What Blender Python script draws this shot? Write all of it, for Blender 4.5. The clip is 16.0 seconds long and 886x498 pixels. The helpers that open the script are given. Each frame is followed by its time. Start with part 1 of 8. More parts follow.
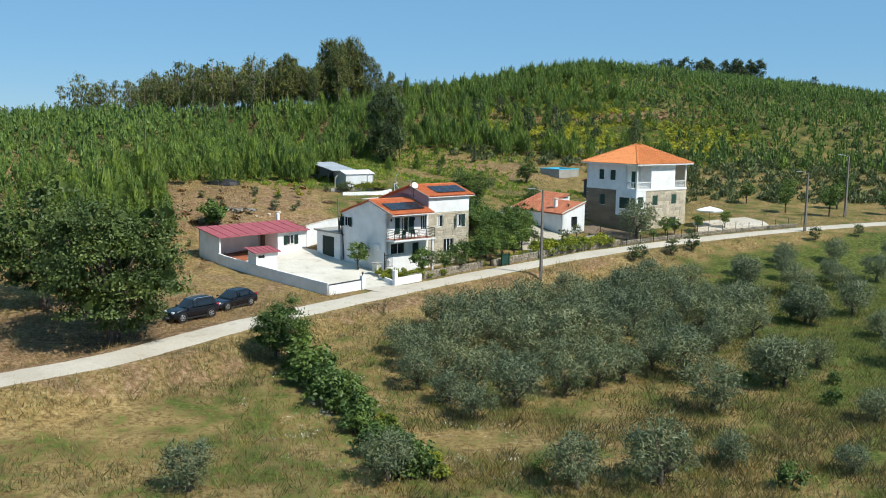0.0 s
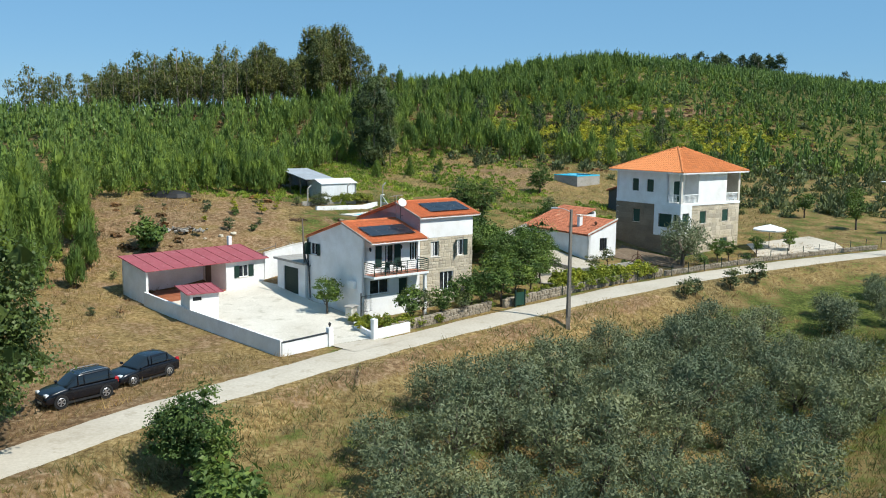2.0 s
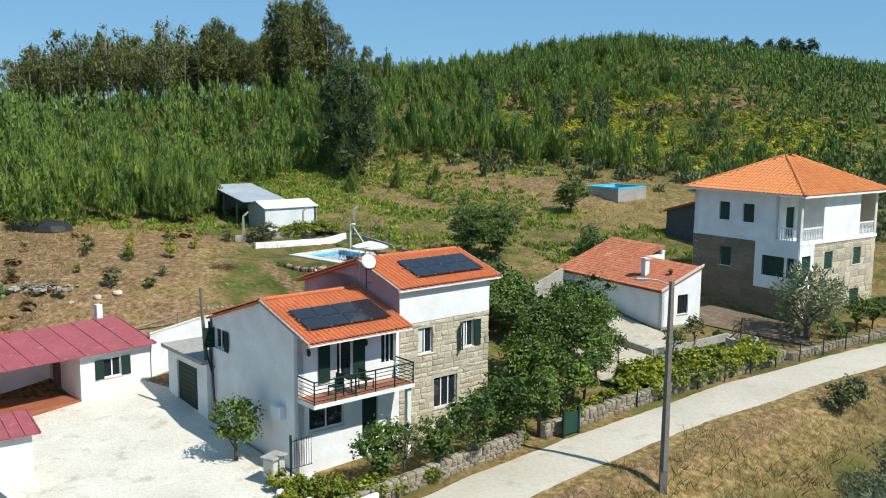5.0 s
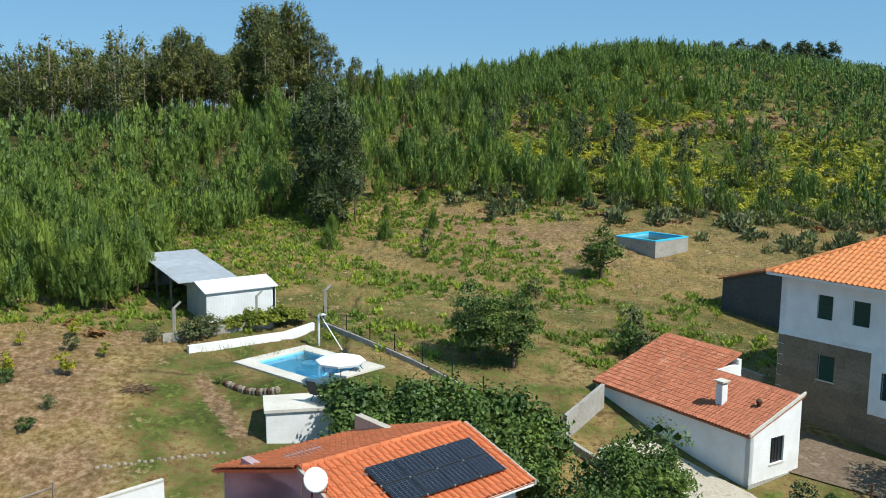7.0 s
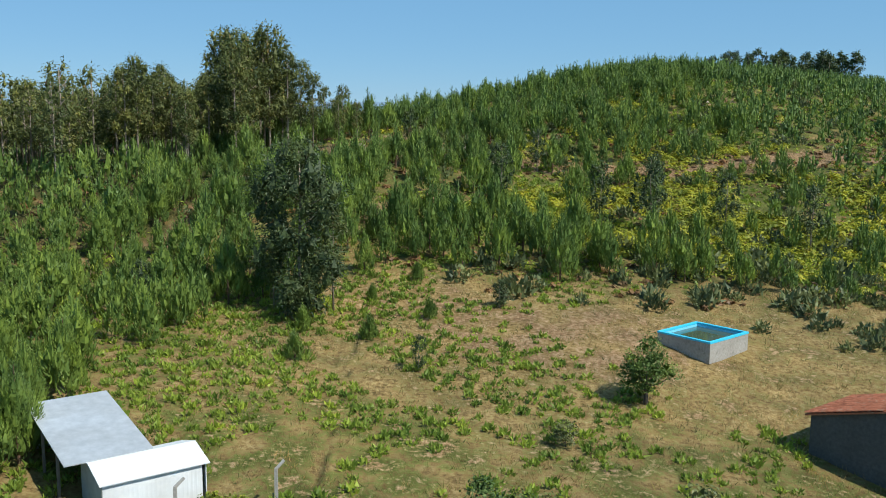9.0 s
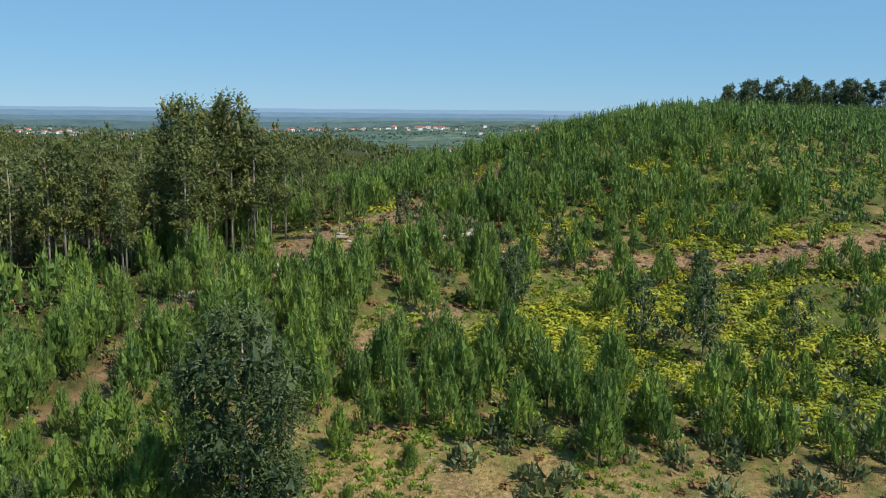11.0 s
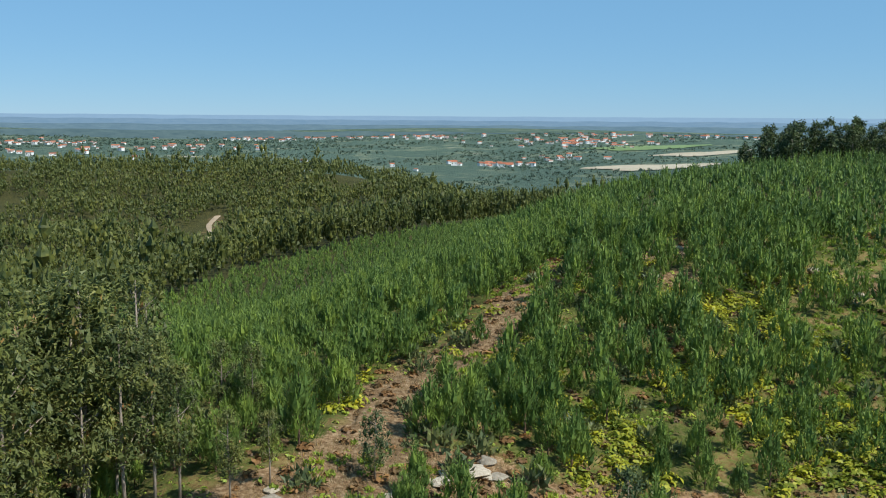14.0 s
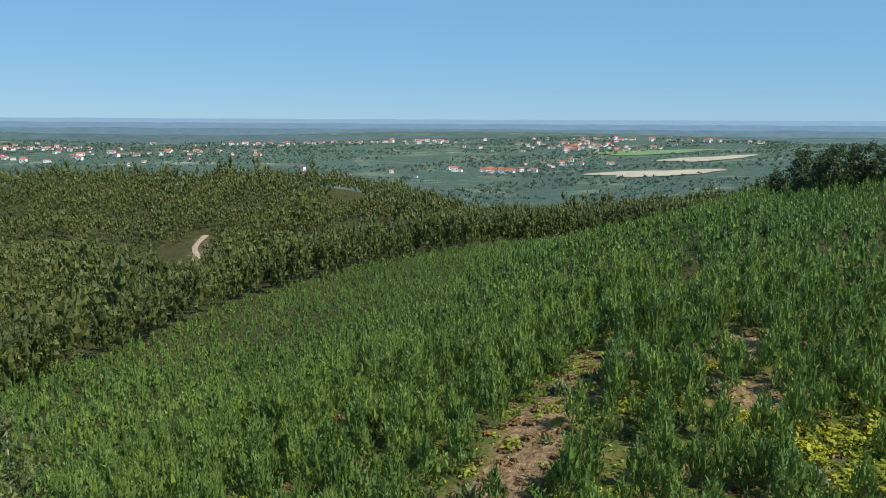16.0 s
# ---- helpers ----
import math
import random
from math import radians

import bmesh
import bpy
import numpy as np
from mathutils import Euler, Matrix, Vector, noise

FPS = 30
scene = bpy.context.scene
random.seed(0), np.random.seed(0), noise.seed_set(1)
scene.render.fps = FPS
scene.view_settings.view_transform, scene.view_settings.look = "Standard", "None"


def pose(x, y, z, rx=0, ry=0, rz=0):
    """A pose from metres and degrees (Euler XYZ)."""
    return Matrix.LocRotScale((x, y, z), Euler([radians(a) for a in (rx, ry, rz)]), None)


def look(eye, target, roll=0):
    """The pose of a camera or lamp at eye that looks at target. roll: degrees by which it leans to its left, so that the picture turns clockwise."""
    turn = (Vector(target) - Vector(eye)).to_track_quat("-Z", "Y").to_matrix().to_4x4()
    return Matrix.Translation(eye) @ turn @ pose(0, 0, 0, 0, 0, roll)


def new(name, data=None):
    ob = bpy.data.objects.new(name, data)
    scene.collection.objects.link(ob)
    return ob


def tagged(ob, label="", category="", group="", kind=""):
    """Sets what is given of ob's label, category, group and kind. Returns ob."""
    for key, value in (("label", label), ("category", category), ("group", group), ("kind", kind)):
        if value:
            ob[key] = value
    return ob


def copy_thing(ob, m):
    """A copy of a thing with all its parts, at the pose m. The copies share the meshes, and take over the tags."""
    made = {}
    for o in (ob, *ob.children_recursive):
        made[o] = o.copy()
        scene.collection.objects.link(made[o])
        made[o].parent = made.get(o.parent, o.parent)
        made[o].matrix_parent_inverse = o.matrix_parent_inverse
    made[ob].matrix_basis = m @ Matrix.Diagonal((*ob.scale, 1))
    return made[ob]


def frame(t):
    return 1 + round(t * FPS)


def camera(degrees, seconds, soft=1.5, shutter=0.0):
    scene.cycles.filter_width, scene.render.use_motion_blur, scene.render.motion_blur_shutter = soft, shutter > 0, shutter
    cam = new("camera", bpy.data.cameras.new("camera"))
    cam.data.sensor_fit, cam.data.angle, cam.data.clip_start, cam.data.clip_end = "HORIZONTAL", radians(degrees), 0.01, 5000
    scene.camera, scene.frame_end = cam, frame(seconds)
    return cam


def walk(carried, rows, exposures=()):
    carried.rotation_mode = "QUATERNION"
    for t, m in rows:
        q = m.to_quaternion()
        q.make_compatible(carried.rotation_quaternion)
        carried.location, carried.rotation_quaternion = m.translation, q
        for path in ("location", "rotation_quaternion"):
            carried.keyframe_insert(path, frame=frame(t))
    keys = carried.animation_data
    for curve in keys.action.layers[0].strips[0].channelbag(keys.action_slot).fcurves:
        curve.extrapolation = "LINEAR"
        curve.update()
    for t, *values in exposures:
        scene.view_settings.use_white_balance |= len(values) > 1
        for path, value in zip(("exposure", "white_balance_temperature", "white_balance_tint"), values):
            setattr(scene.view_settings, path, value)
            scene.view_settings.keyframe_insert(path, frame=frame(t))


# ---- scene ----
cam = camera(51.0, 16.0, soft=1.0)
PATH = [
    (0, (0.038, 0.012, 17.067), (0.041, 1.994, 16.797), 0.7),
    (0.5, (0.12, 5.866, 17.03), (0.122, 7.848, 16.761), 0.7),
    (1, (0.21, 11.792, 17.01), (0.213, 13.774, 16.74), 0.7),
    (1.5, (0.282, 17.7, 17.011), (0.285, 19.682, 16.742), 0.7),
    (2, (0.332, 23.621, 16.974), (0.336, 25.603, 16.702), 0.7),
    (2.5, (0.405, 29.425, 17.002), (0.409, 31.406, 16.727), 0.7),
    (3, (0.43, 35.165, 17.012), (0.435, 37.145, 16.733), 0.6),
    (3.5, (0.446, 40.805, 17.029), (0.451, 42.785, 16.748), 0.6),
    (6, (0.501, 65.667, 18.501), (0.509, 67.645, 18.207), 0.4),
    (6.5, (0.522, 70.294, 19.615), (0.531, 72.272, 19.32), 0.5),
    (7, (0.539, 74.902, 20.761), (0.548, 76.88, 20.465), 0.5),
    (7.5, (0.574, 79.455, 21.894), (0.584, 81.433, 21.597), 0.6),
    (8, (0.578, 83.978, 23.002), (0.587, 85.956, 22.704), 0.6),
    (8.5, (0.616, 88.341, 24.103), (0.625, 90.319, 23.803), 0.5),
    (11, (0.521, 113.496, 33.161), (0.533, 115.475, 32.873), 0.5),
    (11.5, (0.63, 120.074, 35.248), (0.642, 122.053, 34.961), 0.4),
    (12, (0.665, 126.411, 37.203), (0.678, 128.39, 36.916), 0.4),
    (12.5, (0.716, 132.65, 39.038), (0.73, 134.63, 38.754), 0.4),
    (13, (0.732, 138.668, 40.84), (0.745, 140.648, 40.558), 0.4),
    (13.5, (0.757, 144.873, 42.515), (0.77, 146.853, 42.236), 0.4),
    (14, (0.841, 151.535, 43.948), (0.855, 153.515, 43.668), 0.4),
    (14.5, (0.965, 157.681, 45.257), (0.978, 159.661, 44.978), 0.3),
    (15, (0.943, 163.708, 46.531), (0.956, 165.689, 46.253), 0.4),
    (15.5, (0.95, 169.551, 47.752), (0.962, 171.531, 47.475), 0.3),
    (16, (0.968, 175.31, 48.939), (0.981, 177.291, 48.663), 0.3),
]
walk(cam, [(t, look(eye, target, roll)) for t, eye, target, roll in PATH], [(0, 0.35, 6400, 6), (16, 0.35, 6400, 6)])

# ---- sky and sun ----
SUN_ELEVATION, SUN_AZIMUTH = radians(51), math.atan2(0.82, -0.57)   # azimuth from +y towards +x
world = bpy.data.worlds.new("sky")
scene.world = world
world.use_nodes = True
wn, wl = world.node_tree.nodes, world.node_tree.links
sky = wn.new("ShaderNodeTexSky")
sky.sky_type = "NISHITA"
sky.sun_disc = False
sky.sun_elevation, sky.sun_rotation = SUN_ELEVATION, SUN_AZIMUTH
sky.altitude, sky.air_density, sky.dust_density, sky.ozone_density = 2600, 1.0, 0.0, 5.0
thin_haze = wn.new("ShaderNodeMix")          # an even summer haze evens out the sky's brightness
thin_haze.data_type = "RGBA"
thin_haze.inputs[0].default_value = 0.76
thin_haze.inputs[7].default_value = (1.3, 2.92, 4.75, 1)
wl.new(sky.outputs[0], thin_haze.inputs[6])
wl.new(thin_haze.outputs[2], wn["Background"].inputs[0])
wn["Background"].inputs[1].default_value = 0.11

sun_data = bpy.data.lights.new("sun", "SUN")
sun_data.energy, sun_data.angle, sun_data.color = 4.4, radians(0.5), (1.0, 0.96, 0.9)
sun = new("sun", sun_data)
sun.matrix_world = look((40 * math.sin(SUN_AZIMUTH), 40 * math.cos(SUN_AZIMUTH), 80),
                        (40 * math.sin(SUN_AZIMUTH) - math.sin(SUN_AZIMUTH) * math.cos(SUN_ELEVATION),
                         40 * math.cos(SUN_AZIMUTH) - math.cos(SUN_AZIMUTH) * math.cos(SUN_ELEVATION), 80 - math.sin(SUN_ELEVATION)))

# ---- the lie of the land: heights at stations across (X) and along (Y) ----
NEAR_X = [-90, -45, -22, -5, 10, 25, 45, 90]
NEAR_Y = [20, 45, 62, 80, 92, 105, 118, 130, 147, 165]
NEAR_Z = [
    [-1.0, -1.0, -1.2, -1.6, -1.8, -1.8, -1.5, -1.0],
    [-0.6, -0.6, -1.0, -1.5, -1.8, -1.8, -1.4, -0.8],
    [0.4, 0.3, -0.5, -1.1, -1.6, -1.6, -1.2, -0.5],
    [3.0, 2.2, 1.0, 0.2, -0.9, -1.0, -0.6, 0.0],
    [5.0, 3.4, 1.5, 1.1, 0.2, -0.5, 0.0, 0.8],
    [7.0, 4.8, 2.3, 2.3, 2.1, 1.6, 1.6, 2.0],
    [9.5, 7.6, 6.6, 4.8, 3.6, 3.3, 4.0, 4.0],
    [11.0, 9.4, 8.4, 7.1, 6.2, 4.6, 4.8, 4.6],
    [12.5, 11.4, 9.8, 8.5, 7.7, 6.3, 6.1, 5.6],
    [14.5, 13.4, 11.8, 10.4, 10.3, 9.2, 8.4, 7.6],
]
HILL_X = [-600, -160, -60, -22, -10, 0, 20, 45, 100, 220, 700]
HILL_Y = [190, 210, 235, 252, 280, 330, 410, 520, 640, 730]
HILL_Z = [
    [4, 12, 17, 18.2, 17.6, 16.5, 13.7, 12.0, 11, 12, 10],
    [4, 9, 17.5, 19.4, 21.6, 20.6, 18.2, 18.2, 16.5, 15, 11],
    [2, 8, 17, 20.0, 21.5, 23.1, 24.3, 24.4, 20, 14, 9],
    [0, 6, 14, 17.8, 21.2, 24.1, 27.9, 29.5, 23.5, 15, 10],
    [-2, 2, 9, 14.0, 18.0, 20.8, 26.8, 31.8, 27, 16, 11],
    [-8, -3, 3, 8.2, 12.2, 15.3, 24.4, 31.2, 31.5, 19, 12],
    [-12, -7, 0, 4.0, 6.2, 8.2, 13.2, 18.2, 32.5, 23, 13],
    [-10, -5, -2, 1.0, 1.5, 2.0, 2.0, 3.0, 8, 16, 12],
    [0, 4, 3.5, 0.0, -2.0, -4.0, -6.0, -6.0, -4, 6, 8],
    [9, 11, 10, 3.0, 0.0, -4.0, -9.0, -10.0, -8, 2, 4],
]
FAR_Y = [730, 860, 1200, 1700, 2300, 3300, 4950]
FAR_Z = [0, -28, -34, -20, -6, 6, 16]


def hermite(q, knots, values):
    """Smooth curve through values (last axis) at the knots."""
    k, v = np.asarray(knots, float), np.asarray(values, float)
    q = np.clip(q, k[0], k[-1])
    i = np.clip(np.searchsorted(k, q) - 1, 0, len(k) - 2)
    d = np.diff(v, axis=-1) / np.diff(k)
    m = np.concatenate([d[..., :1], (d[..., 1:] + d[..., :-1]) / 2, d[..., -1:]], -1)
    h = k[i + 1] - k[i]
    s = (q - k[i]) / h
    a, b = (1 + 2 * s) * (1 - s) ** 2, s * s * (3 - 2 * s)
    return a * v[..., i] + b * v[..., i + 1] + (s * (1 - s) ** 2 * m[..., i] - s * s * (1 - s) * m[..., i + 1]) * h


ROAD = [(-75, 22, -0.4), (-45, 41, 0.2), (-28, 57, 0.6), (-22.7, 61.8, 0.75), (-19.6, 66.5, 0.82), (-16, 72.6, 0.86), (-11, 79.3, 0.9), (-4.2, 87.6, 1.05), (1, 92.6, 1.3),
        (6.2, 97.2, 1.6), (12, 101.7, 2.0), (17.5, 105.5, 2.4), (24, 109.6, 2.75), (30.8, 113.4, 3.1), (44.3, 119, 3.8), (60, 124, 4.4), (100, 135, 5.0)]
ROAD_HALF = 1.9
GX = np.unique(np.concatenate([np.arange(-3600, -700, 200), np.arange(-700, -160, 30), np.arange(-160, -60, 5), np.arange(-60, 60, 1.0), np.arange(-12, -1, 0.35), np.arange(60, 160, 5), np.arange(160, 700, 30), np.arange(700, 3601, 200)]))
GY = np.unique(np.concatenate([np.arange(-400, 20, 40), np.arange(20, 44, 4), np.arange(44, 170, 1.0), np.arange(119.5, 131, 0.35), np.arange(170, 300, 2.5), np.arange(300, 700, 10), np.arange(700, 1600, 50), np.arange(1600, 4951, 150)]))


def road_curve():
    pts = np.array(ROAD, float)
    s = np.r_[0, np.cumsum(np.hypot(*np.diff(pts[:, :2], axis=0).T))]
    return hermite(np.linspace(0, s[-1], 400), s, pts.T).T


ROAD_LINE = road_curve()


def near_road(x, y):
    """Distance from the road's middle (positive on its far side) and the road's height there."""
    x, y = np.atleast_1d(x).astype(float), np.atleast_1d(y).astype(float)
    best, side, z = np.full(x.shape, 1e9), np.zeros(x.shape), np.zeros(x.shape)
    for a, b in zip(ROAD_LINE[:-1:4], ROAD_LINE[4::4]):
        d = b[:2] - a[:2]
        w = np.clip(((x - a[0]) * d[0] + (y - a[1]) * d[1]) / (d @ d), 0, 1)
        px, py = x - a[0] - w * d[0], y - a[1] - w * d[1]
        dist = np.hypot(px, py)
        near = dist < best
        best = np.where(near, dist, best)
        side = np.where(near, np.sign(d[0] * py - d[1] * px), side)
        z = np.where(near, a[2] + w * (b[2] - a[2]), z)
    return best, side, z


def smooth(a, b, q):
    s = np.clip((q - a) / (b - a), 0, 1)
    return s * s * (3 - 2 * s)


def base_land():
    far_x = np.array([-3600, -1200, -600, -160, 0, 100, 220, 700, 1500, 3600])
    rows = {}
    for y, z in zip(NEAR_Y, NEAR_Z):
        rows[y] = hermite(GX, [-3600, -400] + NEAR_X + [400, 3600], [-10, z[0] + 6] + z + [z[-1] + 1, -10])
    for y, z in zip(HILL_Y, HILL_Z):
        rows[y] = hermite(GX, [-3600] + HILL_X + [3600], [-20] + z + [0])
    for y, z in zip(FAR_Y[1:], FAR_Z[1:]):
        rows[y] = z + 0 * GX + np.clip((GX - 100) / 600, 0, 1) * (22 if y == 860 else 18 if y < 1800 else 4) + 7 * np.sin(GX / 290 + y) * (y < 4000) * (np.abs(GX) > 0)
    rows[-400] = rows[20] - 3
    keys = sorted(rows)
    return hermite(GY, keys, np.array([rows[k] for k in keys]).T)   # [x, y]


LAND = base_land()


def land(x, y, road=True):
    """Height of the ground."""
    x, y = np.atleast_1d(x).astype(float), np.atleast_1d(y).astype(float)
    i = np.clip(np.searchsorted(GX, x) - 1, 0, len(GX) - 2)
    j = np.clip(np.searchsorted(GY, y) - 1, 0, len(GY) - 2)
    u, v = np.clip((x - GX[i]) / (GX[i + 1] - GX[i]), 0, 1), np.clip((y - GY[j]) / (GY[j + 1] - GY[j]), 0, 1)
    z = (LAND[i, j] * (1 - u) * (1 - v) + LAND[i + 1, j] * u * (1 - v) + LAND[i, j + 1] * (1 - u) * v + LAND[i + 1, j + 1] * u * v)
    return z


def shape_road():
    """Beds the road and the levelled plots into the land."""
    x, y = np.meshgrid(GX, GY, indexing="ij")
    pick = (np.abs(x) < 120) & (y > 20) & (y < 160)
    d, side, z = near_road(x[pick], y[pick])
    reach = np.where(side > 0, 2.0, 3.0)
    w = 1 - smooth(ROAD_HALF + 0.6, ROAD_HALF + 0.6 + reach, d)
    LAND[pick] = LAND[pick] * (1 - w) + (z - 0.03) * w


shape_road()

POOL_SPOT, POOL_TURN, POOL_Z = (-10.55, 125.4), -42.0, 6.68


def in_pool_frame(x, y):
    c, s = math.cos(math.radians(POOL_TURN)), math.sin(math.radians(POOL_TURN))
    dx, dy = x - POOL_SPOT[0], y - POOL_SPOT[1]
    return dx * c + dy * s, -dx * s + dy * c


def shape_plots():
    x, y = np.meshgrid(GX, GY, indexing="ij")
    u, v = in_pool_frame(x, y)
    out = np.hypot(np.maximum(np.maximum(-u, u - 6.3), 0), np.maximum(np.maximum(-v, v - 4.7), 0))
    w = 1 - smooth(0.5, 3.0, out)
    LAND[:] = LAND * (1 - w) + (POOL_Z - 0.02) * w


shape_plots()


# ---- mesh tools ----
class Shape:
    """Gathers vertices and faces of one mesh."""

    def __init__(self):
        self.v, self.f = [], []

    def face(self, *pts):
        n = len(self.v)
        self.v += [tuple(p) for p in pts]
        self.f.append(tuple(range(n, n + len(pts))))
        return self

    def box(self, x0, x1, y0, y1, z0, z1, c=0.0):
        """A block; c bevels its four upright edges and the top edge."""
        n = len(self.v)
        if c <= 0:
            self.v += [(x, y, z) for z in (z0, z1) for x, y in ((x0, y0), (x1, y0), (x1, y1), (x0, y1))]
            self.f += [tuple(n + k for k in q) for q in ((3, 2, 1, 0), (4, 5, 6, 7), (0, 1, 5, 4), (1, 2, 6, 5), (2, 3, 7, 6), (3, 0, 4, 7))]
            return self
        ring = ((x0 + c, y0), (x1 - c, y0), (x1, y0 + c), (x1, y1 - c), (x1 - c, y1), (x0 + c, y1), (x0, y1 - c), (x0, y0 + c))
        inner = ((x0 + c, y0 + c), (x1 - c, y0 + c), (x1 - c, y0 + c), (x1 - c, y1 - c), (x1 - c, y1 - c), (x0 + c, y1 - c), (x0 + c, y1 - c), (x0 + c, y0 + c))
        self.v += [(x, y, z0) for x, y in ring] + [(x, y, z1 - c) for x, y in ring] + [(x, y, z1) for x, y in inner[1::2][:1] + inner[3:4] + inner[5:6] + inner[7:8]]
        for k in range(8):
            self.f.append((n + k, n + (k + 1) % 8, n + 8 + (k + 1) % 8, n + 8 + k))
        t = [n + 16 + k for k in range(4)]
        self.f += [tuple(t), tuple(n + 7 - k for k in range(8))]
        self.f += [(n + 8, n + 9, t[0], t[3]), (n + 10, n + 11, t[1], t[0]), (n + 12, n + 13, t[2], t[1]), (n + 14, n + 15, t[3], t[2])]
        self.f += [(n + 9, n + 10, t[0]), (n + 11, n + 12, t[1]), (n + 13, n + 14, t[2]), (n + 15, n + 8, t[3])]
        return self

    def prism(self, ring, low, high):
        """A slab over the plan polygon; low and high may be numbers or functions of (x, y)."""
        n, k = len(self.v), len(ring)
        lo = low if callable(low) else lambda x, y: low
        hi = high if callable(high) else lambda x, y: high
        self.v += [(x, y, lo(x, y)) for x, y in ring] + [(x, y, hi(x, y)) for x, y in ring]
        self.f += [tuple(n + k - 1 - i for i in range(k)), tuple(n + k + i for i in range(k))]
        self.f += [(n + i, n + (i + 1) % k, n + k + (i + 1) % k, n + k + i) for i in range(k)]
        return self

    def tube(self, pts, radii, sides=6):
        """A tapered tube along a line of points."""
        pts, n = [Vector(p) for p in pts], len(self.v)
        radii = radii if isinstance(radii, (list, tuple)) else [radii] * len(pts)
        for i, p in enumerate(pts):
            way = (pts[min(i + 1, len(pts) - 1)] - pts[max(i - 1, 0)]).normalized()
            a = way.cross(Vector((0.31, 0.95, 0.05)) if abs(way.y) < 0.9 else Vector((1, 0, 0))).normalized()
            b = way.cross(a)
            self.v += [tuple(p + radii[i] * (math.cos(w) * a + math.sin(w) * b)) for w in (2 * math.pi * k / sides for k in range(sides))]
        for i in range(len(pts) - 1):
            self.f += [(n + i * sides + k, n + i * sides + (k + 1) % sides, n + (i + 1) * sides + (k + 1) % sides, n + (i + 1) * sides + k) for k in range(sides)]
        self.f += [tuple(n + sides - 1 - k for k in range(sides)), tuple(n + (len(pts) - 1) * sides + k for k in range(sides))]
        return self

    def lathe(self, profile, x=0.0, y=0.0, sides=14):
        """A turned body from rows of (radius, z)."""
        n = len(self.v)
        for r, z in profile:
            self.v += [(x + r * math.cos(2 * math.pi * k / sides), y + r * math.sin(2 * math.pi * k / sides), z) for k in range(sides)]
        for i in range(len(profile) - 1):
            self.f += [(n + i * sides + k, n + i * sides + (k + 1) % sides, n + (i + 1) * sides + (k + 1) % sides, n + (i + 1) * sides + k) for k in range(sides)]
        self.f += [tuple(n + sides - 1 - k for k in range(sides)), tuple(n + (len(profile) - 1) * sides + k for k in range(sides))]
        return self

    def moved(self, m):
        self.v = [tuple(m @ Vector(p)) for p in self.v]
        return self

    def add(self, other, m=None):
        n = len(self.v)
        self.v += [tuple(m @ Vector(p)) for p in other.v] if m else other.v
        self.f += [tuple(n + i for i in q) for q in other.f]
        return self

    def data(self, name, material, soft=False):
        me = bpy.data.meshes.new(name)
        me.from_pydata(self.v, [], self.f)
        me.materials.append(material)
        if soft:
            me.polygons.foreach_set("use_smooth", [True] * len(me.polygons))
        me.update()
        return me


def array_mesh(name, verts, corners, material, soft=False):
    """A mesh from an array of vertices and an array of faces of one size."""
    verts, corners = np.ascontiguousarray(verts, np.float32), np.ascontiguousarray(corners, np.int32)
    me = bpy.data.meshes.new(name)
    me.vertices.add(len(verts))
    me.vertices.foreach_set("co", verts.ravel())
    me.loops.add(corners.size)
    me.loops.foreach_set("vertex_index", corners.ravel())
    me.polygons.add(len(corners))
    me.polygons.foreach_set("loop_start", np.arange(0, corners.size, corners.shape[1], dtype=np.int32))
    if soft:
        me.polygons.foreach_set("use_smooth", np.ones(len(corners), bool))
    me.materials.append(material)
    me.update(calc_edges=True)
    return me


def part(name, shape, material, parent, label="", soft=False, at=None, kind=""):
    """ONE mesh object under a thing or a part."""
    me = shape.data(name, material, soft) if isinstance(shape, Shape) else shape
    ob = new(name, me)
    ob.parent = parent
    if at is not None:
        ob.matrix_basis = at
    return tagged(ob, label, kind=kind)


def thing(name, m, label, category, group="", kind=""):
    """An Empty at the thing's base, for its parts."""
    ob = new(name)
    ob.empty_display_size = 0.2
    ob.matrix_basis = m
    return tagged(ob, label, category, group, kind)


def solid(name, shape, material, label, category, m=None, group="", kind="", soft=False):
    """A thing of one mesh."""
    ob = new(name, shape.data(name, material, soft) if isinstance(shape, Shape) else shape)
    if m is not None:
        ob.matrix_basis = m
    return tagged(ob, label, category, group, kind)


def ground_z(x, y):
    return float(land(x, y)[0])


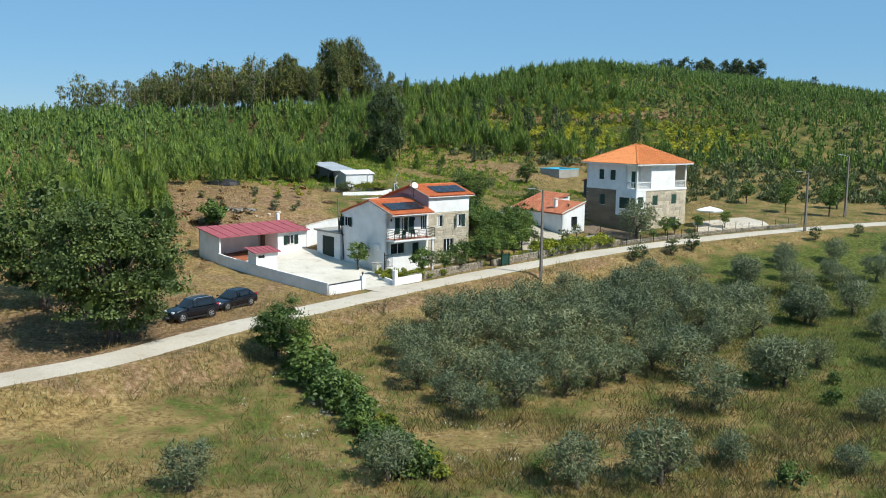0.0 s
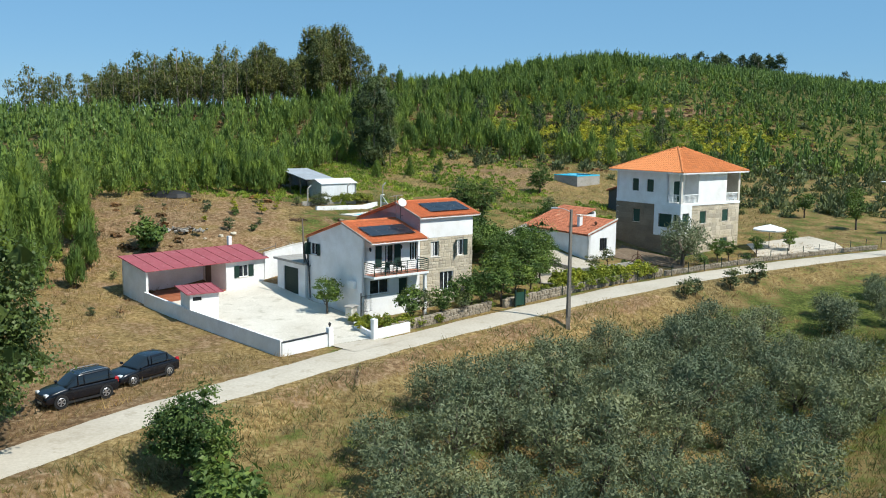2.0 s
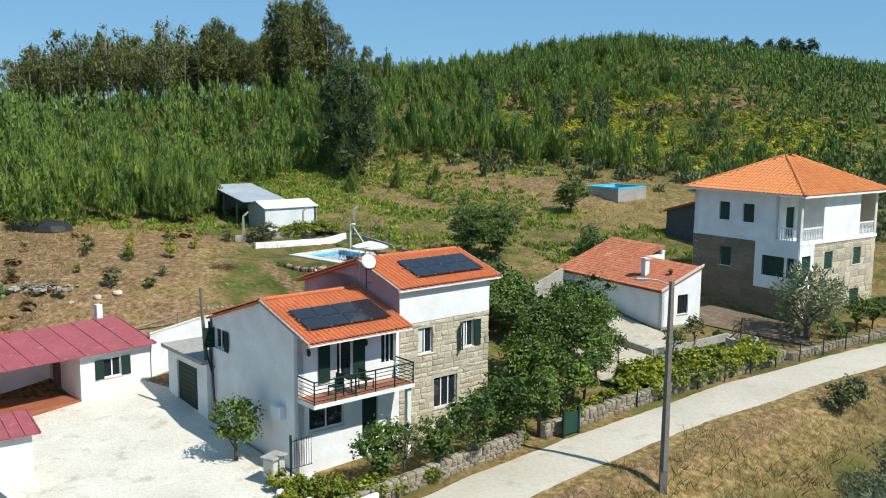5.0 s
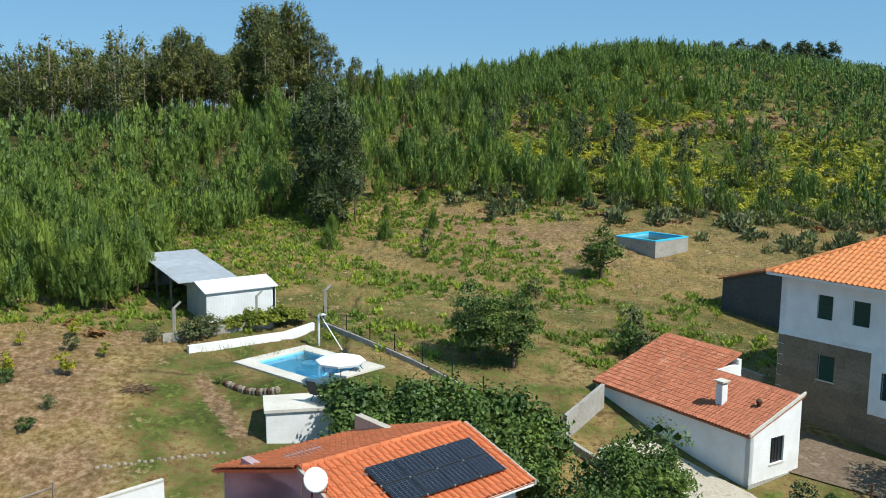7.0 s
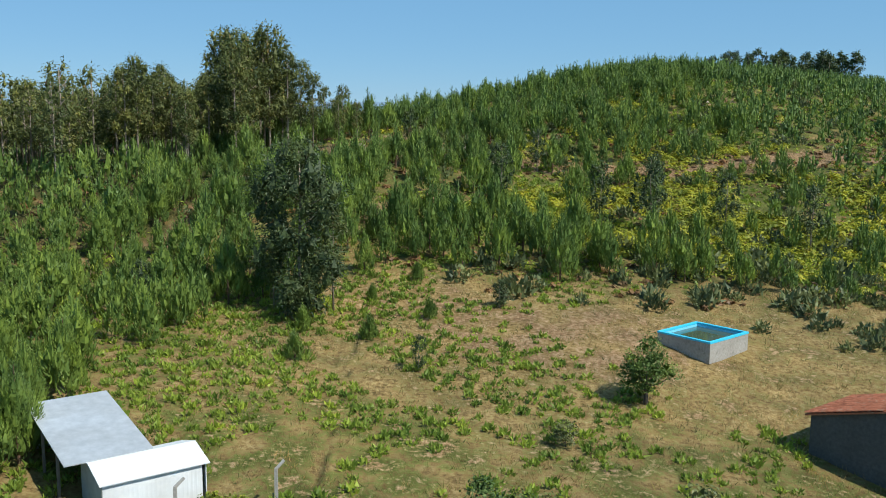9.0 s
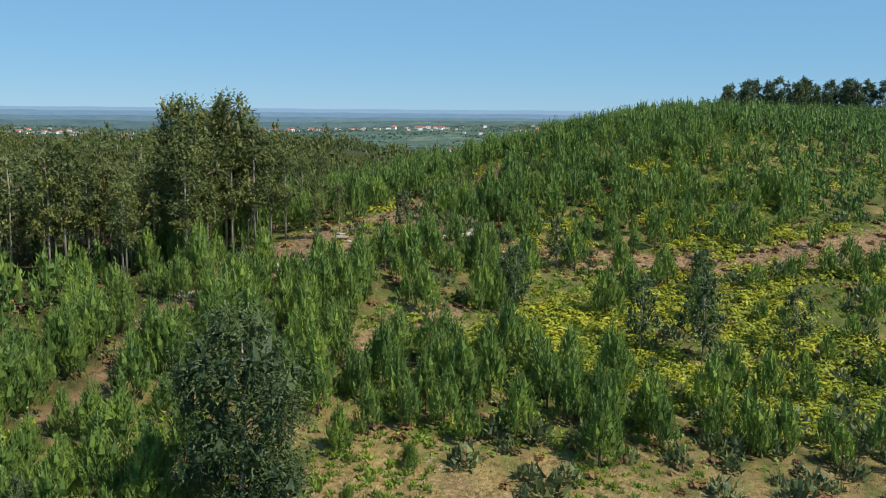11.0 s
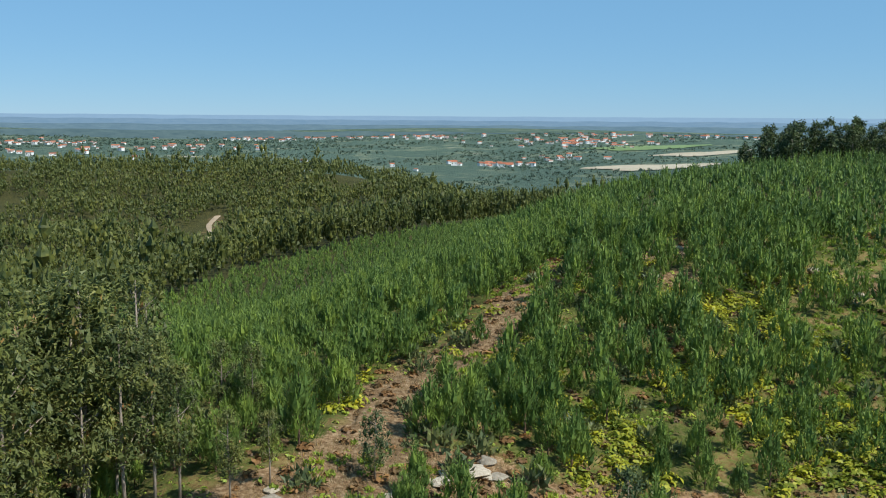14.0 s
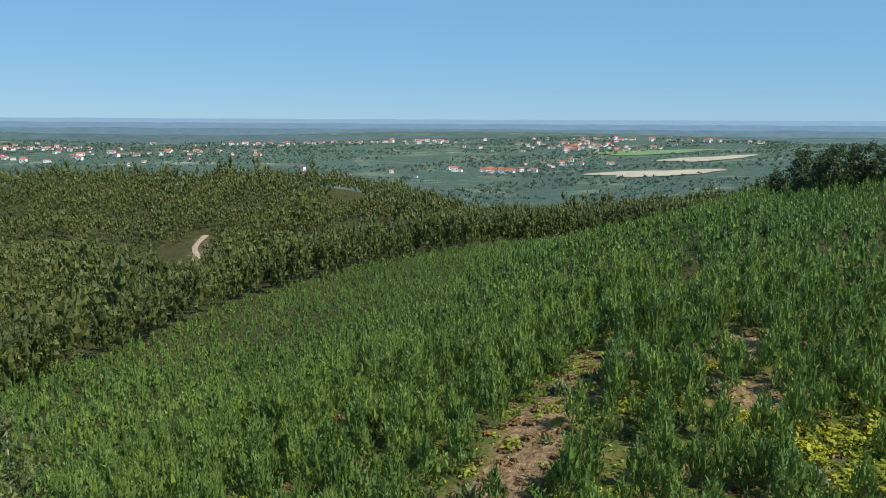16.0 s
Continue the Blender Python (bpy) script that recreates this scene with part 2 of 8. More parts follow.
def panel(width, z0, z1, thick, holes, top=None):
    """An upright wall along x from 0 to width, its outer face at y = 0, with openings (x0, x1, z0, z1) right through it."""
    s = Shape()
    xs = sorted({0.0, width, *(h[0] for h in holes), *(h[1] for h in holes)})
    zs = sorted({z0, z1, *(h[2] for h in holes), *(h[3] for h in holes)})
    inside = lambda x, z: any(h[0] < x < h[1] and h[2] < z < h[3] for h in holes)
    for a, b in zip(xs, xs[1:]):
        for c, d in zip(zs, zs[1:]):
            if not inside((a + b) / 2, (c + d) / 2):
                s.face((a, 0, c), (b, 0, c), (b, 0, d), (a, 0, d))
                s.face((b, thick, c), (a, thick, c), (a, thick, d), (b, thick, d))
    for a, b, c, d in holes:
        s.face((a, 0, c), (a, thick, c), (b, thick, c), (b, 0, c))
        s.face((a, 0, d), (b, 0, d), (b, thick, d), (a, thick, d))
        s.face((a, 0, c), (a, 0, d), (a, thick, d), (a, thick, c))
        s.face((b, 0, c), (b, thick, c), (b, thick, d), (b, 0, d))
    s.face((0, 0, z0), (0, 0, z1), (0, thick, z1), (0, thick, z0))
    s.face((width, 0, z0), (width, thick, z0), (width, thick, z1), (width, 0, z1))
    s.face((0, 0, z1), (width, 0, z1), (width, thick, z1), (0, thick, z1))
    s.face((0, 0, z0), (0, thick, z0), (width, thick, z0), (width, 0, z0))
    return s


# ---- materials ----
class Nodes:
    def __init__(self, name):
        self.m = bpy.data.materials.new(name)
        self.m.use_nodes = True
        self.t = self.m.node_tree
        self.bsdf = self.t.nodes["Principled BSDF"]
        self.out = self.t.nodes["Material Output"]
        self.where = self.t.nodes.new("ShaderNodeTexCoord").outputs["Object"]

    def link(self, a, b):
        self.t.links.new(a, b)

    def noise(self, scale, detail=4.0, rough=0.6, stretch=None, where=None):
        n = self.t.nodes.new("ShaderNodeTexNoise")
        n.inputs["Scale"].default_value, n.inputs["Detail"].default_value, n.inputs["Roughness"].default_value = scale, detail, rough
        src = where or self.where
        if stretch:
            mp = self.t.nodes.new("ShaderNodeMapping")
            mp.inputs["Scale"].default_value = stretch
            self.link(src, mp.inputs[0])
            src = mp.outputs[0]
        self.link(src, n.inputs["Vector"])
        return n.outputs["Fac"]

    def ramp(self, fac, stops):
        r = self.t.nodes.new("ShaderNodeValToRGB")
        e = r.color_ramp.elements
        while len(e) < len(stops):
            e.new(0.5)
        for k, (p, c) in enumerate(stops):
            e[k].position, e[k].color = p, (*c, 1) if len(c) == 3 else c
        self.link(fac, r.inputs[0])
        return r.outputs[0]

    def mix(self, fac, a, b, mode="MIX"):
        n = self.t.nodes.new("ShaderNodeMix")
        n.data_type, n.blend_type = "RGBA", mode
        for src, sock in ((fac, n.inputs[0]), (a, n.inputs[6]), (b, n.inputs[7])):
            if isinstance(src, (int, float)):
                sock.default_value = src
            elif isinstance(src, tuple):
                sock.default_value = (*src, 1)
            else:
                self.link(src, sock)
        return n.outputs[2]

    def math(self, op, a, b=0.0, c=None):
        n = self.t.nodes.new("ShaderNodeMath")
        n.operation = op
        for src, sock in zip((a, b) if c is None else (a, b, c), n.inputs):
            if isinstance(src, (int, float)):
                sock.default_value = src
            else:
                self.link(src, sock)
        return n.outputs[0]

    def step(self, fac, lo, hi):
        n = self.t.nodes.new("ShaderNodeMapRange")
        n.inputs[1].default_value, n.inputs[2].default_value = lo, hi
        self.link(fac, n.inputs[0])
        return n.outputs[0]

    def bump(self, fac, strength, depth=0.02):
        b = self.t.nodes.new("ShaderNodeBump")
        b.inputs["Strength"].default_value, b.inputs["Distance"].default_value = strength, depth
        self.link(fac, b.inputs["Height"])
        self.link(b.outputs[0], self.bsdf.inputs["Normal"])

    def finish(self, colour, rough=0.8, metal=0.0, spec=0.4):
        if isinstance(colour, tuple):
            self.bsdf.inputs["Base Color"].default_value = (*colour, 1)
        else:
            self.link(colour, self.bsdf.inputs["Base Color"])
        self.bsdf.inputs["Roughness"].default_value = rough
        self.bsdf.inputs["Metallic"].default_value = metal
        self.bsdf.inputs["Specular IOR Level"].default_value = spec
        return self.m


def surface(name, dark, light, grain=6.0, stain=0.5, rough=0.85, metal=0.0, bump=0.3, depth=0.01, wear=None, each=0.0, stretch=None, spec=0.3):
    """A worn surface: fine grain between two colours, broad stains, wear patches, and a shift from piece to piece."""
    n = Nodes(name)
    fine = n.noise(grain, 6, 0.65, stretch)
    c = n.ramp(fine, [(0.3, dark), (0.7, light)])
    broad = n.noise(stain, 4, 0.55)
    c = n.mix(n.step(broad, 0.35, 0.75), c, n.mix(1.0, c, (0.82, 0.8, 0.77), "MULTIPLY"))
    if wear:
        c = n.mix(n.step(n.noise(stain * 3.1, 5, 0.7), 0.56, 0.7), c, wear)
    if each:
        info = n.t.nodes.new("ShaderNodeObjectInfo").outputs["Random"]
        isle = n.t.nodes.new("ShaderNodeNewGeometry").outputs["Random Per Island"]
        shift = n.math("FRACT", n.math("ADD", info, isle))
        lo, hi = 1 - each, 1 + each * 0.6
        c = n.mix(1.0, c, n.ramp(shift, [(0.0, (lo, lo, lo)), (0.5, (1, 0.98, 0.94)), (1.0, (hi, hi, hi))]), "MULTIPLY")
    n.bump(fine, bump, depth)
    return n.finish(c, rough, metal, spec)


def leaves(name, dark, mid, light, patch=0.12, sheer=0.25, rough=0.55, rare=None, uneven=1.0):
    """Foliage: each leaf has a tone of its own, each plant and each stretch of ground another; some light comes through."""
    n = Nodes(name)
    isle = n.t.nodes.new("ShaderNodeNewGeometry").outputs["Random Per Island"]
    near = lambda c: tuple(m + (q - m) * 0.6 for q, m in zip(c, mid))
    stops = [(0.0, near(dark)), (0.5, mid), (0.97 if rare else 1.0, near(light))] + ([(1.0, rare)] if rare else [])
    c = n.ramp(isle, stops)
    where = n.t.nodes.new("ShaderNodeNewGeometry").outputs["Position"]
    broad = n.noise(patch, 3, 0.6, where=where)
    c = n.mix(1.0, c, n.ramp(broad, [(0.3, (0.74, 0.8, 0.76)), (0.5, (1, 1, 1)), (0.72, (1.2, 1.13, 0.96))]), "MULTIPLY")
    tone = n.noise(0.55, 2, 0.5, where=where)
    c = n.mix(uneven, c, n.ramp(tone, [(0.34, (0.58, 0.66, 0.66)), (0.5, (1, 1, 1)), (0.66, (1.42, 1.32, 1.05))]), "MULTIPLY")
    info = n.t.nodes.new("ShaderNodeObjectInfo").outputs["Random"]
    c = n.mix(1.0, c, n.ramp(info, [(0.0, (0.82, 0.86, 0.85)), (1.0, (1.15, 1.1, 1.0))]), "MULTIPLY")
    n.finish(c, rough, 0.0, 0.35)
    t = n.t.nodes.new("ShaderNodeBsdfTranslucent")
    m = n.t.nodes.new("ShaderNodeMixShader")
    m.inputs[0].default_value = sheer
    n.link(c, t.inputs[0])
    n.link(n.bsdf.outputs[0], m.inputs[1])
    n.link(t.outputs[0], m.inputs[2])
    n.link(m.outputs[0], n.out.inputs["Surface"])
    return n.m


def plain(name, colour, rough=0.5, metal=0.0, spec=0.5, grain=20.0, vary=0.12):
    n = Nodes(name)
    lo, hi = tuple(v * (1 - vary) for v in colour), tuple(min(1, v * (1 + vary)) for v in colour)
    c = n.ramp(n.noise(grain, 3), [(0.35, lo), (0.65, hi)])
    return n.finish(c, rough, metal, spec)


def ground_cover():
    """Grass, straw, bare earth and wood floor, shared out by the land's 'cover' attribute with ragged edges."""
    n = Nodes("ground_cover")
    at = n.t.nodes.new("ShaderNodeAttribute")
    at.attribute_name = "cover"
    sep = n.t.nodes.new("ShaderNodeSeparateColor")
    n.link(at.outputs["Color"], sep.inputs[0])
    fine, mid, broad = n.noise(3.0, 8, 0.7), n.noise(0.45, 6, 0.65), n.noise(0.07, 4, 0.6)
    ragged = n.math("ADD", n.math("MULTIPLY", mid, 1.7), n.math("MULTIPLY", fine, 1.1))   # about 1.4
    straw = n.ramp(fine, [(0.35, (0.12, 0.077, 0.032)), (0.5, (0.25, 0.175, 0.077)), (0.65, (0.41, 0.315, 0.16))])
    green = n.ramp(fine, [(0.35, (0.03, 0.044, 0.011)), (0.5, (0.08, 0.103, 0.024)), (0.65, (0.16, 0.168, 0.052))])
    earth = n.ramp(fine, [(0.35, (0.11, 0.064, 0.034)), (0.5, (0.22, 0.14, 0.08)), (0.65, (0.37, 0.27, 0.175))])
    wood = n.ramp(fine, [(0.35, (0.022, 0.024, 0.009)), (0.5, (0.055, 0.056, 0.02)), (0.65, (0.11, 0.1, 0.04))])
    c = n.mix(n.step(n.math("ADD", n.math("SUBTRACT", sep.outputs[0], 0.5), n.math("SUBTRACT", ragged, 1.4)), -0.12, 0.12), straw, green)
    c = n.mix(n.step(n.math("ADD", n.math("SUBTRACT", sep.outputs[1], 0.5), n.math("SUBTRACT", ragged, 1.4)), -0.1, 0.1), c, earth)
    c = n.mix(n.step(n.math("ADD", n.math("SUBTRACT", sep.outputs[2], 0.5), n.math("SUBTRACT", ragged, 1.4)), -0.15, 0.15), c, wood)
    c = n.mix(n.step(broad, 0.3, 0.7), n.mix(1.0, c, (0.8, 0.82, 0.8), "MULTIPLY"), n.mix(1.0, c, (1.15, 1.1, 1.0), "MULTIPLY"))
    c = n.mix(n.step(n.noise(0.9, 5, 0.7), 0.36, 0.62), n.mix(1.0, c, (0.68, 0.68, 0.66), "MULTIPLY"), n.mix(1.0, c, (1.12, 1.1, 1.06), "MULTIPLY"))
    n.bump(n.math("ADD", fine, mid), 0.8, 0.12)
    return n.finish(c, 0.95, 0, 0.1)


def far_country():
    """Woods, clearings and fields of the distance; haze is painted into their colours."""
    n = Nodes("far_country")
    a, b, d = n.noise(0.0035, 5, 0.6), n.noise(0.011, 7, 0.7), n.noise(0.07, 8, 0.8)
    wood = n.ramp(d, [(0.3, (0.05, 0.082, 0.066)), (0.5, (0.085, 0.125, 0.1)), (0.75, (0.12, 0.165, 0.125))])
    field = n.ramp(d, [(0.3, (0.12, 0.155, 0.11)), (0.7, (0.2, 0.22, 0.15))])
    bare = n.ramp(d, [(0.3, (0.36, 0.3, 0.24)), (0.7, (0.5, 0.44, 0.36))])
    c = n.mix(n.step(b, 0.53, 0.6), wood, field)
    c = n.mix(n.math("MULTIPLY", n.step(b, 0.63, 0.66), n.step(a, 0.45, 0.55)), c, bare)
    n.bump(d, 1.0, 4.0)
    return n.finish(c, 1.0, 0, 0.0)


GROUND = ground_cover()
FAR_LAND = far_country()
CONCRETE_ROAD = surface("road_concrete", (0.47, 0.41, 0.325), (0.58, 0.52, 0.425), 5, 0.25, 0.9, wear=(0.4, 0.34, 0.26), bump=0.3)
GRAVEL = surface("pale_gravel", (0.52, 0.475, 0.395), (0.74, 0.69, 0.6), 10, 0.3, 0.95, wear=(0.42, 0.38, 0.3), bump=0.7, depth=0.03)
LIMEWASH = surface("white_render", (0.76, 0.76, 0.75), (0.85, 0.85, 0.84), 9, 0.7, 0.9, bump=0.12, wear=(0.74, 0.73, 0.7))
PINK_RENDER = surface("faded_pink_render", (0.42, 0.3, 0.32), (0.5, 0.37, 0.38), 9, 0.7, 0.9, bump=0.12)
SANDY_GROUND = surface("sandy_ground", (0.4, 0.345, 0.27), (0.56, 0.5, 0.4), 6, 0.5, 0.95, wear=(0.24, 0.18, 0.12), bump=0.6, depth=0.03)
# Dark garden soil, with the shade lying on it also put into its colour.
SHADED_SOIL = surface("shaded_garden_soil", (0.11, 0.078, 0.05), (0.21, 0.155, 0.105), 5, 0.6, 0.95, wear=(0.3, 0.24, 0.17), bump=0.7, depth=0.04)
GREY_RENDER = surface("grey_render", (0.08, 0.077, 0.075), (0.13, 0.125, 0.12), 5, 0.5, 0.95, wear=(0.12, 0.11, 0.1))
CEMENT = surface("cement", (0.3, 0.28, 0.25), (0.43, 0.41, 0.37), 6, 0.6, 0.92, wear=(0.22, 0.21, 0.18))
GRANITE = surface("granite_block", (0.4, 0.34, 0.25), (0.62, 0.55, 0.43), 9, 1.0, 0.9, bump=0.6, depth=0.02, each=0.24)
BROWN_GRANITE = surface("weathered_granite", (0.16, 0.125, 0.09), (0.27, 0.215, 0.155), 7, 0.9, 0.92, bump=0.5, depth=0.02, each=0.16)
MORTAR = surface("mortar", (0.42, 0.37, 0.29), (0.54, 0.49, 0.4), 9, 1.0, 0.95)
OUTCROP_STONE = surface("outcrop_stone", (0.24, 0.2, 0.15), (0.5, 0.44, 0.35), 5, 0.8, 0.95, bump=0.7, depth=0.04, each=0.3)
WALL_STONE = surface("field_stone", (0.2, 0.165, 0.12), (0.36, 0.31, 0.24), 7, 1.0, 0.95, bump=0.6, depth=0.03, each=0.3)
TILE_NEW = surface("orange_clay_tile", (0.5, 0.135, 0.05), (0.64, 0.2, 0.082), 14, 0.6, 0.75, each=0.16, bump=0.2, wear=(0.44, 0.15, 0.07))
TILE_AMBER = surface("amber_clay_tile", (0.58, 0.2, 0.065), (0.7, 0.27, 0.1), 14, 0.6, 0.75, each=0.15, bump=0.2, wear=(0.5, 0.2, 0.09))
TILE_OLD = surface("weathered_clay_tile", (0.34, 0.11, 0.06), (0.5, 0.185, 0.1), 8, 0.9, 0.85, each=0.36, bump=0.3, wear=(0.4, 0.27, 0.18))
RED_SHEET = surface("red_roof_sheet", (0.3, 0.07, 0.08), (0.38, 0.1, 0.115), 6, 0.8, 0.6, wear=(0.4, 0.17, 0.17), bump=0.1)
GREEN_PAINT = plain("dark_green_paint", (0.01, 0.03, 0.022), 0.6, 0, 0.25)
GREEN_BLIND = surface("green_roller_blind", (0.01, 0.045, 0.03), (0.016, 0.06, 0.042), 20, 2, 0.5, stretch=(0.2, 0.2, 30))
WHITE_PAINT = plain("white_paint", (0.75, 0.75, 0.73), 0.45)
WINDOW_GLASS = plain("window_glass", (0.02, 0.024, 0.028), 0.06, 0, 0.8, vary=0.02)
CURTAIN = plain("pale_curtain", (0.6, 0.58, 0.54), 0.9)


def solar_cells():
    """Dark cells with fine pale lines between them."""
    n = Nodes("solar_cells")
    sep = n.t.nodes.new("ShaderNodeSeparateXYZ")
    n.link(n.where, sep.inputs[0])
    lines = [n.math("LESS_THAN", n.math("FRACT", n.math("DIVIDE", sep.outputs[k], q)), 0.07) for k, q in ((0, 0.17), (1, 0.0875))]
    return n.finish(n.mix(n.math("MAXIMUM", *lines), (0.011, 0.012, 0.018), (0.09, 0.09, 0.1)), 0.2, 0.0, 0.6)


SOLAR = solar_cells()
ALUMINIUM = plain("aluminium", (0.6, 0.6, 0.6), 0.35, 0.9)
STEEL_SHEET = surface("galvanised_sheet", (0.42, 0.44, 0.46), (0.55, 0.57, 0.59), 2, 0.4, 0.5, metal=0.3, bump=0.05)
WHITE_SHEET = surface("white_sheet", (0.68, 0.69, 0.69), (0.76, 0.77, 0.77), 3, 0.5, 0.5, bump=0.05)
POLE_CONCRETE = surface("pole_concrete", (0.15, 0.13, 0.11), (0.25, 0.225, 0.19), 7, 0.8, 0.9)
RUST = surface("rusty_iron", (0.06, 0.035, 0.025), (0.16, 0.08, 0.045), 15, 2, 0.8, metal=0.3)
DARK_METAL = plain("dark_metal", (0.05, 0.05, 0.05), 0.5, 0.6)
BALCONY_TILE = surface("red_floor_tile", (0.3, 0.1, 0.05), (0.38, 0.14, 0.07), 9, 1, 0.5)
CAR_PAINT = plain("black_blue_paint", (0.006, 0.007, 0.011), 0.25, 0.0, 0.45, vary=0.05)
CAR_PAINT.node_tree.nodes["Principled BSDF"].inputs["Coat Weight"].default_value = 0.3
CAR_GLASS = plain("tinted_glass", (0.012, 0.015, 0.018), 0.05, 0, 0.8, vary=0.02)
TYRE = plain("tyre_rubber", (0.02, 0.02, 0.02), 0.85)
ALLOY = plain("alloy_rim", (0.55, 0.55, 0.56), 0.35, 0.8)
BLACK_PLASTIC = plain("black_plastic", (0.018, 0.018, 0.018), 0.6)
LAMP_CLEAR = plain("clear_lamp", (0.7, 0.72, 0.74), 0.15, 0, 0.8)
LAMP_RED = plain("red_lamp", (0.4, 0.015, 0.02), 0.2)
POOL_LINER = plain("blue_liner", (0.2, 0.62, 0.86), 0.4)
CYAN_PAINT = plain("cyan_paint", (0.05, 0.52, 0.74), 0.5)
PALE_STONE = surface("pale_coping", (0.58, 0.54, 0.47), (0.7, 0.66, 0.58), 6, 0.8, 0.85)
BARK = surface("grey_bark", (0.07, 0.055, 0.042), (0.16, 0.13, 0.1), 9, 1.2, 0.95, bump=0.8, depth=0.03, stretch=(1, 1, 0.25))
PALE_BARK = surface("eucalyptus_bark", (0.2, 0.15, 0.11), (0.42, 0.36, 0.29), 4, 0.7, 0.9, bump=0.5, stretch=(1, 1, 0.2))
PINE_BARK = surface("pine_bark", (0.09, 0.055, 0.035), (0.17, 0.105, 0.07), 9, 1.2, 0.95)
WOOD_GREY = surface("weathered_wood", (0.12, 0.1, 0.08), (0.24, 0.2, 0.16), 8, 1, 0.9, stretch=(1, 1, 0.1))
CANVAS = plain("white_canvas", (0.78, 0.78, 0.76), 0.85)
OCHRE_FABRIC = plain("pale_cover", (0.72, 0.7, 0.64), 0.8)

OLIVE_LEAF = leaves("olive_leaf", (0.12, 0.142, 0.078), (0.158, 0.184, 0.1), (0.2, 0.228, 0.135), 0.2, 0.25, uneven=0.4)
BROAD_LEAF = leaves("broad_leaf", (0.045, 0.08, 0.022), (0.095, 0.155, 0.04), (0.18, 0.245, 0.075), 0.2, 0.3)
WALNUT_LEAF = leaves("walnut_leaf", (0.05, 0.078, 0.022), (0.088, 0.128, 0.036), (0.15, 0.195, 0.062), 0.2, 0.25)
BRIGHT_LEAF = leaves("bright_leaf", (0.12, 0.155, 0.018), (0.23, 0.265, 0.032), (0.36, 0.37, 0.06), 0.2, 0.35)
LUSH_LEAF = leaves("lush_leaf", (0.05, 0.09, 0.022), (0.098, 0.158, 0.034), (0.18, 0.25, 0.06), 0.2, 0.25)
DUSTY_LEAF = leaves("dusty_leaf", (0.06, 0.085, 0.035), (0.12, 0.145, 0.06), (0.19, 0.21, 0.105), 0.2, 0.2)
PINE_LEAF = leaves("pine_needles", (0.113, 0.18, 0.042), (0.146, 0.217, 0.048), (0.186, 0.26, 0.053), 0.045, 0.22)
GUM_LEAF = leaves("eucalyptus_leaf", (0.085, 0.1, 0.03), (0.13, 0.15, 0.045), (0.19, 0.205, 0.065), 0.1, 0.3, rare=(0.26, 0.15, 0.06))
WOOD_LEAF = leaves("woodland_leaf", (0.085, 0.1, 0.028), (0.115, 0.132, 0.036), (0.15, 0.168, 0.044), 0.03, 0.3)
GRASS_FIELD = surface("meadow_green", (0.13, 0.2, 0.075), (0.19, 0.26, 0.11), 0.05, 0.01, 0.95)
DARK_LEAF = leaves("dark_leaf", (0.03, 0.05, 0.018), (0.065, 0.095, 0.034), (0.125, 0.16, 0.065), 0.2, 0.25)
# Leaf green of the far valley with the haze's blue put into its colour.
VALLEY_LEAF = leaves("hazed_valley_leaf", (0.085, 0.12, 0.088), (0.105, 0.145, 0.108), (0.125, 0.17, 0.125), 0.01, 0.2)
FERN_LEAF = leaves("bracken", (0.15, 0.21, 0.032), (0.25, 0.33, 0.05), (0.36, 0.43, 0.08), 0.15, 0.35)
GORSE_LEAF = leaves("yellow_broom", (0.17, 0.22, 0.024), (0.295, 0.31, 0.03), (0.46, 0.41, 0.035), 0.12, 0.3)
RUSSET_LEAF = leaves("russet_scrub", (0.12, 0.062, 0.026), (0.2, 0.11, 0.05), (0.29, 0.18, 0.09), 0.12, 0.2)
GRASS_GREEN = leaves("grass_green", (0.085, 0.1, 0.026), (0.15, 0.16, 0.045), (0.24, 0.225, 0.08), 0.15, 0.3)
GRASS_DRY = leaves("grass_dry", (0.2, 0.125, 0.05), (0.33, 0.23, 0.105), (0.48, 0.36, 0.19), 0.15, 0.3)
TAN_EARTH = surface("tan_earth", (0.3, 0.22, 0.14), (0.42, 0.33, 0.23), 2, 0.3, 0.95)
DRY_FIELD = surface("dry_field", (0.36, 0.3, 0.21), (0.48, 0.42, 0.31), 0.08, 0.01, 0.95)
FLOWER = plain("pale_flower", (0.7, 0.7, 0.62), 0.8)


# ---- ground ----
def spot(x, y, cx, cy, rx, ry, turn=0.0):
    """1 inside an ellipse, falling to 0 outside it."""
    c, s = math.cos(radians(turn)), math.sin(radians(turn))
    u, v = ((x - cx) * c + (y - cy) * s) / rx, (-(x - cx) * s + (y - cy) * c) / ry
    return 1 - smooth(0.6, 1.2, np.hypot(u, v))


def line_mask(x, y, pts, half):
    best = np.full(np.shape(x), 1e9)
    for (ax, ay), (bx, by) in zip(pts, pts[1:]):
        dx, dy = bx - ax, by - ay
        w = np.clip(((x - ax) * dx + (y - ay) * dy) / (dx * dx + dy * dy), 0, 1)
        best = np.minimum(best, np.hypot(x - ax - w * dx, y - ay - w * dy))
    return 1 - smooth(half * 0.6, half * 1.6, best)


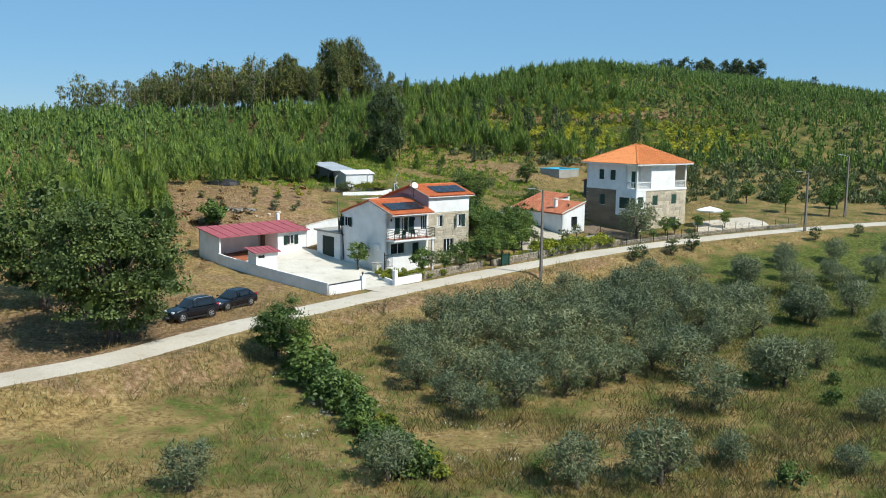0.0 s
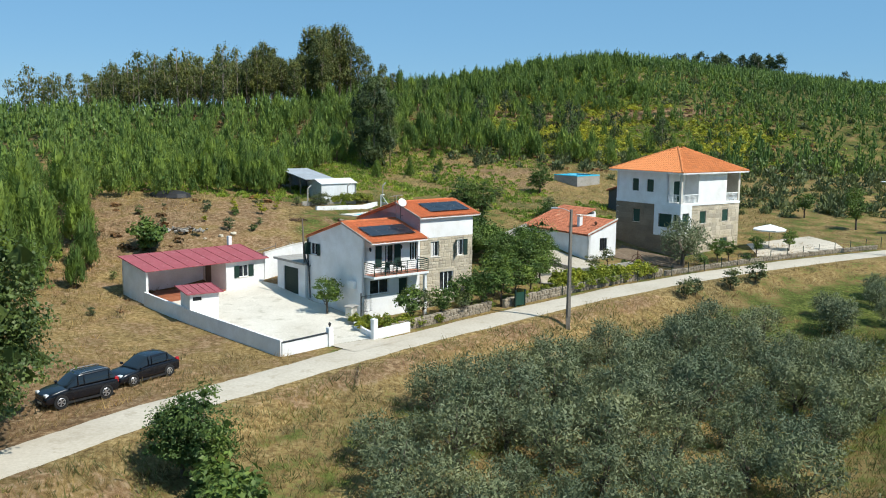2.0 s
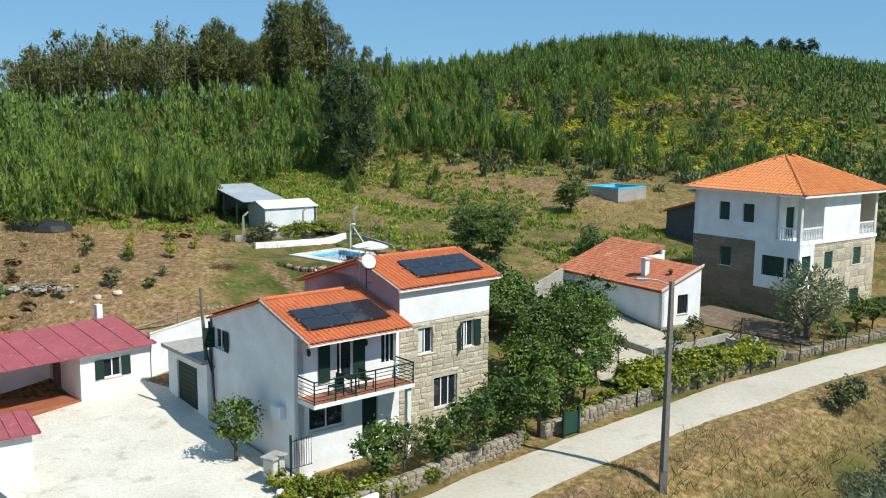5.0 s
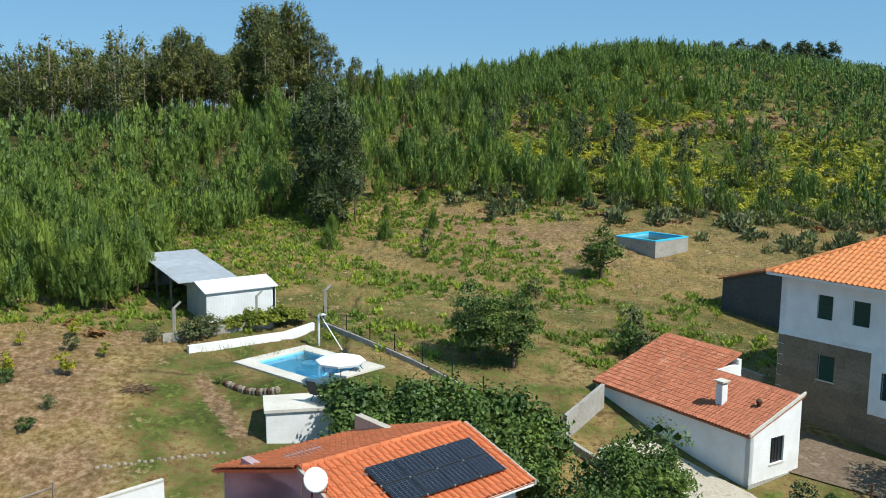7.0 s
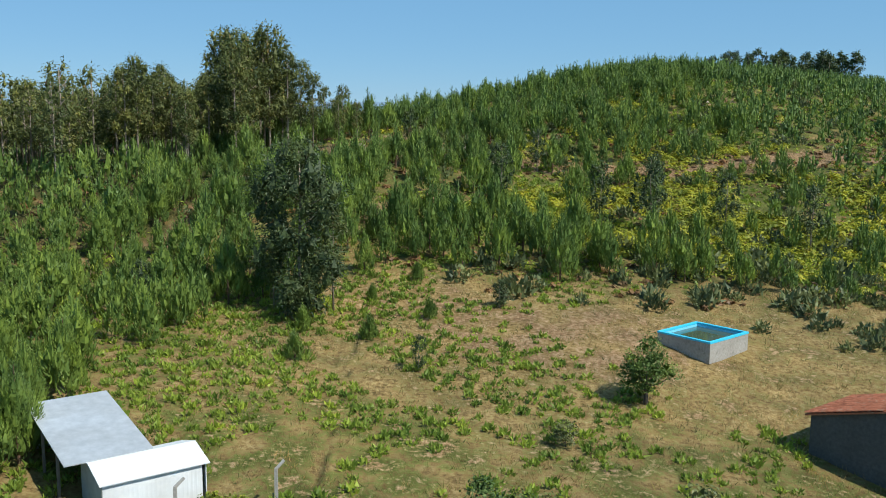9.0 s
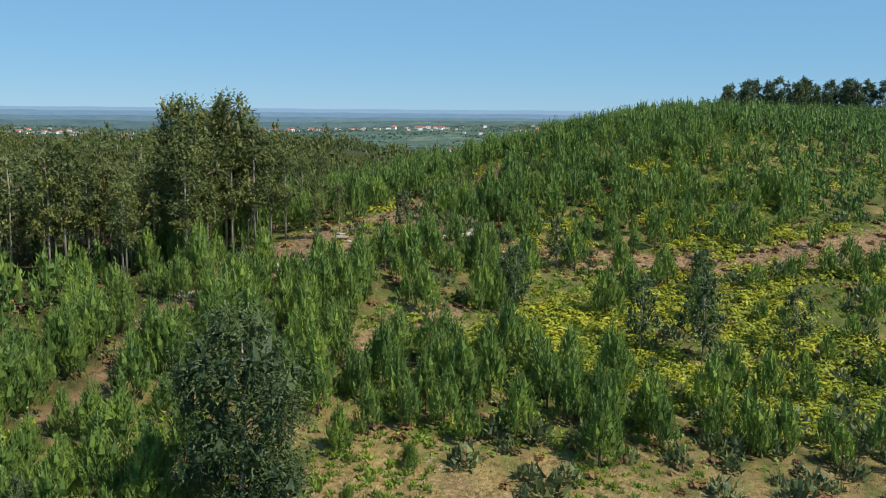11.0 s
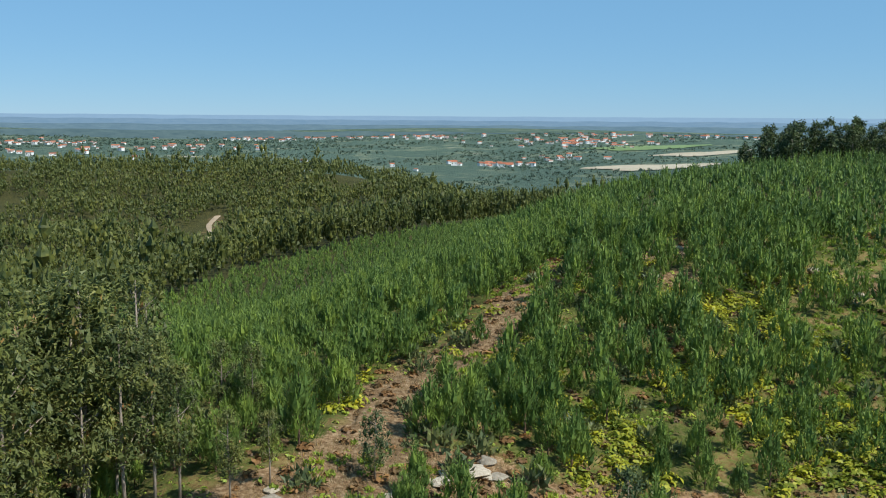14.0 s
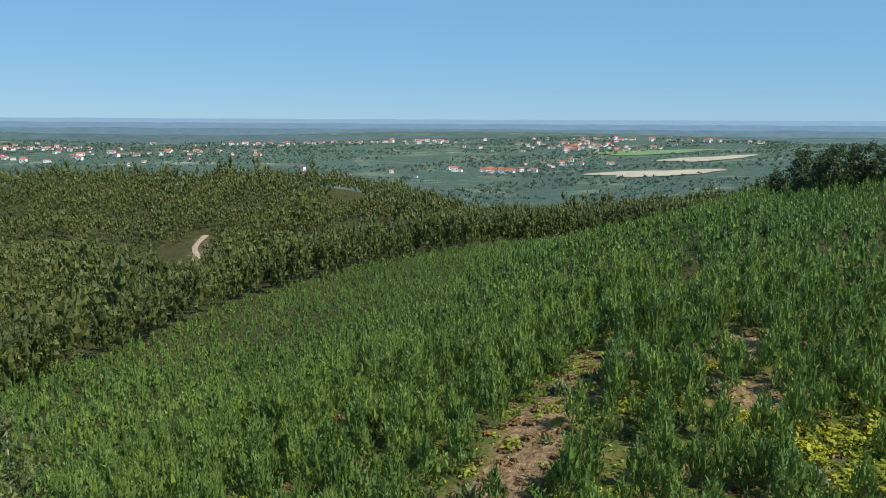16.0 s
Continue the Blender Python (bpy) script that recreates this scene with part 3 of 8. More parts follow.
TRACK = [(-27, 166), (-22.5, 174), (-21.8, 182.7), (-19.5, 190), (-14.5, 196), (-10.5, 201), (-7.5, 206.5), (-4.8, 211.2), (-2.8, 217.3), (-2.1, 224.4), (2.3, 230.2), (6.6, 238), (8.8, 245), (12, 249.5), (17, 257)]
CROSS_TRACK = [(-4.8, 211.2), (3.4, 211), (8.9, 207.8), (19.9, 209.3), (33, 208.8), (42, 213), (60, 218)]
WORN_PATH = [(-12.4, 123.2), (-11.6, 121.9), (-10.5, 120.3), (-9.4, 118.8), (-8.6, 117.4)]
FAR_TRACK = [(-87, 508), (-90, 524), (-96, 545), (-98, 570)]
SIDE_TRACK = [(-95, 540), (-76, 547), (-50, 540), (-30, 544)]


def cover(x, y):
    """Shares of green grass, bare earth and wood floor."""
    d, side, _ = near_road(x, y)
    south = (side < 0) & (y < 130)
    green = np.full(x.shape, 0.42)
    earth, wood = np.zeros(x.shape), np.zeros(x.shape)
    field = y < 130
    green = np.where(south, 0.43 + 0.33 * smooth(14, 40, x) + 0.04 * spot(x, y, -8, 50, 9, 7), green)
    green = np.where(south & (d < 9), green * (0.45 + 0.55 * smooth(3, 9, d)), green)
    earth = np.where(south & (d > 2.2), 0.62 * (1 - smooth(3.0, 6.0, d)) * smooth(-14, -6, x) * (1 - smooth(16, 24, x)), earth)
    earth = np.where(south, np.maximum(earth, 0.55 * spot(x, y, -20, 61, 9, 3.5, 35)), earth)
    north_dry = (side > 0) & (x < -8) & (y < 128)
    green = np.where(north_dry, 0.24 + 0.12 * spot(x, y, -14, 86, 6, 6), green)
    # Last spot: reddish bare earth at the walnut, also standing in for its shadow.
    earth = np.where(north_dry, 0.42 + 0.2 * spot(x, y, -26, 116, 13, 9) + 0.2 * spot(x, y, -24, 76, 9, 8) + 0.3 * spot(x, y, -29, 66, 13, 9, 35), earth)
    lawn = spot(x, y, -9, 121, 6.5, 10, 0)
    worn = line_mask(x, y, WORN_PATH, 0.5)
    green, earth = green * (1 - lawn) + 0.56 * lawn, earth * (1 - lawn)
    earth = np.maximum(earth, 0.75 * worn)
    meadow = smooth(126, 134, y) * (1 - smooth(166, 176, y)) * smooth(-17, -11, x) * (1 - smooth(34, 44, x))
    green = green * (1 - meadow) + meadow * (0.4 + 0.14 * spot(x, y, -6, 138, 10, 9) + 0.12 * spot(x, y, 18, 138, 14, 8))
    earth = earth * (1 - meadow) + meadow * (0.3 + 0.2 * spot(x, y, 10, 158, 12, 7) + 0.15 * spot(x, y, -3, 166, 9, 5))
    hill = smooth(168, 182, y)
    green = green * (1 - hill) + hill * 0.6
    earth = earth * (1 - hill) + hill * (0.22 + 0.1 * spot(x, y, -12, 190, 20, 14))
    bare = np.maximum.reduce([spot(x, y, -10, 202, 10, 7, 50), spot(x, y, -3, 209, 8, 5, 20), line_mask(x, y, TRACK, np.where(y > 236, 2.2, np.where(y < 194, 1.5, 2.8))), line_mask(x, y, CROSS_TRACK, 2.6), 0.9 * spot(x, y, 27, 256, 5, 4), 0.8 * spot(x, y, 42, 244, 8, 4), 0.8 * spot(x, y, 26, 247, 4, 3), 0.8 * spot(x, y, 0, 189, 4, 2.5),
                              line_mask(x, y, FAR_TRACK, 4), line_mask(x, y, SIDE_TRACK, 3.5), 0.8 * spot(x, y, -5, 184, 6, 4)])
    earth = np.maximum(earth, bare * 0.9)
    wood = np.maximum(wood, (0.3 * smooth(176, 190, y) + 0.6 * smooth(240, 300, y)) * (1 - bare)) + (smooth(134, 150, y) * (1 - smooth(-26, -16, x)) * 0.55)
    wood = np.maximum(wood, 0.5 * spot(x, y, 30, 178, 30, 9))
    glade = np.maximum.reduce([spot(x, y, -62, 556, 30, 11), spot(x, y, -155, 545, 36, 22), spot(x, y, -8, 560, 30, 14)])
    wood, green = wood * (1 - glade), np.maximum(green, 0.75 * glade)
    return np.clip(green, 0, 1), np.clip(earth, 0, 1), np.clip(wood, 0, 1)


def build_ground():
    x, y = np.meshgrid(GX, GY, indexing="ij")
    rough = np.zeros(x.shape)
    near = (np.abs(x) < 160) & (y > 20) & (y < 420)
    rng = np.random.RandomState(4)
    rough[near] = rng.uniform(-0.05, 0.05, near.sum())
    d, _, _ = near_road(x[near], y[near])
    rough[near] *= smooth(2.2, 3.4, d)
    rough[(x > -26) & (x < 45) & (y > 84) & (y < 129)] *= 0.1
    z = LAND + rough
    nx, ny = x.shape
    i = np.arange(nx * ny).reshape(nx, ny)
    faces = np.stack([i[:-1, :-1], i[1:, :-1], i[1:, 1:], i[:-1, 1:]], -1).reshape(-1, 4)
    u, v = in_pool_frame(x.ravel()[faces], y.ravel()[faces])
    keep = ~((u > 0.0) & (u < 6.3) & (v > 0.0) & (v < 4.7)).all(1)
    faces = faces[keep]
    me = array_mesh("ground", np.stack([x, y, z], -1).reshape(-1, 3), faces, GROUND, True)
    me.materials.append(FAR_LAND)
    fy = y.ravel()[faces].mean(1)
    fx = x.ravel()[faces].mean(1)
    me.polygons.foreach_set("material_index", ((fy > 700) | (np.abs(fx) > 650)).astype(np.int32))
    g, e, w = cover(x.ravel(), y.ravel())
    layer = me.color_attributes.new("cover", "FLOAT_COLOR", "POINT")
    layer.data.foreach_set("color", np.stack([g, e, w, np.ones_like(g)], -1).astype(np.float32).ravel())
    me.update()
    return tagged(new("ground", me), "dry grassy hillside with bare earth, straw and green weeds", "ground", kind="structure")


build_ground()


def ribbon(name, centre, half, material, label, category, lift=0.035, sides=(0, 0), cross=5):
    """A draped strip along a line of (x, y)."""
    pts = np.array(centre, float)
    way = np.gradient(pts[:, :2], axis=0)
    way /= np.linalg.norm(way, axis=1)[:, None]
    left = np.stack([-way[:, 1], way[:, 0]], 1)
    rng = np.random.RandomState(11)
    wob = np.convolve(rng.uniform(-1, 1, len(pts) + 8), np.ones(9) / 9, "valid")[: len(pts)] * 0.5
    rows = []
    for k in range(cross):
        off = (k / (cross - 1) * 2 - 1)
        w = half * off + (wob if abs(off) == 1 else 0) * np.sign(off)
        p = pts[:, :2] + left * w[:, None] if np.ndim(w) else pts[:, :2] + left * w
        z = land(p[:, 0], p[:, 1]) + lift - (0.06 if abs(off) == 1 else 0)
        rows.append(np.c_[p, z])
    v = np.stack(rows, 1)
    n, m = v.shape[:2]
    i = np.arange(n * m).reshape(n, m)
    f = np.stack([i[:-1, 1:], i[:-1, :-1], i[1:, :-1], i[1:, 1:]], -1).reshape(-1, 4)
    return tagged(new(name, array_mesh(name, v.reshape(-1, 3), f, material, True)), label, category, kind="structure")


ribbon("road", ROAD_LINE, 1.75, CONCRETE_ROAD, "pale worn concrete lane along the houses", "road", 0.05)
far_path = np.array(FAR_TRACK, float)
ribbon("dirt_track", hermite(np.linspace(0, 3, 30), [0, 1, 2, 3], far_path.T).T, 1.25, TAN_EARTH, "pale dirt track through the far wood", "track", 0.4)


def sheet(name, ring, material, label, category, lift=0.04, step=0.8):
    """A draped sheet inside a plan polygon."""
    ring = np.array(ring, float)
    bm = bmesh.new()
    bm.faces.new([bm.verts.new((x, y, 0)) for x, y in ring])
    lo, hi = ring.min(0), ring.max(0)
    for axis in (0, 1):
        for c in np.arange(lo[axis] + step, hi[axis], step):
            co, no = [0, 0, 0], [0, 0, 0]
            co[axis], no[axis] = c, 1
            bmesh.ops.bisect_plane(bm, geom=bm.verts[:] + bm.edges[:] + bm.faces[:], plane_co=co, plane_no=no)
    for v in bm.verts:
        v.co.z = ground_z(v.co.x, v.co.y) + lift
    me = bpy.data.meshes.new(name)
    bm.to_mesh(me)
    bm.free()
    if me.polygons and me.polygons[0].normal.z < 0:
        me.flip_normals()
    me.materials.append(material)
    return tagged(new(name, me), label, category, kind="structure")


# ---- roof tiles ----
def tile_shape(w, l):
    """A barrel tile: a channel and a hump, with a lip at its lower end. It lies along +y (uphill)."""
    s = Shape()
    prof = [(0.0, 0.0), (0.3, 0.005), (0.42, 0.2), (0.62, 0.3), (0.82, 0.2), (1.0, 0.0)]
    low = [(x * w, 0.0, 0.03 + z * w) for x, z in prof]
    high = [(x * w, l * 1.08, 0.0 + z * w) for x, z in prof]
    base = [(x * w, 0.0, 0.0 + z * w) for x, z in prof]
    for k in range(len(prof) - 1):
        s.face(low[k], low[k + 1], high[k + 1], high[k])
        s.face(base[k], base[k + 1], low[k + 1], low[k])
    return s


def tiled_slope(parent, eave0, eave1, top0, top1, w, l, material, parts_max, label):
    """Tiles on the slope between an eave and an upper edge (a triangle when the upper points meet)."""
    e0, e1, t0, t1 = (Vector(p) for p in (eave0, eave1, top0, top1))
    along = (e1 - e0).normalized()
    width = (e1 - e0).length
    up = (t0 - e0) - along * (t0 - e0).dot(along)
    run = up.length
    up.normalize()
    out = along.cross(up)
    m0 = Matrix((along, up, out)).transposed().to_4x4()
    s0, s1 = (t0 - e0).dot(along), (t1 - e0).dot(along)
    shape = tile_shape(w, l)
    shared, rest, count = shape.data("roof_tile", material), Shape(), 0
    rng = random.Random(int(width * 97))
    cols, rows = int(width / w), int(run / l)
    w2 = width / cols
    for r in range(rows):
        h = (r + 0.4) * l / run
        lo, hi = s0 * h, width + (s1 - width) * h
        for c in range(cols):
            x = c * w2
            if x + w2 * 0.25 < lo or x + w2 * 0.75 > hi:
                continue
            p = e0 + along * x + up * (r * l) + out * (0.02 + rng.uniform(-0.004, 0.006))
            m = Matrix.Translation(p) @ m0 @ pose(0, 0, 0, 0, 0, rng.uniform(-0.7, 0.7))
            if count < parts_max:
                part("roof_tile", shared, material, parent, at=m)
                count += 1
            else:
                rest.add(shape, m)
    if rest.v:
        part("tiling", rest, material, parent, label, kind="stuff")
    under = Shape()
    lift = -0.03 * out
    ring = [e0 + lift, e1 + lift, t1 + lift] + ([t0 + lift] if (t0 - t1).length > 0.01 else [])
    under.face(*ring)
    under.face(*[p - out * 0.1 for p in reversed(ring)])
    for a, b in zip(ring, ring[1:] + ring[:1]):
        under.face(b, a, a - out * 0.1, b - out * 0.1)
    part("roof_deck", under, material, parent)
    return count


def ridge_row(parent, a, b, material, r=0.12, step=0.42, name="ridge_tile"):
    """Overlapping half-round caps along a ridge or hip."""
    a, b = Vector(a), Vector(b)
    way = (b - a).normalized()
    side = way.cross(Vector((0, 0, 1))).normalized()
    up = side.cross(way)
    n = max(1, int((b - a).length / step))
    s = Shape()
    for i in range(n):
        p, q = a + way * (i * step), a + way * ((i + 1.12) * step)
        for k in range(6):
            w0, w1 = math.pi * k / 6 - 0.15, math.pi * (k + 1) / 6 + 0.0
            f = lambda base, w, rr: base + side * (rr * math.cos(w)) + up * (rr * math.sin(w) + 0.03)
            s.face(f(p, w0, r), f(p, w1, r), f(q, w1, r * 0.86), f(q, w0, r * 0.86))
        ring = [a + way * (i * step) + side * (r * math.cos(math.pi * k / 6)) + up * (r * math.sin(math.pi * k / 6) + 0.03) for k in range(7)]
        s.face(*ring)
    part(name, s, material, parent)


# ---- windows and doors, in a wall's own frame: x along it, outer face at y = 0 ----
def window(parent, x0, x1, z0, z1, at, shutters=0, frame_mat=None, bars=1, blind=False, lit=False, sill=True, angle=(160, 160), name="window"):
    """A framed window in an opening: frame, panes, sill and, if any, leaf shutters that stand open against the wall."""
    fm = frame_mat or WHITE_PAINT
    w = part(name, Shape().box(x0, x0 + 0.05, 0.10, 0.16, z0, z1).box(x1 - 0.05, x1, 0.10, 0.16, z0, z1).box(x0 + 0.05, x1 - 0.05, 0.10, 0.16, z0, z0 + 0.05).box(x0 + 0.05, x1 - 0.05, 0.10, 0.16, z1 - 0.05, z1), fm, parent, at=at)
    if blind:
        s, n = Shape(), max(6, int((z1 - z0) / 0.09))
        for k in range(n):
            a, b = z0 + (z1 - z0) * k / n, z0 + (z1 - z0) * (k + 1) / n
            s.v += [(x0 + 0.05, 0.075, a), (x1 - 0.05, 0.075, a), (x0 + 0.05, 0.055, a * 0.3 + b * 0.7), (x1 - 0.05, 0.055, a * 0.3 + b * 0.7)]
        s.v += [(x0 + 0.05, 0.075, z1), (x1 - 0.05, 0.075, z1)]
        s.f = [(2 * k, 2 * k + 1, 2 * k + 3, 2 * k + 2) for k in range(2 * n)]
        part("roller_blind", s, GREEN_BLIND, w, "closed green roller blind")
    else:
        n = bars + 1
        for k in range(n):
            a, b = x0 + 0.05 + (x1 - x0 - 0.1) * k / n, x0 + 0.05 + (x1 - x0 - 0.1) * (k + 1) / n
            part("pane", Shape().box(a + 0.02, b - 0.02, 0.125, 0.135, z0 + 0.05, z1 - 0.05), WINDOW_GLASS, w)
            if k:
                part("glazing_bar", Shape().box(a - 0.035, a + 0.035, 0.095, 0.165, z0 + 0.05, z1 - 0.05), fm, w)
        if lit:
            part("curtain", Shape().box(x0 + 0.08, x0 + 0.08 + (x1 - x0) * 0.3, 0.108, 0.118, z0 + 0.08, z1 - 0.08), CURTAIN, w)
    if sill:
        part("sill", Shape().box(x0 - 0.06, x1 + 0.06, -0.05, 0.1, z0 - 0.06, z0 - 0.002), PALE_STONE, w)
    if shutters:
        half = (x1 - x0) / 2
        for k in (0, 1):
            s, n, h = Shape(), int((z1 - z0) / 0.1), z1 - z0
            zs = [0, 0.07] + [0.07 + (h - 0.14) * (j + q) / n for j in range(n) for q in (0.75, 1)] + [h]
            ys = [0, 0] + [q for j in range(n) for q in (0.014, 0)] + [0]
            for q in (0, 0.04):
                for x in (0, half):
                    s.v += [(x, y if q == 0 else 0.04 - y, z) for y, z in zip(ys, zs)]
            m = len(zs)
            s.f = [(j, j + 1, m + j + 1, m + j) for j in range(m - 1)] + [(2 * m + j + 1, 2 * m + j, 3 * m + j, 3 * m + j + 1) for j in range(m - 1)]
            s.f += [(j + 1, j, 2 * m + j, 2 * m + j + 1) for j in range(m - 1)] + [(m + j, m + j + 1, 3 * m + j + 1, 3 * m + j) for j in range(m - 1)]
            s.f += [(0, m, 3 * m, 2 * m), (m - 1, 3 * m - 1, 4 * m - 1, 2 * m - 1)]
            m = pose(x0, -0.012, z0, 0, 0, -angle[0]) if k == 0 else pose(x1, -0.012, z0, 0, 0, 180 + angle[1]) @ Matrix.Translation((0, -0.04, 0))
            part("shutter", s, GREEN_PAINT, w, "dark green louvred shutter", at=m)
    return w


def stones(parent, width, z0, z1, holes, at, course, length, material, name="stone", proud=(0.015, 0.045), seed=1, ashlar=False, cap=300):
    """Single stones laid in courses over a wall's face, with joints; openings stay clear."""
    rng = random.Random(seed)
    z, n, rest = z0, 0, Shape()
    while z < z1 - 0.08:
        h = min(course if ashlar else rng.uniform(course * 0.7, course * 1.35), z1 - z)
        if z1 - z - h < 0.14:
            h = z1 - z
        x = 0.0
        while x < width - 0.03:
            l = rng.uniform(length * 0.65, length * 1.4)
            if width - x - l < length * 0.35:
                l = width - x
            pieces = [(x, x + l)]
            for a, b, c, d in holes:
                if d > z + 0.03 and c < z + h - 0.03:
                    cut = []
                    for p, q in pieces:
                        if q <= a or p >= b:
                            cut.append((p, q))
                        else:
                            cut += [(p, a)] if a - p > 0.06 else []
                            cut += [(b, q)] if q - b > 0.06 else []
                    pieces = cut
            for p, q in pieces:
                g, out = 0.014, rng.uniform(*proud)
                j = (lambda: 0) if ashlar else (lambda: rng.uniform(-0.045, 0.045))
                c = min(0.05, (q - p) * 0.2) if not ashlar else 0.02
                back = [(p + g, 0.02, z + g), (q - g, 0.02, z + g), (q - g, 0.02, z + h - g), (p + g, 0.02, z + h - g)]
                mid = [(v[0] + j(), -out * 0.5, v[2] + j()) for v in back]
                face = [(mid[0][0] + c, -out, mid[0][2] + c), (mid[1][0] - c, -out, mid[1][2] + c), (mid[2][0] - c, -out, mid[2][2] - c), (mid[3][0] + c, -out, mid[3][2] - c)]
                s = Shape()
                s.v = back + mid + face
                s.f = [(8, 9, 10, 11)] + [(4 + k, 4 + (k + 1) % 4, 8 + (k + 1) % 4, 8 + k) for k in range(4)] + [(k, (k + 1) % 4, 4 + (k + 1) % 4, 4 + k) for k in range(4)]
                if n < cap:
                    part(name, s, material, parent, at=at)
                    n += 1
                else:
                    rest.add(s)
            x += l
        z += h
    if rest.v:
        part("stonework", rest, material, parent, at=at, kind="stuff")


def solar_array(name, m, cols, w, l):
    """Two rows of panels on rails, in the roof's plane."""
    t = thing(name, m, "black solar panels on aluminium rails over orange tiles", "solar panel", "roof solar panels")
    for r in range(2):
        for c in range(cols):
            x, y = c * (w + 0.02), r * (l + 0.03)
            p = part("module_frame", Shape().box(x, x + w, y, y + l, 0.1, 0.135), DARK_METAL, t)
            part("cell_sheet", Shape().box(x + 0.02, x + w - 0.02, y + 0.02, y + l - 0.02, 0.136, 0.14), SOLAR, p, "dark blue-black cells")
        for q in (0.25, 0.75):
            part("rail", Shape().box(-0.12, cols * (w + 0.02) + 0.1, r * (l + 0.03) + l * q - 0.02, r * (l + 0.03) + l * q + 0.02, 0.05, 0.1), ALUMINIUM, t)
    for c in range(cols + 1):
        for q in (0.02, l + 0.0, 2 * l):
            part("clamp", Shape().box(c * (w + 0.02) - 0.03, c * (w + 0.02) + 0.02, q - 0.03, q + 0.03, 0.1, 0.155), ALUMINIUM, t)
    return t


# ---- the house with the balcony ----
HOUSE = Matrix.Translation((-4.93, 94.51, 0)) @ pose(0, 0, 0, 0, 0, 40.1)     # x along the front, y into the house, z of the world
SIDE_W = pose(0, 0, 0, 0, 0, -90)      # frame of a wall that looks to -x: its x runs from back to front
Z0, Z1, ZS = 0.9, 7.45, 7.5


def build_house():
    t = thing("house", HOUSE, "white and granite two-storey house with orange clay roofs and a balcony", "house")
    fy = 1.12
    # west wing
    holes = [(0.55, 2.4, 3.35, 4.5), (1.65, 2.9, 5.5, 7.2), (4.5, 5.35, 5.75, 7.25), (3.4, 4.3, 2.35, 4.4)]
    part("front_wall", panel(5.55, Z0, 7.75, 0.3, holes), LIMEWASH, t, at=pose(0.0, fy, 0))
    window(t, 0.55, 2.4, 3.35, 4.5, pose(0, fy, 0), bars=1)
    window(t, 1.65, 2.9, 5.5, 7.2, pose(0, fy, 0), shutters=1, angle=(176, 176), lit=True, sill=False)
    window(t, 4.5, 5.35, 5.75, 7.25, pose(0, fy, 0), bars=2, sill=False)
    d = part("door", Shape().box(3.42, 4.28, 0.1, 0.16, 2.35, 4.38), GREEN_PAINT, t, "dark green front door", at=pose(0, fy, 0))
    part("door_handle", Shape().box(4.12, 4.16, 0.06, 0.1, 3.3, 3.45), ALUMINIUM, d)
    for x in (0.5, 3.55):
        part("wall_lamp", Shape().box(x - 0.05, x + 0.05, -0.16, 0, 7.05, 7.12).lathe([(0.03, 6.82), (0.08, 6.88), (0.09, 7.0), (0.04, 7.08)], x, -0.12, 8), DARK_METAL, t, "black wall lantern", at=pose(0, fy, 0))
    # west gable wall, b from 1.12 to 9.45
    side = panel(8.33, Z0, 7.1, 0.3, [(0.5, 1.55, 5.75, 6.75)])
    part("side_wall", side, LIMEWASH, t, at=pose(0, 9.45, 0) @ SIDE_W)
    part("gable", Shape().prism([(0, 1.12), (0.3, 1.12), (0.3, 9.45), (0, 9.45)], 7.1, 7.11).add(
        Shape().face((0, 1.12, 7.1), (0, 1.12, 7.78), (0, 4.2, 8.78), (0, 9.45, 7.12), (0, 9.45, 7.1)).face((0.3, 1.12, 7.1), (0.3, 9.45, 7.1), (0.3, 9.45, 7.12), (0.3, 4.2, 8.78), (0.3, 1.12, 7.78))
        .face((0, 1.12, 7.78), (0.3, 1.12, 7.78), (0.3, 4.2, 8.78), (0, 4.2, 8.78)).face((0, 4.2, 8.78), (0.3, 4.2, 8.78), (0.3, 9.45, 7.12), (0, 9.45, 7.12)).face((0, 1.12, 7.1), (0.3, 1.12, 7.1), (0.3, 1.12, 7.78), (0, 1.12, 7.78))), LIMEWASH, t)
    window(t, 0.5, 1.55, 5.75, 6.75, pose(0, 9.45, 0) @ SIDE_W, shutters=1, angle=(100, 172))
    part("back_wall", panel(11.3, Z0, 7.1, 0.3, []), LIMEWASH, t, at=pose(11.3, 9.45, 0, 0, 0, 180))
    # stone wing
    sh = [(1.15, 2.05, 5.85, 7.12), (3.9, 4.75, 5.75, 7.1), (2.15, 3.65, 2.95, 4.5)]
    part("stone_wall", panel(5.75, Z0, 7.45, 0.35, sh), MORTAR, t, at=pose(5.55, fy, 0))
    stones(t, 5.75, 1.3, 7.43, sh, pose(5.55, fy, 0), 0.29, 0.46, GRANITE, seed=3)
    window(t, *sh[0], pose(5.55, fy, 0), bars=1, lit=True)
    window(t, *sh[1], pose(5.55, fy, 0), shutters=1, angle=(125, 178), lit=True)
    window(t, *sh[2], pose(5.55, fy, 0), bars=2)
    part("upper_wall", panel(5.75, 7.45, 9.3, 0.35, []), LIMEWASH, t, at=pose(5.55, fy - 0.03, 0))
    part("upper_end_wall", Shape().prism([(5.55, fy), (5.85, fy), (5.85, 8.2), (5.55, 8.2)], 7.3, lambda x, y: min(9.3, 9.3) if y < 2 else 9.3), PINK_RENDER, t)
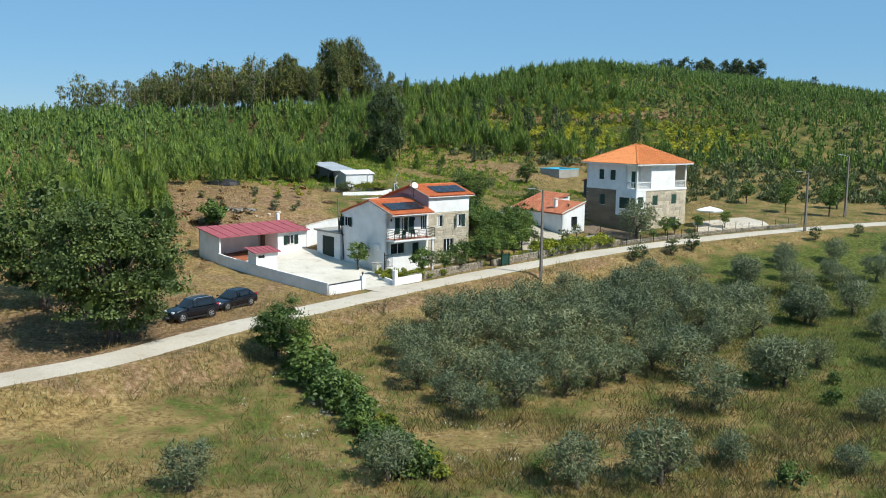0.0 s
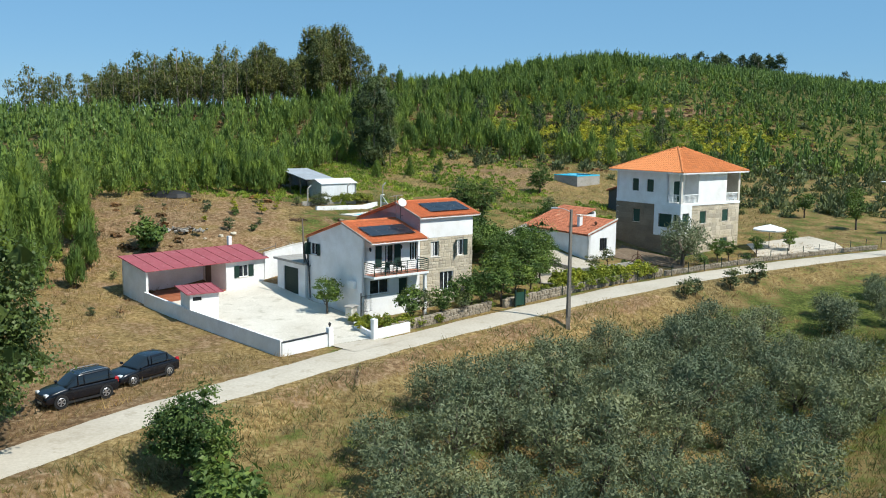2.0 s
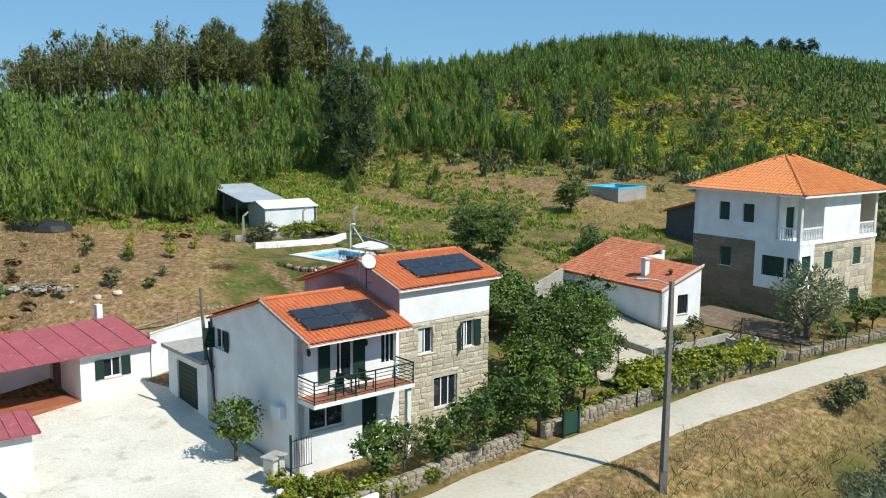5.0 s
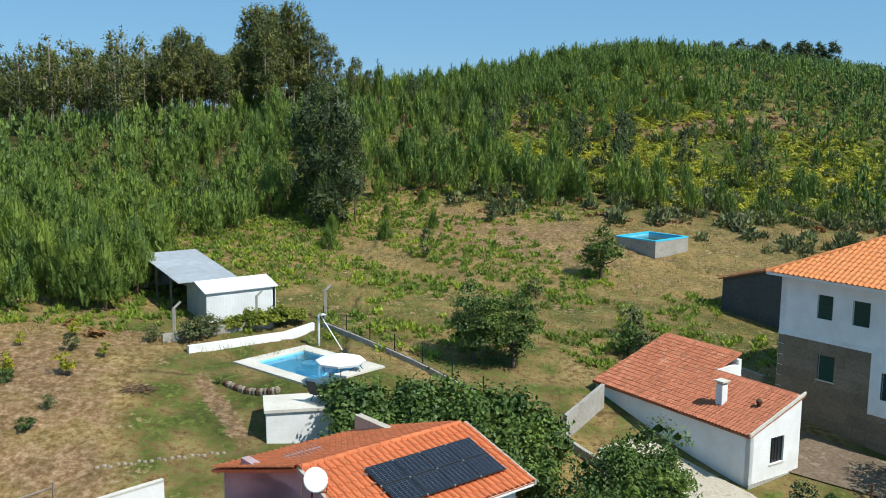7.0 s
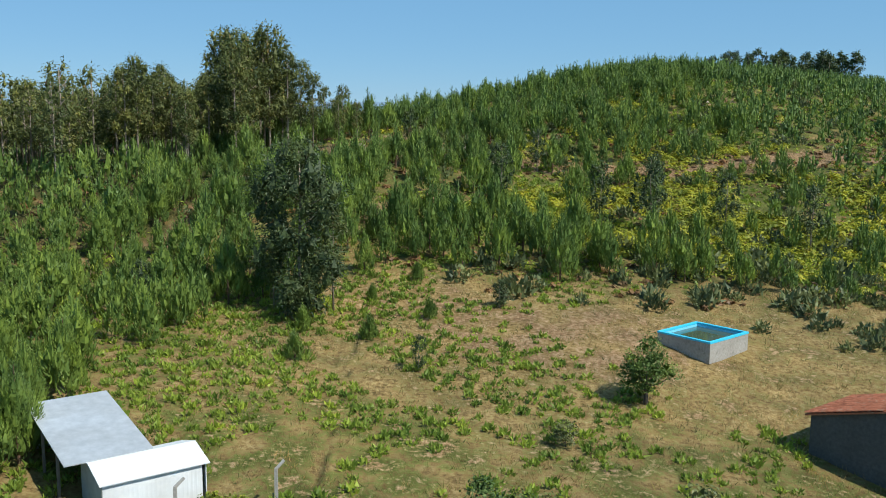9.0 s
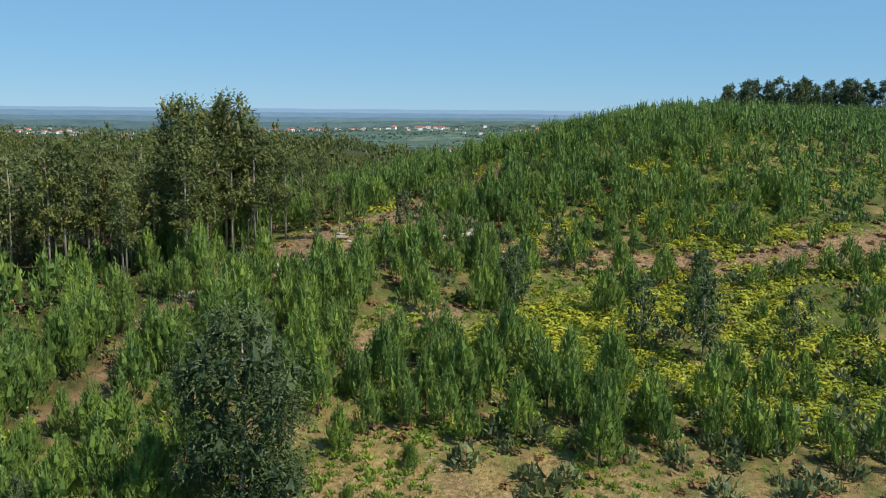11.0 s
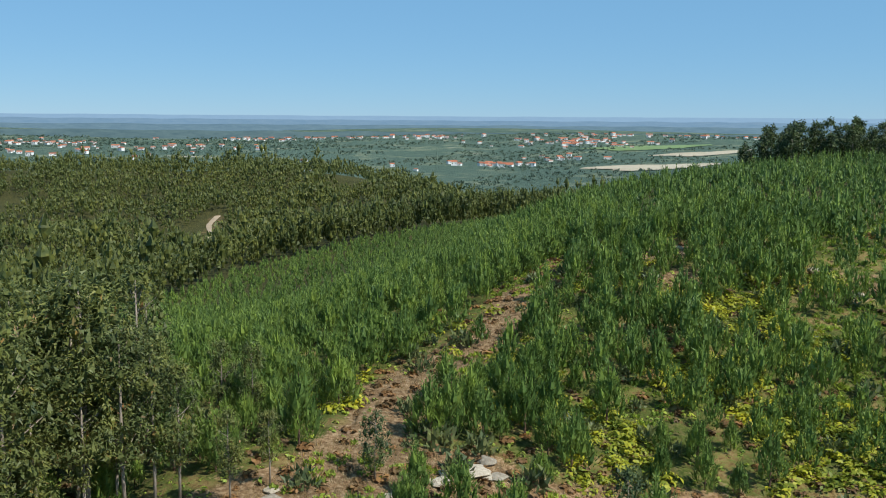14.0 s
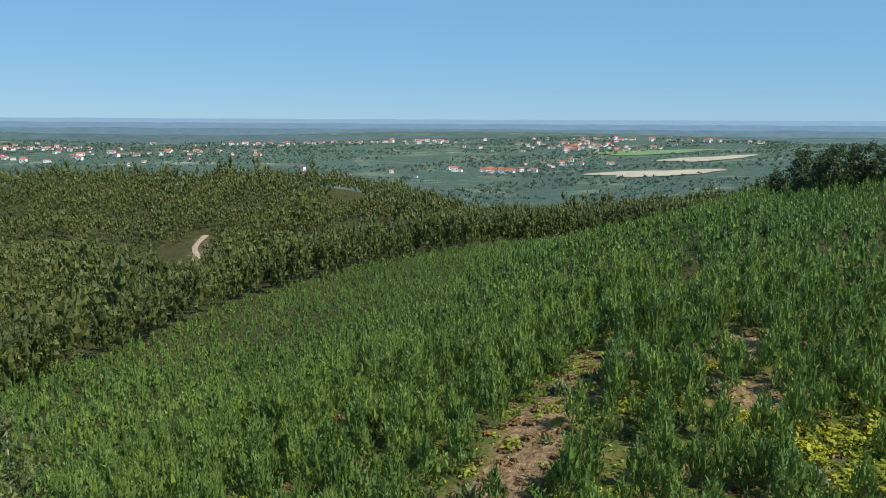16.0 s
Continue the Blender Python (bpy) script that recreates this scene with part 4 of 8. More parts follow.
    for x in (5.55, 11.0):
        tri = Shape().prism([(x, fy), (x + 0.3, fy), (x + 0.3, 4.15), (x, 4.15)], 9.3, lambda a, b: 9.3 + (b - fy) * 0.3 + 0.02).prism([(x, 4.15), (x + 0.3, 4.15), (x + 0.3, 9.45), (x, 9.45)], 7.2, lambda a, b: 10.23 - (b - 4.15) * 0.32)
        part("upper_gable", tri, PINK_RENDER, t)
    part("east_wall", panel(8.33, Z0, 9.3, 0.3, []), MORTAR, t, at=pose(11.3, fy, 0, 0, 0, 90))
    # roofs
    tiled_slope(t, (5.3, 0.78, 9.22), (11.85, 0.78, 9.22), (5.3, 4.15, 10.25), (11.85, 4.15, 10.25), 0.234, 0.38, TILE_NEW, 300, "orange clay barrel tiles")
    tiled_slope(t, (11.85, 9.9, 8.45), (5.3, 9.9, 8.45), (11.85, 4.15, 10.25), (5.3, 4.15, 10.25), 0.234, 0.38, TILE_NEW, 0, "orange clay barrel tiles")
    tiled_slope(t, (-0.12, -0.02, 7.62), (5.5, -0.02, 7.62), (-0.12, 4.2, 8.88), (5.5, 4.2, 8.88), 0.234, 0.38, TILE_NEW, 0, "orange clay barrel tiles")
    tiled_slope(t, (5.5, 9.6, 7.2), (-0.12, 9.6, 7.2), (5.5, 4.2, 8.88), (-0.12, 4.2, 8.88), 0.234, 0.38, TILE_NEW, 0, "orange clay barrel tiles")
    ridge_row(t, (-0.12, 4.2, 8.86), (5.5, 4.2, 8.86), TILE_NEW)
    ridge_row(t, (5.3, 4.15, 10.23), (11.85, 4.15, 10.23), TILE_NEW)
    part("eave_board", Shape().box(5.32, 11.83, 0.8, 0.84, 9.08, 9.2).box(-0.1, 5.48, 0.0, 0.04, 7.48, 7.6), WHITE_PAINT, t)
    part("verge", Shape().prism([(-0.16, -0.02), (-0.06, -0.02), (-0.06, 4.2), (-0.16, 4.2)], lambda x, y: 7.52 + (y + 0.02) * 0.2986, lambda x, y: 7.66 + (y + 0.02) * 0.2986), CEMENT, t)
    for x in (5.24, 11.82):
        part("verge", Shape().prism([(x, 0.78), (x + 0.1, 0.78), (x + 0.1, 4.15), (x, 4.15)], lambda x, y: 9.1 + (y - 0.78) * 0.3056, lambda x, y: 9.26 + (y - 0.78) * 0.3056), CEMENT, t)
    # balcony
    b = part("balcony", Shape().box(-0.05, 5.4, -0.25, 1.12, 4.82, 5.0), WHITE_PAINT, t)
    part("balcony_floor", Shape().box(0.0, 5.35, -0.2, 1.12, 5.004, 5.03), BALCONY_TILE, b, "red tiled balcony floor")
    rail = Shape()
    for x0, y0, x1, y1 in ((0, -0.2, 5.35, -0.2), (0, -0.2, 0, 1.1), (5.35, -0.2, 5.35, 1.1)):
        for k, z in enumerate((5.15, 5.32, 5.49, 5.66, 5.83, 6.0)):
            rail.tube([(x0, y0, z), (x1, y1, z)], 0.035 if k == 5 else 0.018, 6)
    part("railing", rail, GREEN_PAINT, b, "dark green metal railing")
    for x in (0, 1.07, 2.14, 3.21, 4.28, 5.35):
        part("post", Shape().tube([(x, -0.2, 5.0), (x, -0.2, 6.0)], 0.035), GREEN_PAINT, b)
    for x in (0.1, 5.2):
        part("pillar", Shape().box(x - 0.1, x + 0.12, -0.1, 0.12, Z0, 4.82), LIMEWASH, t) if x > 3 else None
    # flat-roofed garage at the back
    part("garage_wall", panel(4.6, Z0, 4.75, 0.25, [(1.1, 3.5, 2.0, 4.3)]), LIMEWASH, t, at=pose(-0.22, 14.1, 0) @ SIDE_W)
    part("garage_back", Shape().box(-0.2, 4.0, 13.85, 14.1, Z0, 4.75).box(3.75, 4.0, 9.45, 13.85, Z0, 4.75), LIMEWASH, t)
    part("garage_slab", Shape().box(-0.5, 4.1, 9.46, 14.35, 4.76, 4.95), CEMENT, t)
    s = Shape().box(1.12, 3.48, 0.1, 0.14, 2.0, 4.28)
    gd = part("garage_door", s, GREEN_PAINT, t, "dark green sectional garage door", at=pose(-0.22, 14.1, 0) @ SIDE_W)
    for k in range(9):
        part("door_panel", Shape().box(1.12, 3.48, 0.085, 0.1, 2.03 + 0.25 * k, 2.25 + 0.25 * k), GREEN_PAINT, gd)
    # outdoor unit, drain pipe and back dormer wall
    part("air_conditioner", Shape().box(-0.34, -0.02, 2.2, 3.0, 3.75, 4.35, 0.03).lathe([(0.2, -0.01), (0.2, 0.0)], 0, 0, 12), WHITE_PAINT, t, "white outdoor air unit on brackets")
    part("downpipe", Shape().tube([(-0.1, 9.3, 7.0), (-0.1, 9.25, 5.3), (-0.14, 9.0, 4.6), (-0.1, 8.9, 2.0)], 0.06, 8), DARK_METAL, t)
    return t


house = build_house()
slope = math.degrees(math.atan2(10.25 - 9.22, 4.15 - 0.78))
solar_array("solar_panel", HOUSE @ Matrix.Translation((6.95, 1.45, 9.22 + 0.67 * 0.3056 + 0.06)) @ pose(0, 0, 0, slope), 4, 1.04, 0.9)
solar_array("solar_panel", HOUSE @ Matrix.Translation((0.45, 0.85, 7.62 + 0.87 * 0.2986 + 0.06)) @ pose(0, 0, 0, 16.6), 4, 1.08, 0.92)


def build_dish():
    t = thing("satellite_dish", HOUSE @ Matrix.Translation((5.15, 3.2, 9.72)), "white satellite dish on a wall bracket", "satellite dish")
    prof = [(0.02, 0.0), (0.15, 0.015), (0.28, 0.05), (0.36, 0.1), (0.37, 0.105), (0.28, 0.065), (0.15, 0.035), (0.02, 0.02)]
    d = Shape().lathe(prof, 0, 0, 20).moved(pose(0, -0.15, 0.55, 62, 0, -12))
    part("dish", d, WHITE_PAINT, t, soft=True)
    part("feed_arm", Shape().tube([(0, -0.2, 0.2), (0.05, -0.7, 0.35), (0.05, -0.72, 0.55)], 0.015), DARK_METAL, t)
    part("mast", Shape().tube([(0, 0, -0.75), (0, 0, 0.6)], 0.03).tube([(0, 0, -0.5), (0.25, 0, -0.5)], 0.02), DARK_METAL, t)
    a = thing("tv_antenna", HOUSE @ Matrix.Translation((5.3, 4.0, 9.6)), "grey aerial with thin rods on a mast", "antenna")
    part("mast", Shape().tube([(0, 0, -0.4), (0, 0, 1.2)], 0.02), ALUMINIUM, a)
    part("boom", Shape().tube([(-0.5, 0.1, 1.15), (0.6, -0.1, 1.25)], 0.012), ALUMINIUM, a)
    for k in range(9):
        x = -0.45 + 0.125 * k
        part("rod", Shape().tube([(x, -0.25 - 0.02 * k, 1.16 + 0.011 * k), (x + 0.03, 0.28, 1.16 + 0.011 * k)], 0.006, 4), ALUMINIUM, a)


build_dish()


# ---- the three-storey villa ----
VILLA = Matrix.Translation((24.75, 118.25, 0)) @ pose(0, 0, 0, 0, 0, 36.5)     # x along the front, y along the side that looks west
VZ = 2.7


def baluster_rail(parent, x0, y0, x1, y1, z, name="balustrade"):
    b = part(name, Shape().box(-0.01, math.hypot(x1 - x0, y1 - y0), -0.06, 0.06, 0.86, 0.95), WHITE_PAINT, parent,
             at=Matrix.Translation((x0, y0, z)) @ pose(0, 0, 0, 0, 0, math.degrees(math.atan2(y1 - y0, x1 - x0))))
    part("foot_rail", Shape().box(0, math.hypot(x1 - x0, y1 - y0), -0.06, 0.06, 0.0, 0.08), WHITE_PAINT, b)
    n = int(math.hypot(x1 - x0, y1 - y0) / 0.2)
    me = Shape().lathe([(0.04, 0.08), (0.06, 0.2), (0.06, 0.35), (0.035, 0.5), (0.05, 0.75), (0.04, 0.86)], 0, 0, 7).data("baluster", WHITE_PAINT)
    for k in range(n):
        part("baluster", me, WHITE_PAINT, b, at=Matrix.Translation((0.1 + k * 0.2, 0, 0)))


def build_villa():
    t = thing("villa", VILLA, "three-storey granite and white villa with a hipped tile roof", "house")
    W, D, zs, ze = 9.75, 8.8, 8.65, 11.95
    # front (looks to -y) lower floors; the western corner bay is white
    fh = [(0.3, 1.35, 6.6, 7.9), (3.15, 4.15, 6.75, 8.0), (6.85, 7.85, 6.8, 8.05), (6.7, 7.9, 3.9, 5.0), (1.2, 2.1, 2.75, 4.7)]
    part("front_wall", panel(W, VZ, zs, 0.35, fh), MORTAR, t)
    stones(t, W - 1.75, VZ, zs - 0.02, [(a - 1.75, b - 1.75, c, d) for a, b, c, d in fh], pose(1.75, 0, 0), 0.46, 0.85, GRANITE, name="granite_block", proud=(0.02, 0.035), seed=7)
    part("corner_bay", panel(1.75, 5.6, zs, 0.06, [(0.3, 1.35, 6.6, 7.9)]), LIMEWASH, t, at=pose(0, -0.06, 0))
    for h in fh[:4]:
        window(t, *h, pose(0, 0, 0), blind=True)
    part("door", Shape().box(1.22, 2.08, 0.1, 0.16, 2.75, 4.68), GREEN_BLIND, t, "green metal ground floor door")
    # west side
    sh = [(2.45, 3.4, 6.6, 7.95), (6.0, 7.75, 6.35, 7.75), (7.95, 8.75, 6.35, 7.75)]
    part("side_wall", panel(D, VZ, zs, 0.35, sh), BROWN_GRANITE, t, at=pose(0, D, 0) @ SIDE_W)
    stones(t, 5.4, VZ, zs - 0.02, sh, pose(0, D, 0) @ SIDE_W, 0.6, 1.5, BROWN_GRANITE, name="granite_slab", proud=(0.012, 0.02), seed=9, ashlar=True)
    stones(t, 3.4, VZ, 5.45, [], pose(0, 3.4, 0) @ SIDE_W, 0.6, 1.5, BROWN_GRANITE, name="granite_slab", proud=(0.012, 0.02), seed=10, ashlar=True)
    part("side_bay", panel(3.4, 5.45, zs, 0.05, [(a - 5.4, b - 5.4, c, d) for a, b, c, d in sh[1:]]), LIMEWASH, t, at=pose(-0.05, 3.4, 0) @ SIDE_W)
    for h in sh:
        window(t, *h, pose(0, D, 0) @ SIDE_W, blind=True)
    part("east_wall", panel(D, VZ, ze, 0.35, []), MORTAR, t, at=pose(W, 0, 0, 0, 0, 90))
    part("back_wall", panel(W, VZ, ze, 0.35, []), LIMEWASH, t, at=pose(W, D, 0, 0, 0, 180))
    # top floor: white walls set behind two corner loggias
    lx, ly, rx = 2.75, 1.7, 2.35
    part("top_floor_slab", Shape().box(-0.04, W + 0.04, -0.08, D, zs, zs + 0.22), LIMEWASH, t)
    part("top_side_wall", panel(D - ly, zs + 0.2, ze, 0.3, [(2.2, 3.1, 9.9, 11.2), (4.2, 5.15, 9.9, 11.2)]), LIMEWASH, t, at=pose(0, D, 0) @ SIDE_W)
    for h in ((2.2, 3.1, 9.9, 11.2), (4.2, 5.15, 9.9, 11.2)):
        window(t, *h, pose(0, D, 0) @ SIDE_W, blind=True, sill=False)
    part("top_front_wall", panel(W - lx - rx, zs + 0.2, ze, 0.3, []), LIMEWASH, t, at=pose(lx, -0.02, 0))
    part("loggia_back", panel(lx, zs + 0.2, ze, 0.25, [(0.9, 1.9, 8.9, 11.1)]), LIMEWASH, t, at=pose(0, ly, 0))
    part("loggia_door", Shape().box(0.92, 1.88, ly + 0.08, ly + 0.12, 8.9, 11.08), GREEN_BLIND, t, "dark green loggia door")
    for x in (lx, W - rx - 0.25):
        part("loggia_side", Shape().box(x, x + 0.25, 0.26, ly, zs + 0.2, ze), LIMEWASH, t)
    part("loggia_back", panel(rx, zs + 0.2, ze, 0.25, [(0.3, 1.2, 8.9, 11.1)]), LIMEWASH, t, at=pose(W - rx, ly, 0))
    part("loggia_door", Shape().box(W - rx + 0.32, W - rx + 1.18, ly + 0.08, ly + 0.12, 8.9, 11.08), GREEN_BLIND, t, "dark green loggia door")
    for x, y in ((0.14, 0.12), (W - 0.14, 0.12)):
        part("column", Shape().box(x - 0.14, x + 0.14, y - 0.14, y + 0.14, zs + 0.2, ze - 0.0, 0.02), PALE_STONE, t)
    baluster_rail(t, 0.3, 0.06, lx, 0.06, zs + 0.22)
    baluster_rail(t, W - rx, 0.06, W - 0.3, 0.06, zs + 0.22)
    baluster_rail(t, 0.06, ly, 0.06, 0.3, zs + 0.22)
    baluster_rail(t, W - 0.06, 0.3, W - 0.06, ly, zs + 0.22)
    o = 0.62
    part("eave", Shape().box(-o, W + o, -o, D + o, ze, ze + 0.14), WHITE_PAINT, t)
    c = [(-o, -o, ze + 0.12), (W + o, -o, ze + 0.12), (W + o, D + o, ze + 0.12), (-o, D + o, ze + 0.12)]
    apex0, apex1 = (W / 2 - 0.3, D / 2, 14.5), (W / 2 + 0.3, D / 2, 14.5)
    tiled_slope(t, c[3], c[0], apex0, apex0, 0.3, 0.4, TILE_AMBER, 290, "amber clay barrel tiles")
    tiled_slope(t, c[0], c[1], apex0, apex1, 0.3, 0.4, TILE_AMBER, 0, "amber clay barrel tiles")
    tiled_slope(t, c[1], c[2], apex1, apex1, 0.3, 0.4, TILE_AMBER, 0, "amber clay barrel tiles")
    tiled_slope(t, c[2], c[3], apex1, apex0, 0.3, 0.4, TILE_AMBER, 0, "amber clay barrel tiles")
    for a, b in zip(c, (apex0, apex1, apex1, apex0)):
        ridge_row(t, a, b, TILE_AMBER, 0.13, 0.42, "hip_tile")
    part("porch_roof", Shape().prism([(W, 2.2), (W + 2.2, 2.2), (W + 2.2, 6.0), (W, 6.0)], lambda x, y: 9.2 - (x - W) * 0.25, lambda x, y: 9.32 - (x - W) * 0.25), TILE_AMBER, t, "low tiled porch roof")
    for y in (2.5, 5.7):
        part("porch_post", Shape().box(W + 1.9, W + 2.1, y - 0.1, y + 0.1, VZ, 8.75), PALE_STONE, t)
    return t


villa = build_villa()

# ---- the low annex beside it ----
ANNEX = Matrix.Translation((15.2, 116.5, 0)) @ pose(0, 0, 0, 0, 0, 33)


def build_annex():
    t = thing("annex", ANNEX, "low white annex with a weathered tile lean-to roof and chimney", "outbuilding")
    W, D, z0 = 3.7, 10.6, 2.6
    part("front_wall", panel(W, z0, 5.9, 0.25, [(1.5, 2.5, 4.1, 5.4)]), LIMEWASH, t)
    part("front_gable", Shape().prism([(0, 0), (W, 0), (W, 0.25), (0, 0.25)], 5.9, lambda x, y: 5.92 + x * 0.33), LIMEWASH, t)
    w = window(t, 1.5, 2.5, 4.1, 5.4, pose(0, 0, 0), bars=3, frame_mat=DARK_METAL)
    part("side_wall", panel(D, z0, 5.9, 0.25, []), LIMEWASH, t, at=pose(0, D, 0) @ SIDE_W)
    part("back_wall", Shape().prism([(0, D - 0.25), (W + 1.9, D - 0.25), (W + 1.9, D), (0, D)], z0, lambda x, y: 5.9 + x * 0.3), LIMEWASH, t)
    part("east_wall", Shape().box(W - 0.25, W, 0.25, 5.2, z0, 7.05).box(W + 1.65, W + 1.9, 5.2, D - 0.25, z0, 7.5).box(W, W + 1.65, 5.2, 5.45, z0, 7.2), LIMEWASH, t)
    tiled_slope(t, (-0.2, 5.3, 5.82), (-0.2, -0.08, 5.82), (W + 0.08, 5.3, 7.2), (W + 0.08, -0.08, 7.2), 0.2, 0.33, TILE_OLD, 300, "weathered clay barrel tiles")
    tiled_slope(t, (-0.2, D + 0.1, 5.82), (-0.2, 5.3, 5.82), (W + 2.0, D + 0.1, 7.866), (W + 2.0, 5.3, 7.866), 0.2, 0.33, TILE_OLD, 0, "weathered clay barrel tiles")
    part("verge", Shape().prism([(-0.2, -0.14), (W + 0.1, -0.14), (W + 0.1, -0.06), (-0.2, -0.06)], lambda x, y: 5.8 + (x + 0.2) * 0.355, lambda x, y: 5.95 + (x + 0.2) * 0.355), PALE_STONE, t)
    ch = part("chimney", Shape().box(1.1, 1.5, 2.7, 3.1, 6.1, 7.35), LIMEWASH, t, "white chimney with a flat cap")
    part("chimney_cap", Shape().box(1.02, 1.58, 2.62, 3.18, 7.5, 7.58).box(1.12, 1.2, 2.72, 2.8, 7.35, 7.5).box(1.4, 1.48, 3.0, 3.08, 7.35, 7.5).box(1.12, 1.2, 3.0, 3.08, 7.35, 7.5).box(1.4, 1.48, 2.72, 2.8, 7.35, 7.5), PALE_STONE, ch)
    part("flue", Shape().lathe([(0.1, 6.2), (0.1, 6.75), (0.16, 6.8), (0.16, 6.9), (0.05, 7.0)], 1.9, 1.1, 10), RUST, t, "dark metal stove flue")
    part("plinth", Shape().box(-0.04, W + 0.04, -0.05, 0.0, z0 - 0.4, 3.4), CEMENT, t)
    return t


build_annex()


# ---- dark shed behind the villa ----
def build_dark_shed():
    t = thing("shed", Matrix.Translation((21.9, 143.5, 0)) @ pose(0, 0, 0, 0, 0, -52), "grey rendered shed with a gabled clay tile roof", "shed")
    W, D, ze, zr = 9.0, 5.0, 8.45, 9.75
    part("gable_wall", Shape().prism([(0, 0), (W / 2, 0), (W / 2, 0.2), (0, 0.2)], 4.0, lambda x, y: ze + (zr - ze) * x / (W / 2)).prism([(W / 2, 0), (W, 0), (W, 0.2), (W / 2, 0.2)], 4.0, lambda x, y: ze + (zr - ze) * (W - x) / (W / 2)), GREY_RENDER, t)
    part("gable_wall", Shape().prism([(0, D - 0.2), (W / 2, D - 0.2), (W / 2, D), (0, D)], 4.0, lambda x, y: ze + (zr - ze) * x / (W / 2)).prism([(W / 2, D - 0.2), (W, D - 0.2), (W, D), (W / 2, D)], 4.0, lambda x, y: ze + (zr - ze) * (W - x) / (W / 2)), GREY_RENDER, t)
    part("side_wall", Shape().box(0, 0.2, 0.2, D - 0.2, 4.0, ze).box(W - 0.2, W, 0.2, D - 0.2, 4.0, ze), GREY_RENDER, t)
    tiled_slope(t, (-0.3, D + 0.2, ze + 0.02), (-0.3, -0.2, ze + 0.02), (W / 2, D + 0.2, zr + 0.12), (W / 2, -0.2, zr + 0.12), 0.22, 0.36, TILE_OLD, 0, "weathered clay tiles")
    tiled_slope(t, (W + 0.3, -0.2, ze + 0.02), (W + 0.3, D + 0.2, ze + 0.02), (W / 2, -0.2, zr + 0.12), (W / 2, D + 0.2, zr + 0.12), 0.22, 0.36, TILE_AMBER, 0, "clay tiles")
    ridge_row(t, (W / 2, -0.2, zr + 0.1), (W / 2, D + 0.2, zr + 0.1), TILE_AMBER)
    return t


build_dark_shed()


# ---- outbuilding with the red sheet roof, and the small kiosk ----
BARN = Matrix.Translation((-23.7, 98.3, 0)) @ pose(0, 0, 0, 0, 0, 46)


def ribbed_sheet(parent, label, x0, x1, y0, y1, z, rise, ribs, thick=0.05):
    """A sheet roof rising along y, with standing ribs along the slope."""
    s = Shape().prism([(x0, y0), (x1, y0), (x1, y1), (x0, y1)], lambda x, y: z + (y - y0) * rise - thick, lambda x, y: z + (y - y0) * rise)
    roof = part("roof", s, RED_SHEET, parent, label)
    for k in range(ribs + 1):
        x = x0 + (x1 - x0) * k / ribs
        part("roof_rib", Shape().prism([(x - 0.03, y0), (x + 0.03, y0), (x + 0.03, y1), (x - 0.03, y1)], lambda a, b: z + (b - y0) * rise + 0.002, lambda a, b: z + (b - y0) * rise + 0.04), RED_SHEET, roof)


def build_barn():
    t = thing("outbuilding", BARN, "white open-fronted outbuilding with a red ribbed sheet roof", "outbuilding")
    L, D = 11.6, 4.0
    part("back_wall", panel(L, 2.0, 5.2, 0.2, []), LIMEWASH, t, at=pose(L, D, 0, 0, 0, 180))
    part("end_wall", Shape().prism([(0, 0), (0.2, 0), (0.2, D), (0, D)], 1.6, lambda x, y: 4.6 + y * 0.17), LIMEWASH, t)
    part("room_wall", panel(4.0, 1.8, 4.55, 0.2, [(1.3, 2.3, 3.1, 4.15)]), LIMEWASH, t, at=pose(L - 4.0, 0, 0))
    window(t, 1.3, 2.3, 3.1, 4.15, pose(L - 4.0, 0, 0), shutters=1, angle=(176, 176))
    part("room_side", Shape().prism([(L - 4.0, 0.2), (L - 3.8, 0.2), (L - 3.8, D - 0.2), (L - 4.0, D - 0.2)], 1.8, lambda x, y: 4.55 + y * 0.17), LIMEWASH, t)
    part("room_door", Shape().box(L - 4.05, L - 4.0, 2.4, 3.3, 2.1, 4.1), WOOD_GREY, t, "grey wooden door")
    part("end_wall", Shape().prism([(L - 0.2, 0.2), (L, 0.2), (L, D), (L - 0.2, D)], 1.8, lambda x, y: 4.6 + y * 0.17), LIMEWASH, t)
    ribbed_sheet(t, "faded red ribbed roof sheets", -0.25, L + 0.2, -0.4, D + 0.25, 4.62, 0.17, 9)
    part("chimney", Shape().box(L - 0.9, L - 0.55, D + 0.3, D + 0.65, 3.0, 6.2, 0.02), LIMEWASH, t, "plain white chimney")
    part("floor", Shape().box(0.2, L - 4.0, 0.1, D - 0.2, 1.5, 2.14), BALCONY_TILE, t, "worn reddish floor of the open bay")
    return t


build_barn()


def build_kiosk():
    m = Matrix.Translation((-18.7, 92.9, 0)) @ pose(0, 0, 0, 0, 0, 35)
    t = thing("kiosk", m, "small white barbecue shed with a red sheet roof", "shed")
    part("wall", panel(2.3, 1.4, 3.75, 0.15, [(0.25, 0.95, 3.2, 3.5)]), LIMEWASH, t)
    part("vent", Shape().box(0.25, 0.95, 0.08, 0.1, 3.2, 3.5), DARK_METAL, t)
    part("wall", Shape().box(0, 0.15, 0.15, 2.0, 1.4, 3.85).box(2.15, 2.3, 0.15, 2.0, 1.4, 3.75).box(0.15, 2.15, 1.85, 2.0, 1.4, 4.0), LIMEWASH, t)
    ribbed_sheet(t, "bright red sheet roof", -0.3, 2.6, -0.3, 2.5, 3.8, 0.1, 5)


build_kiosk()


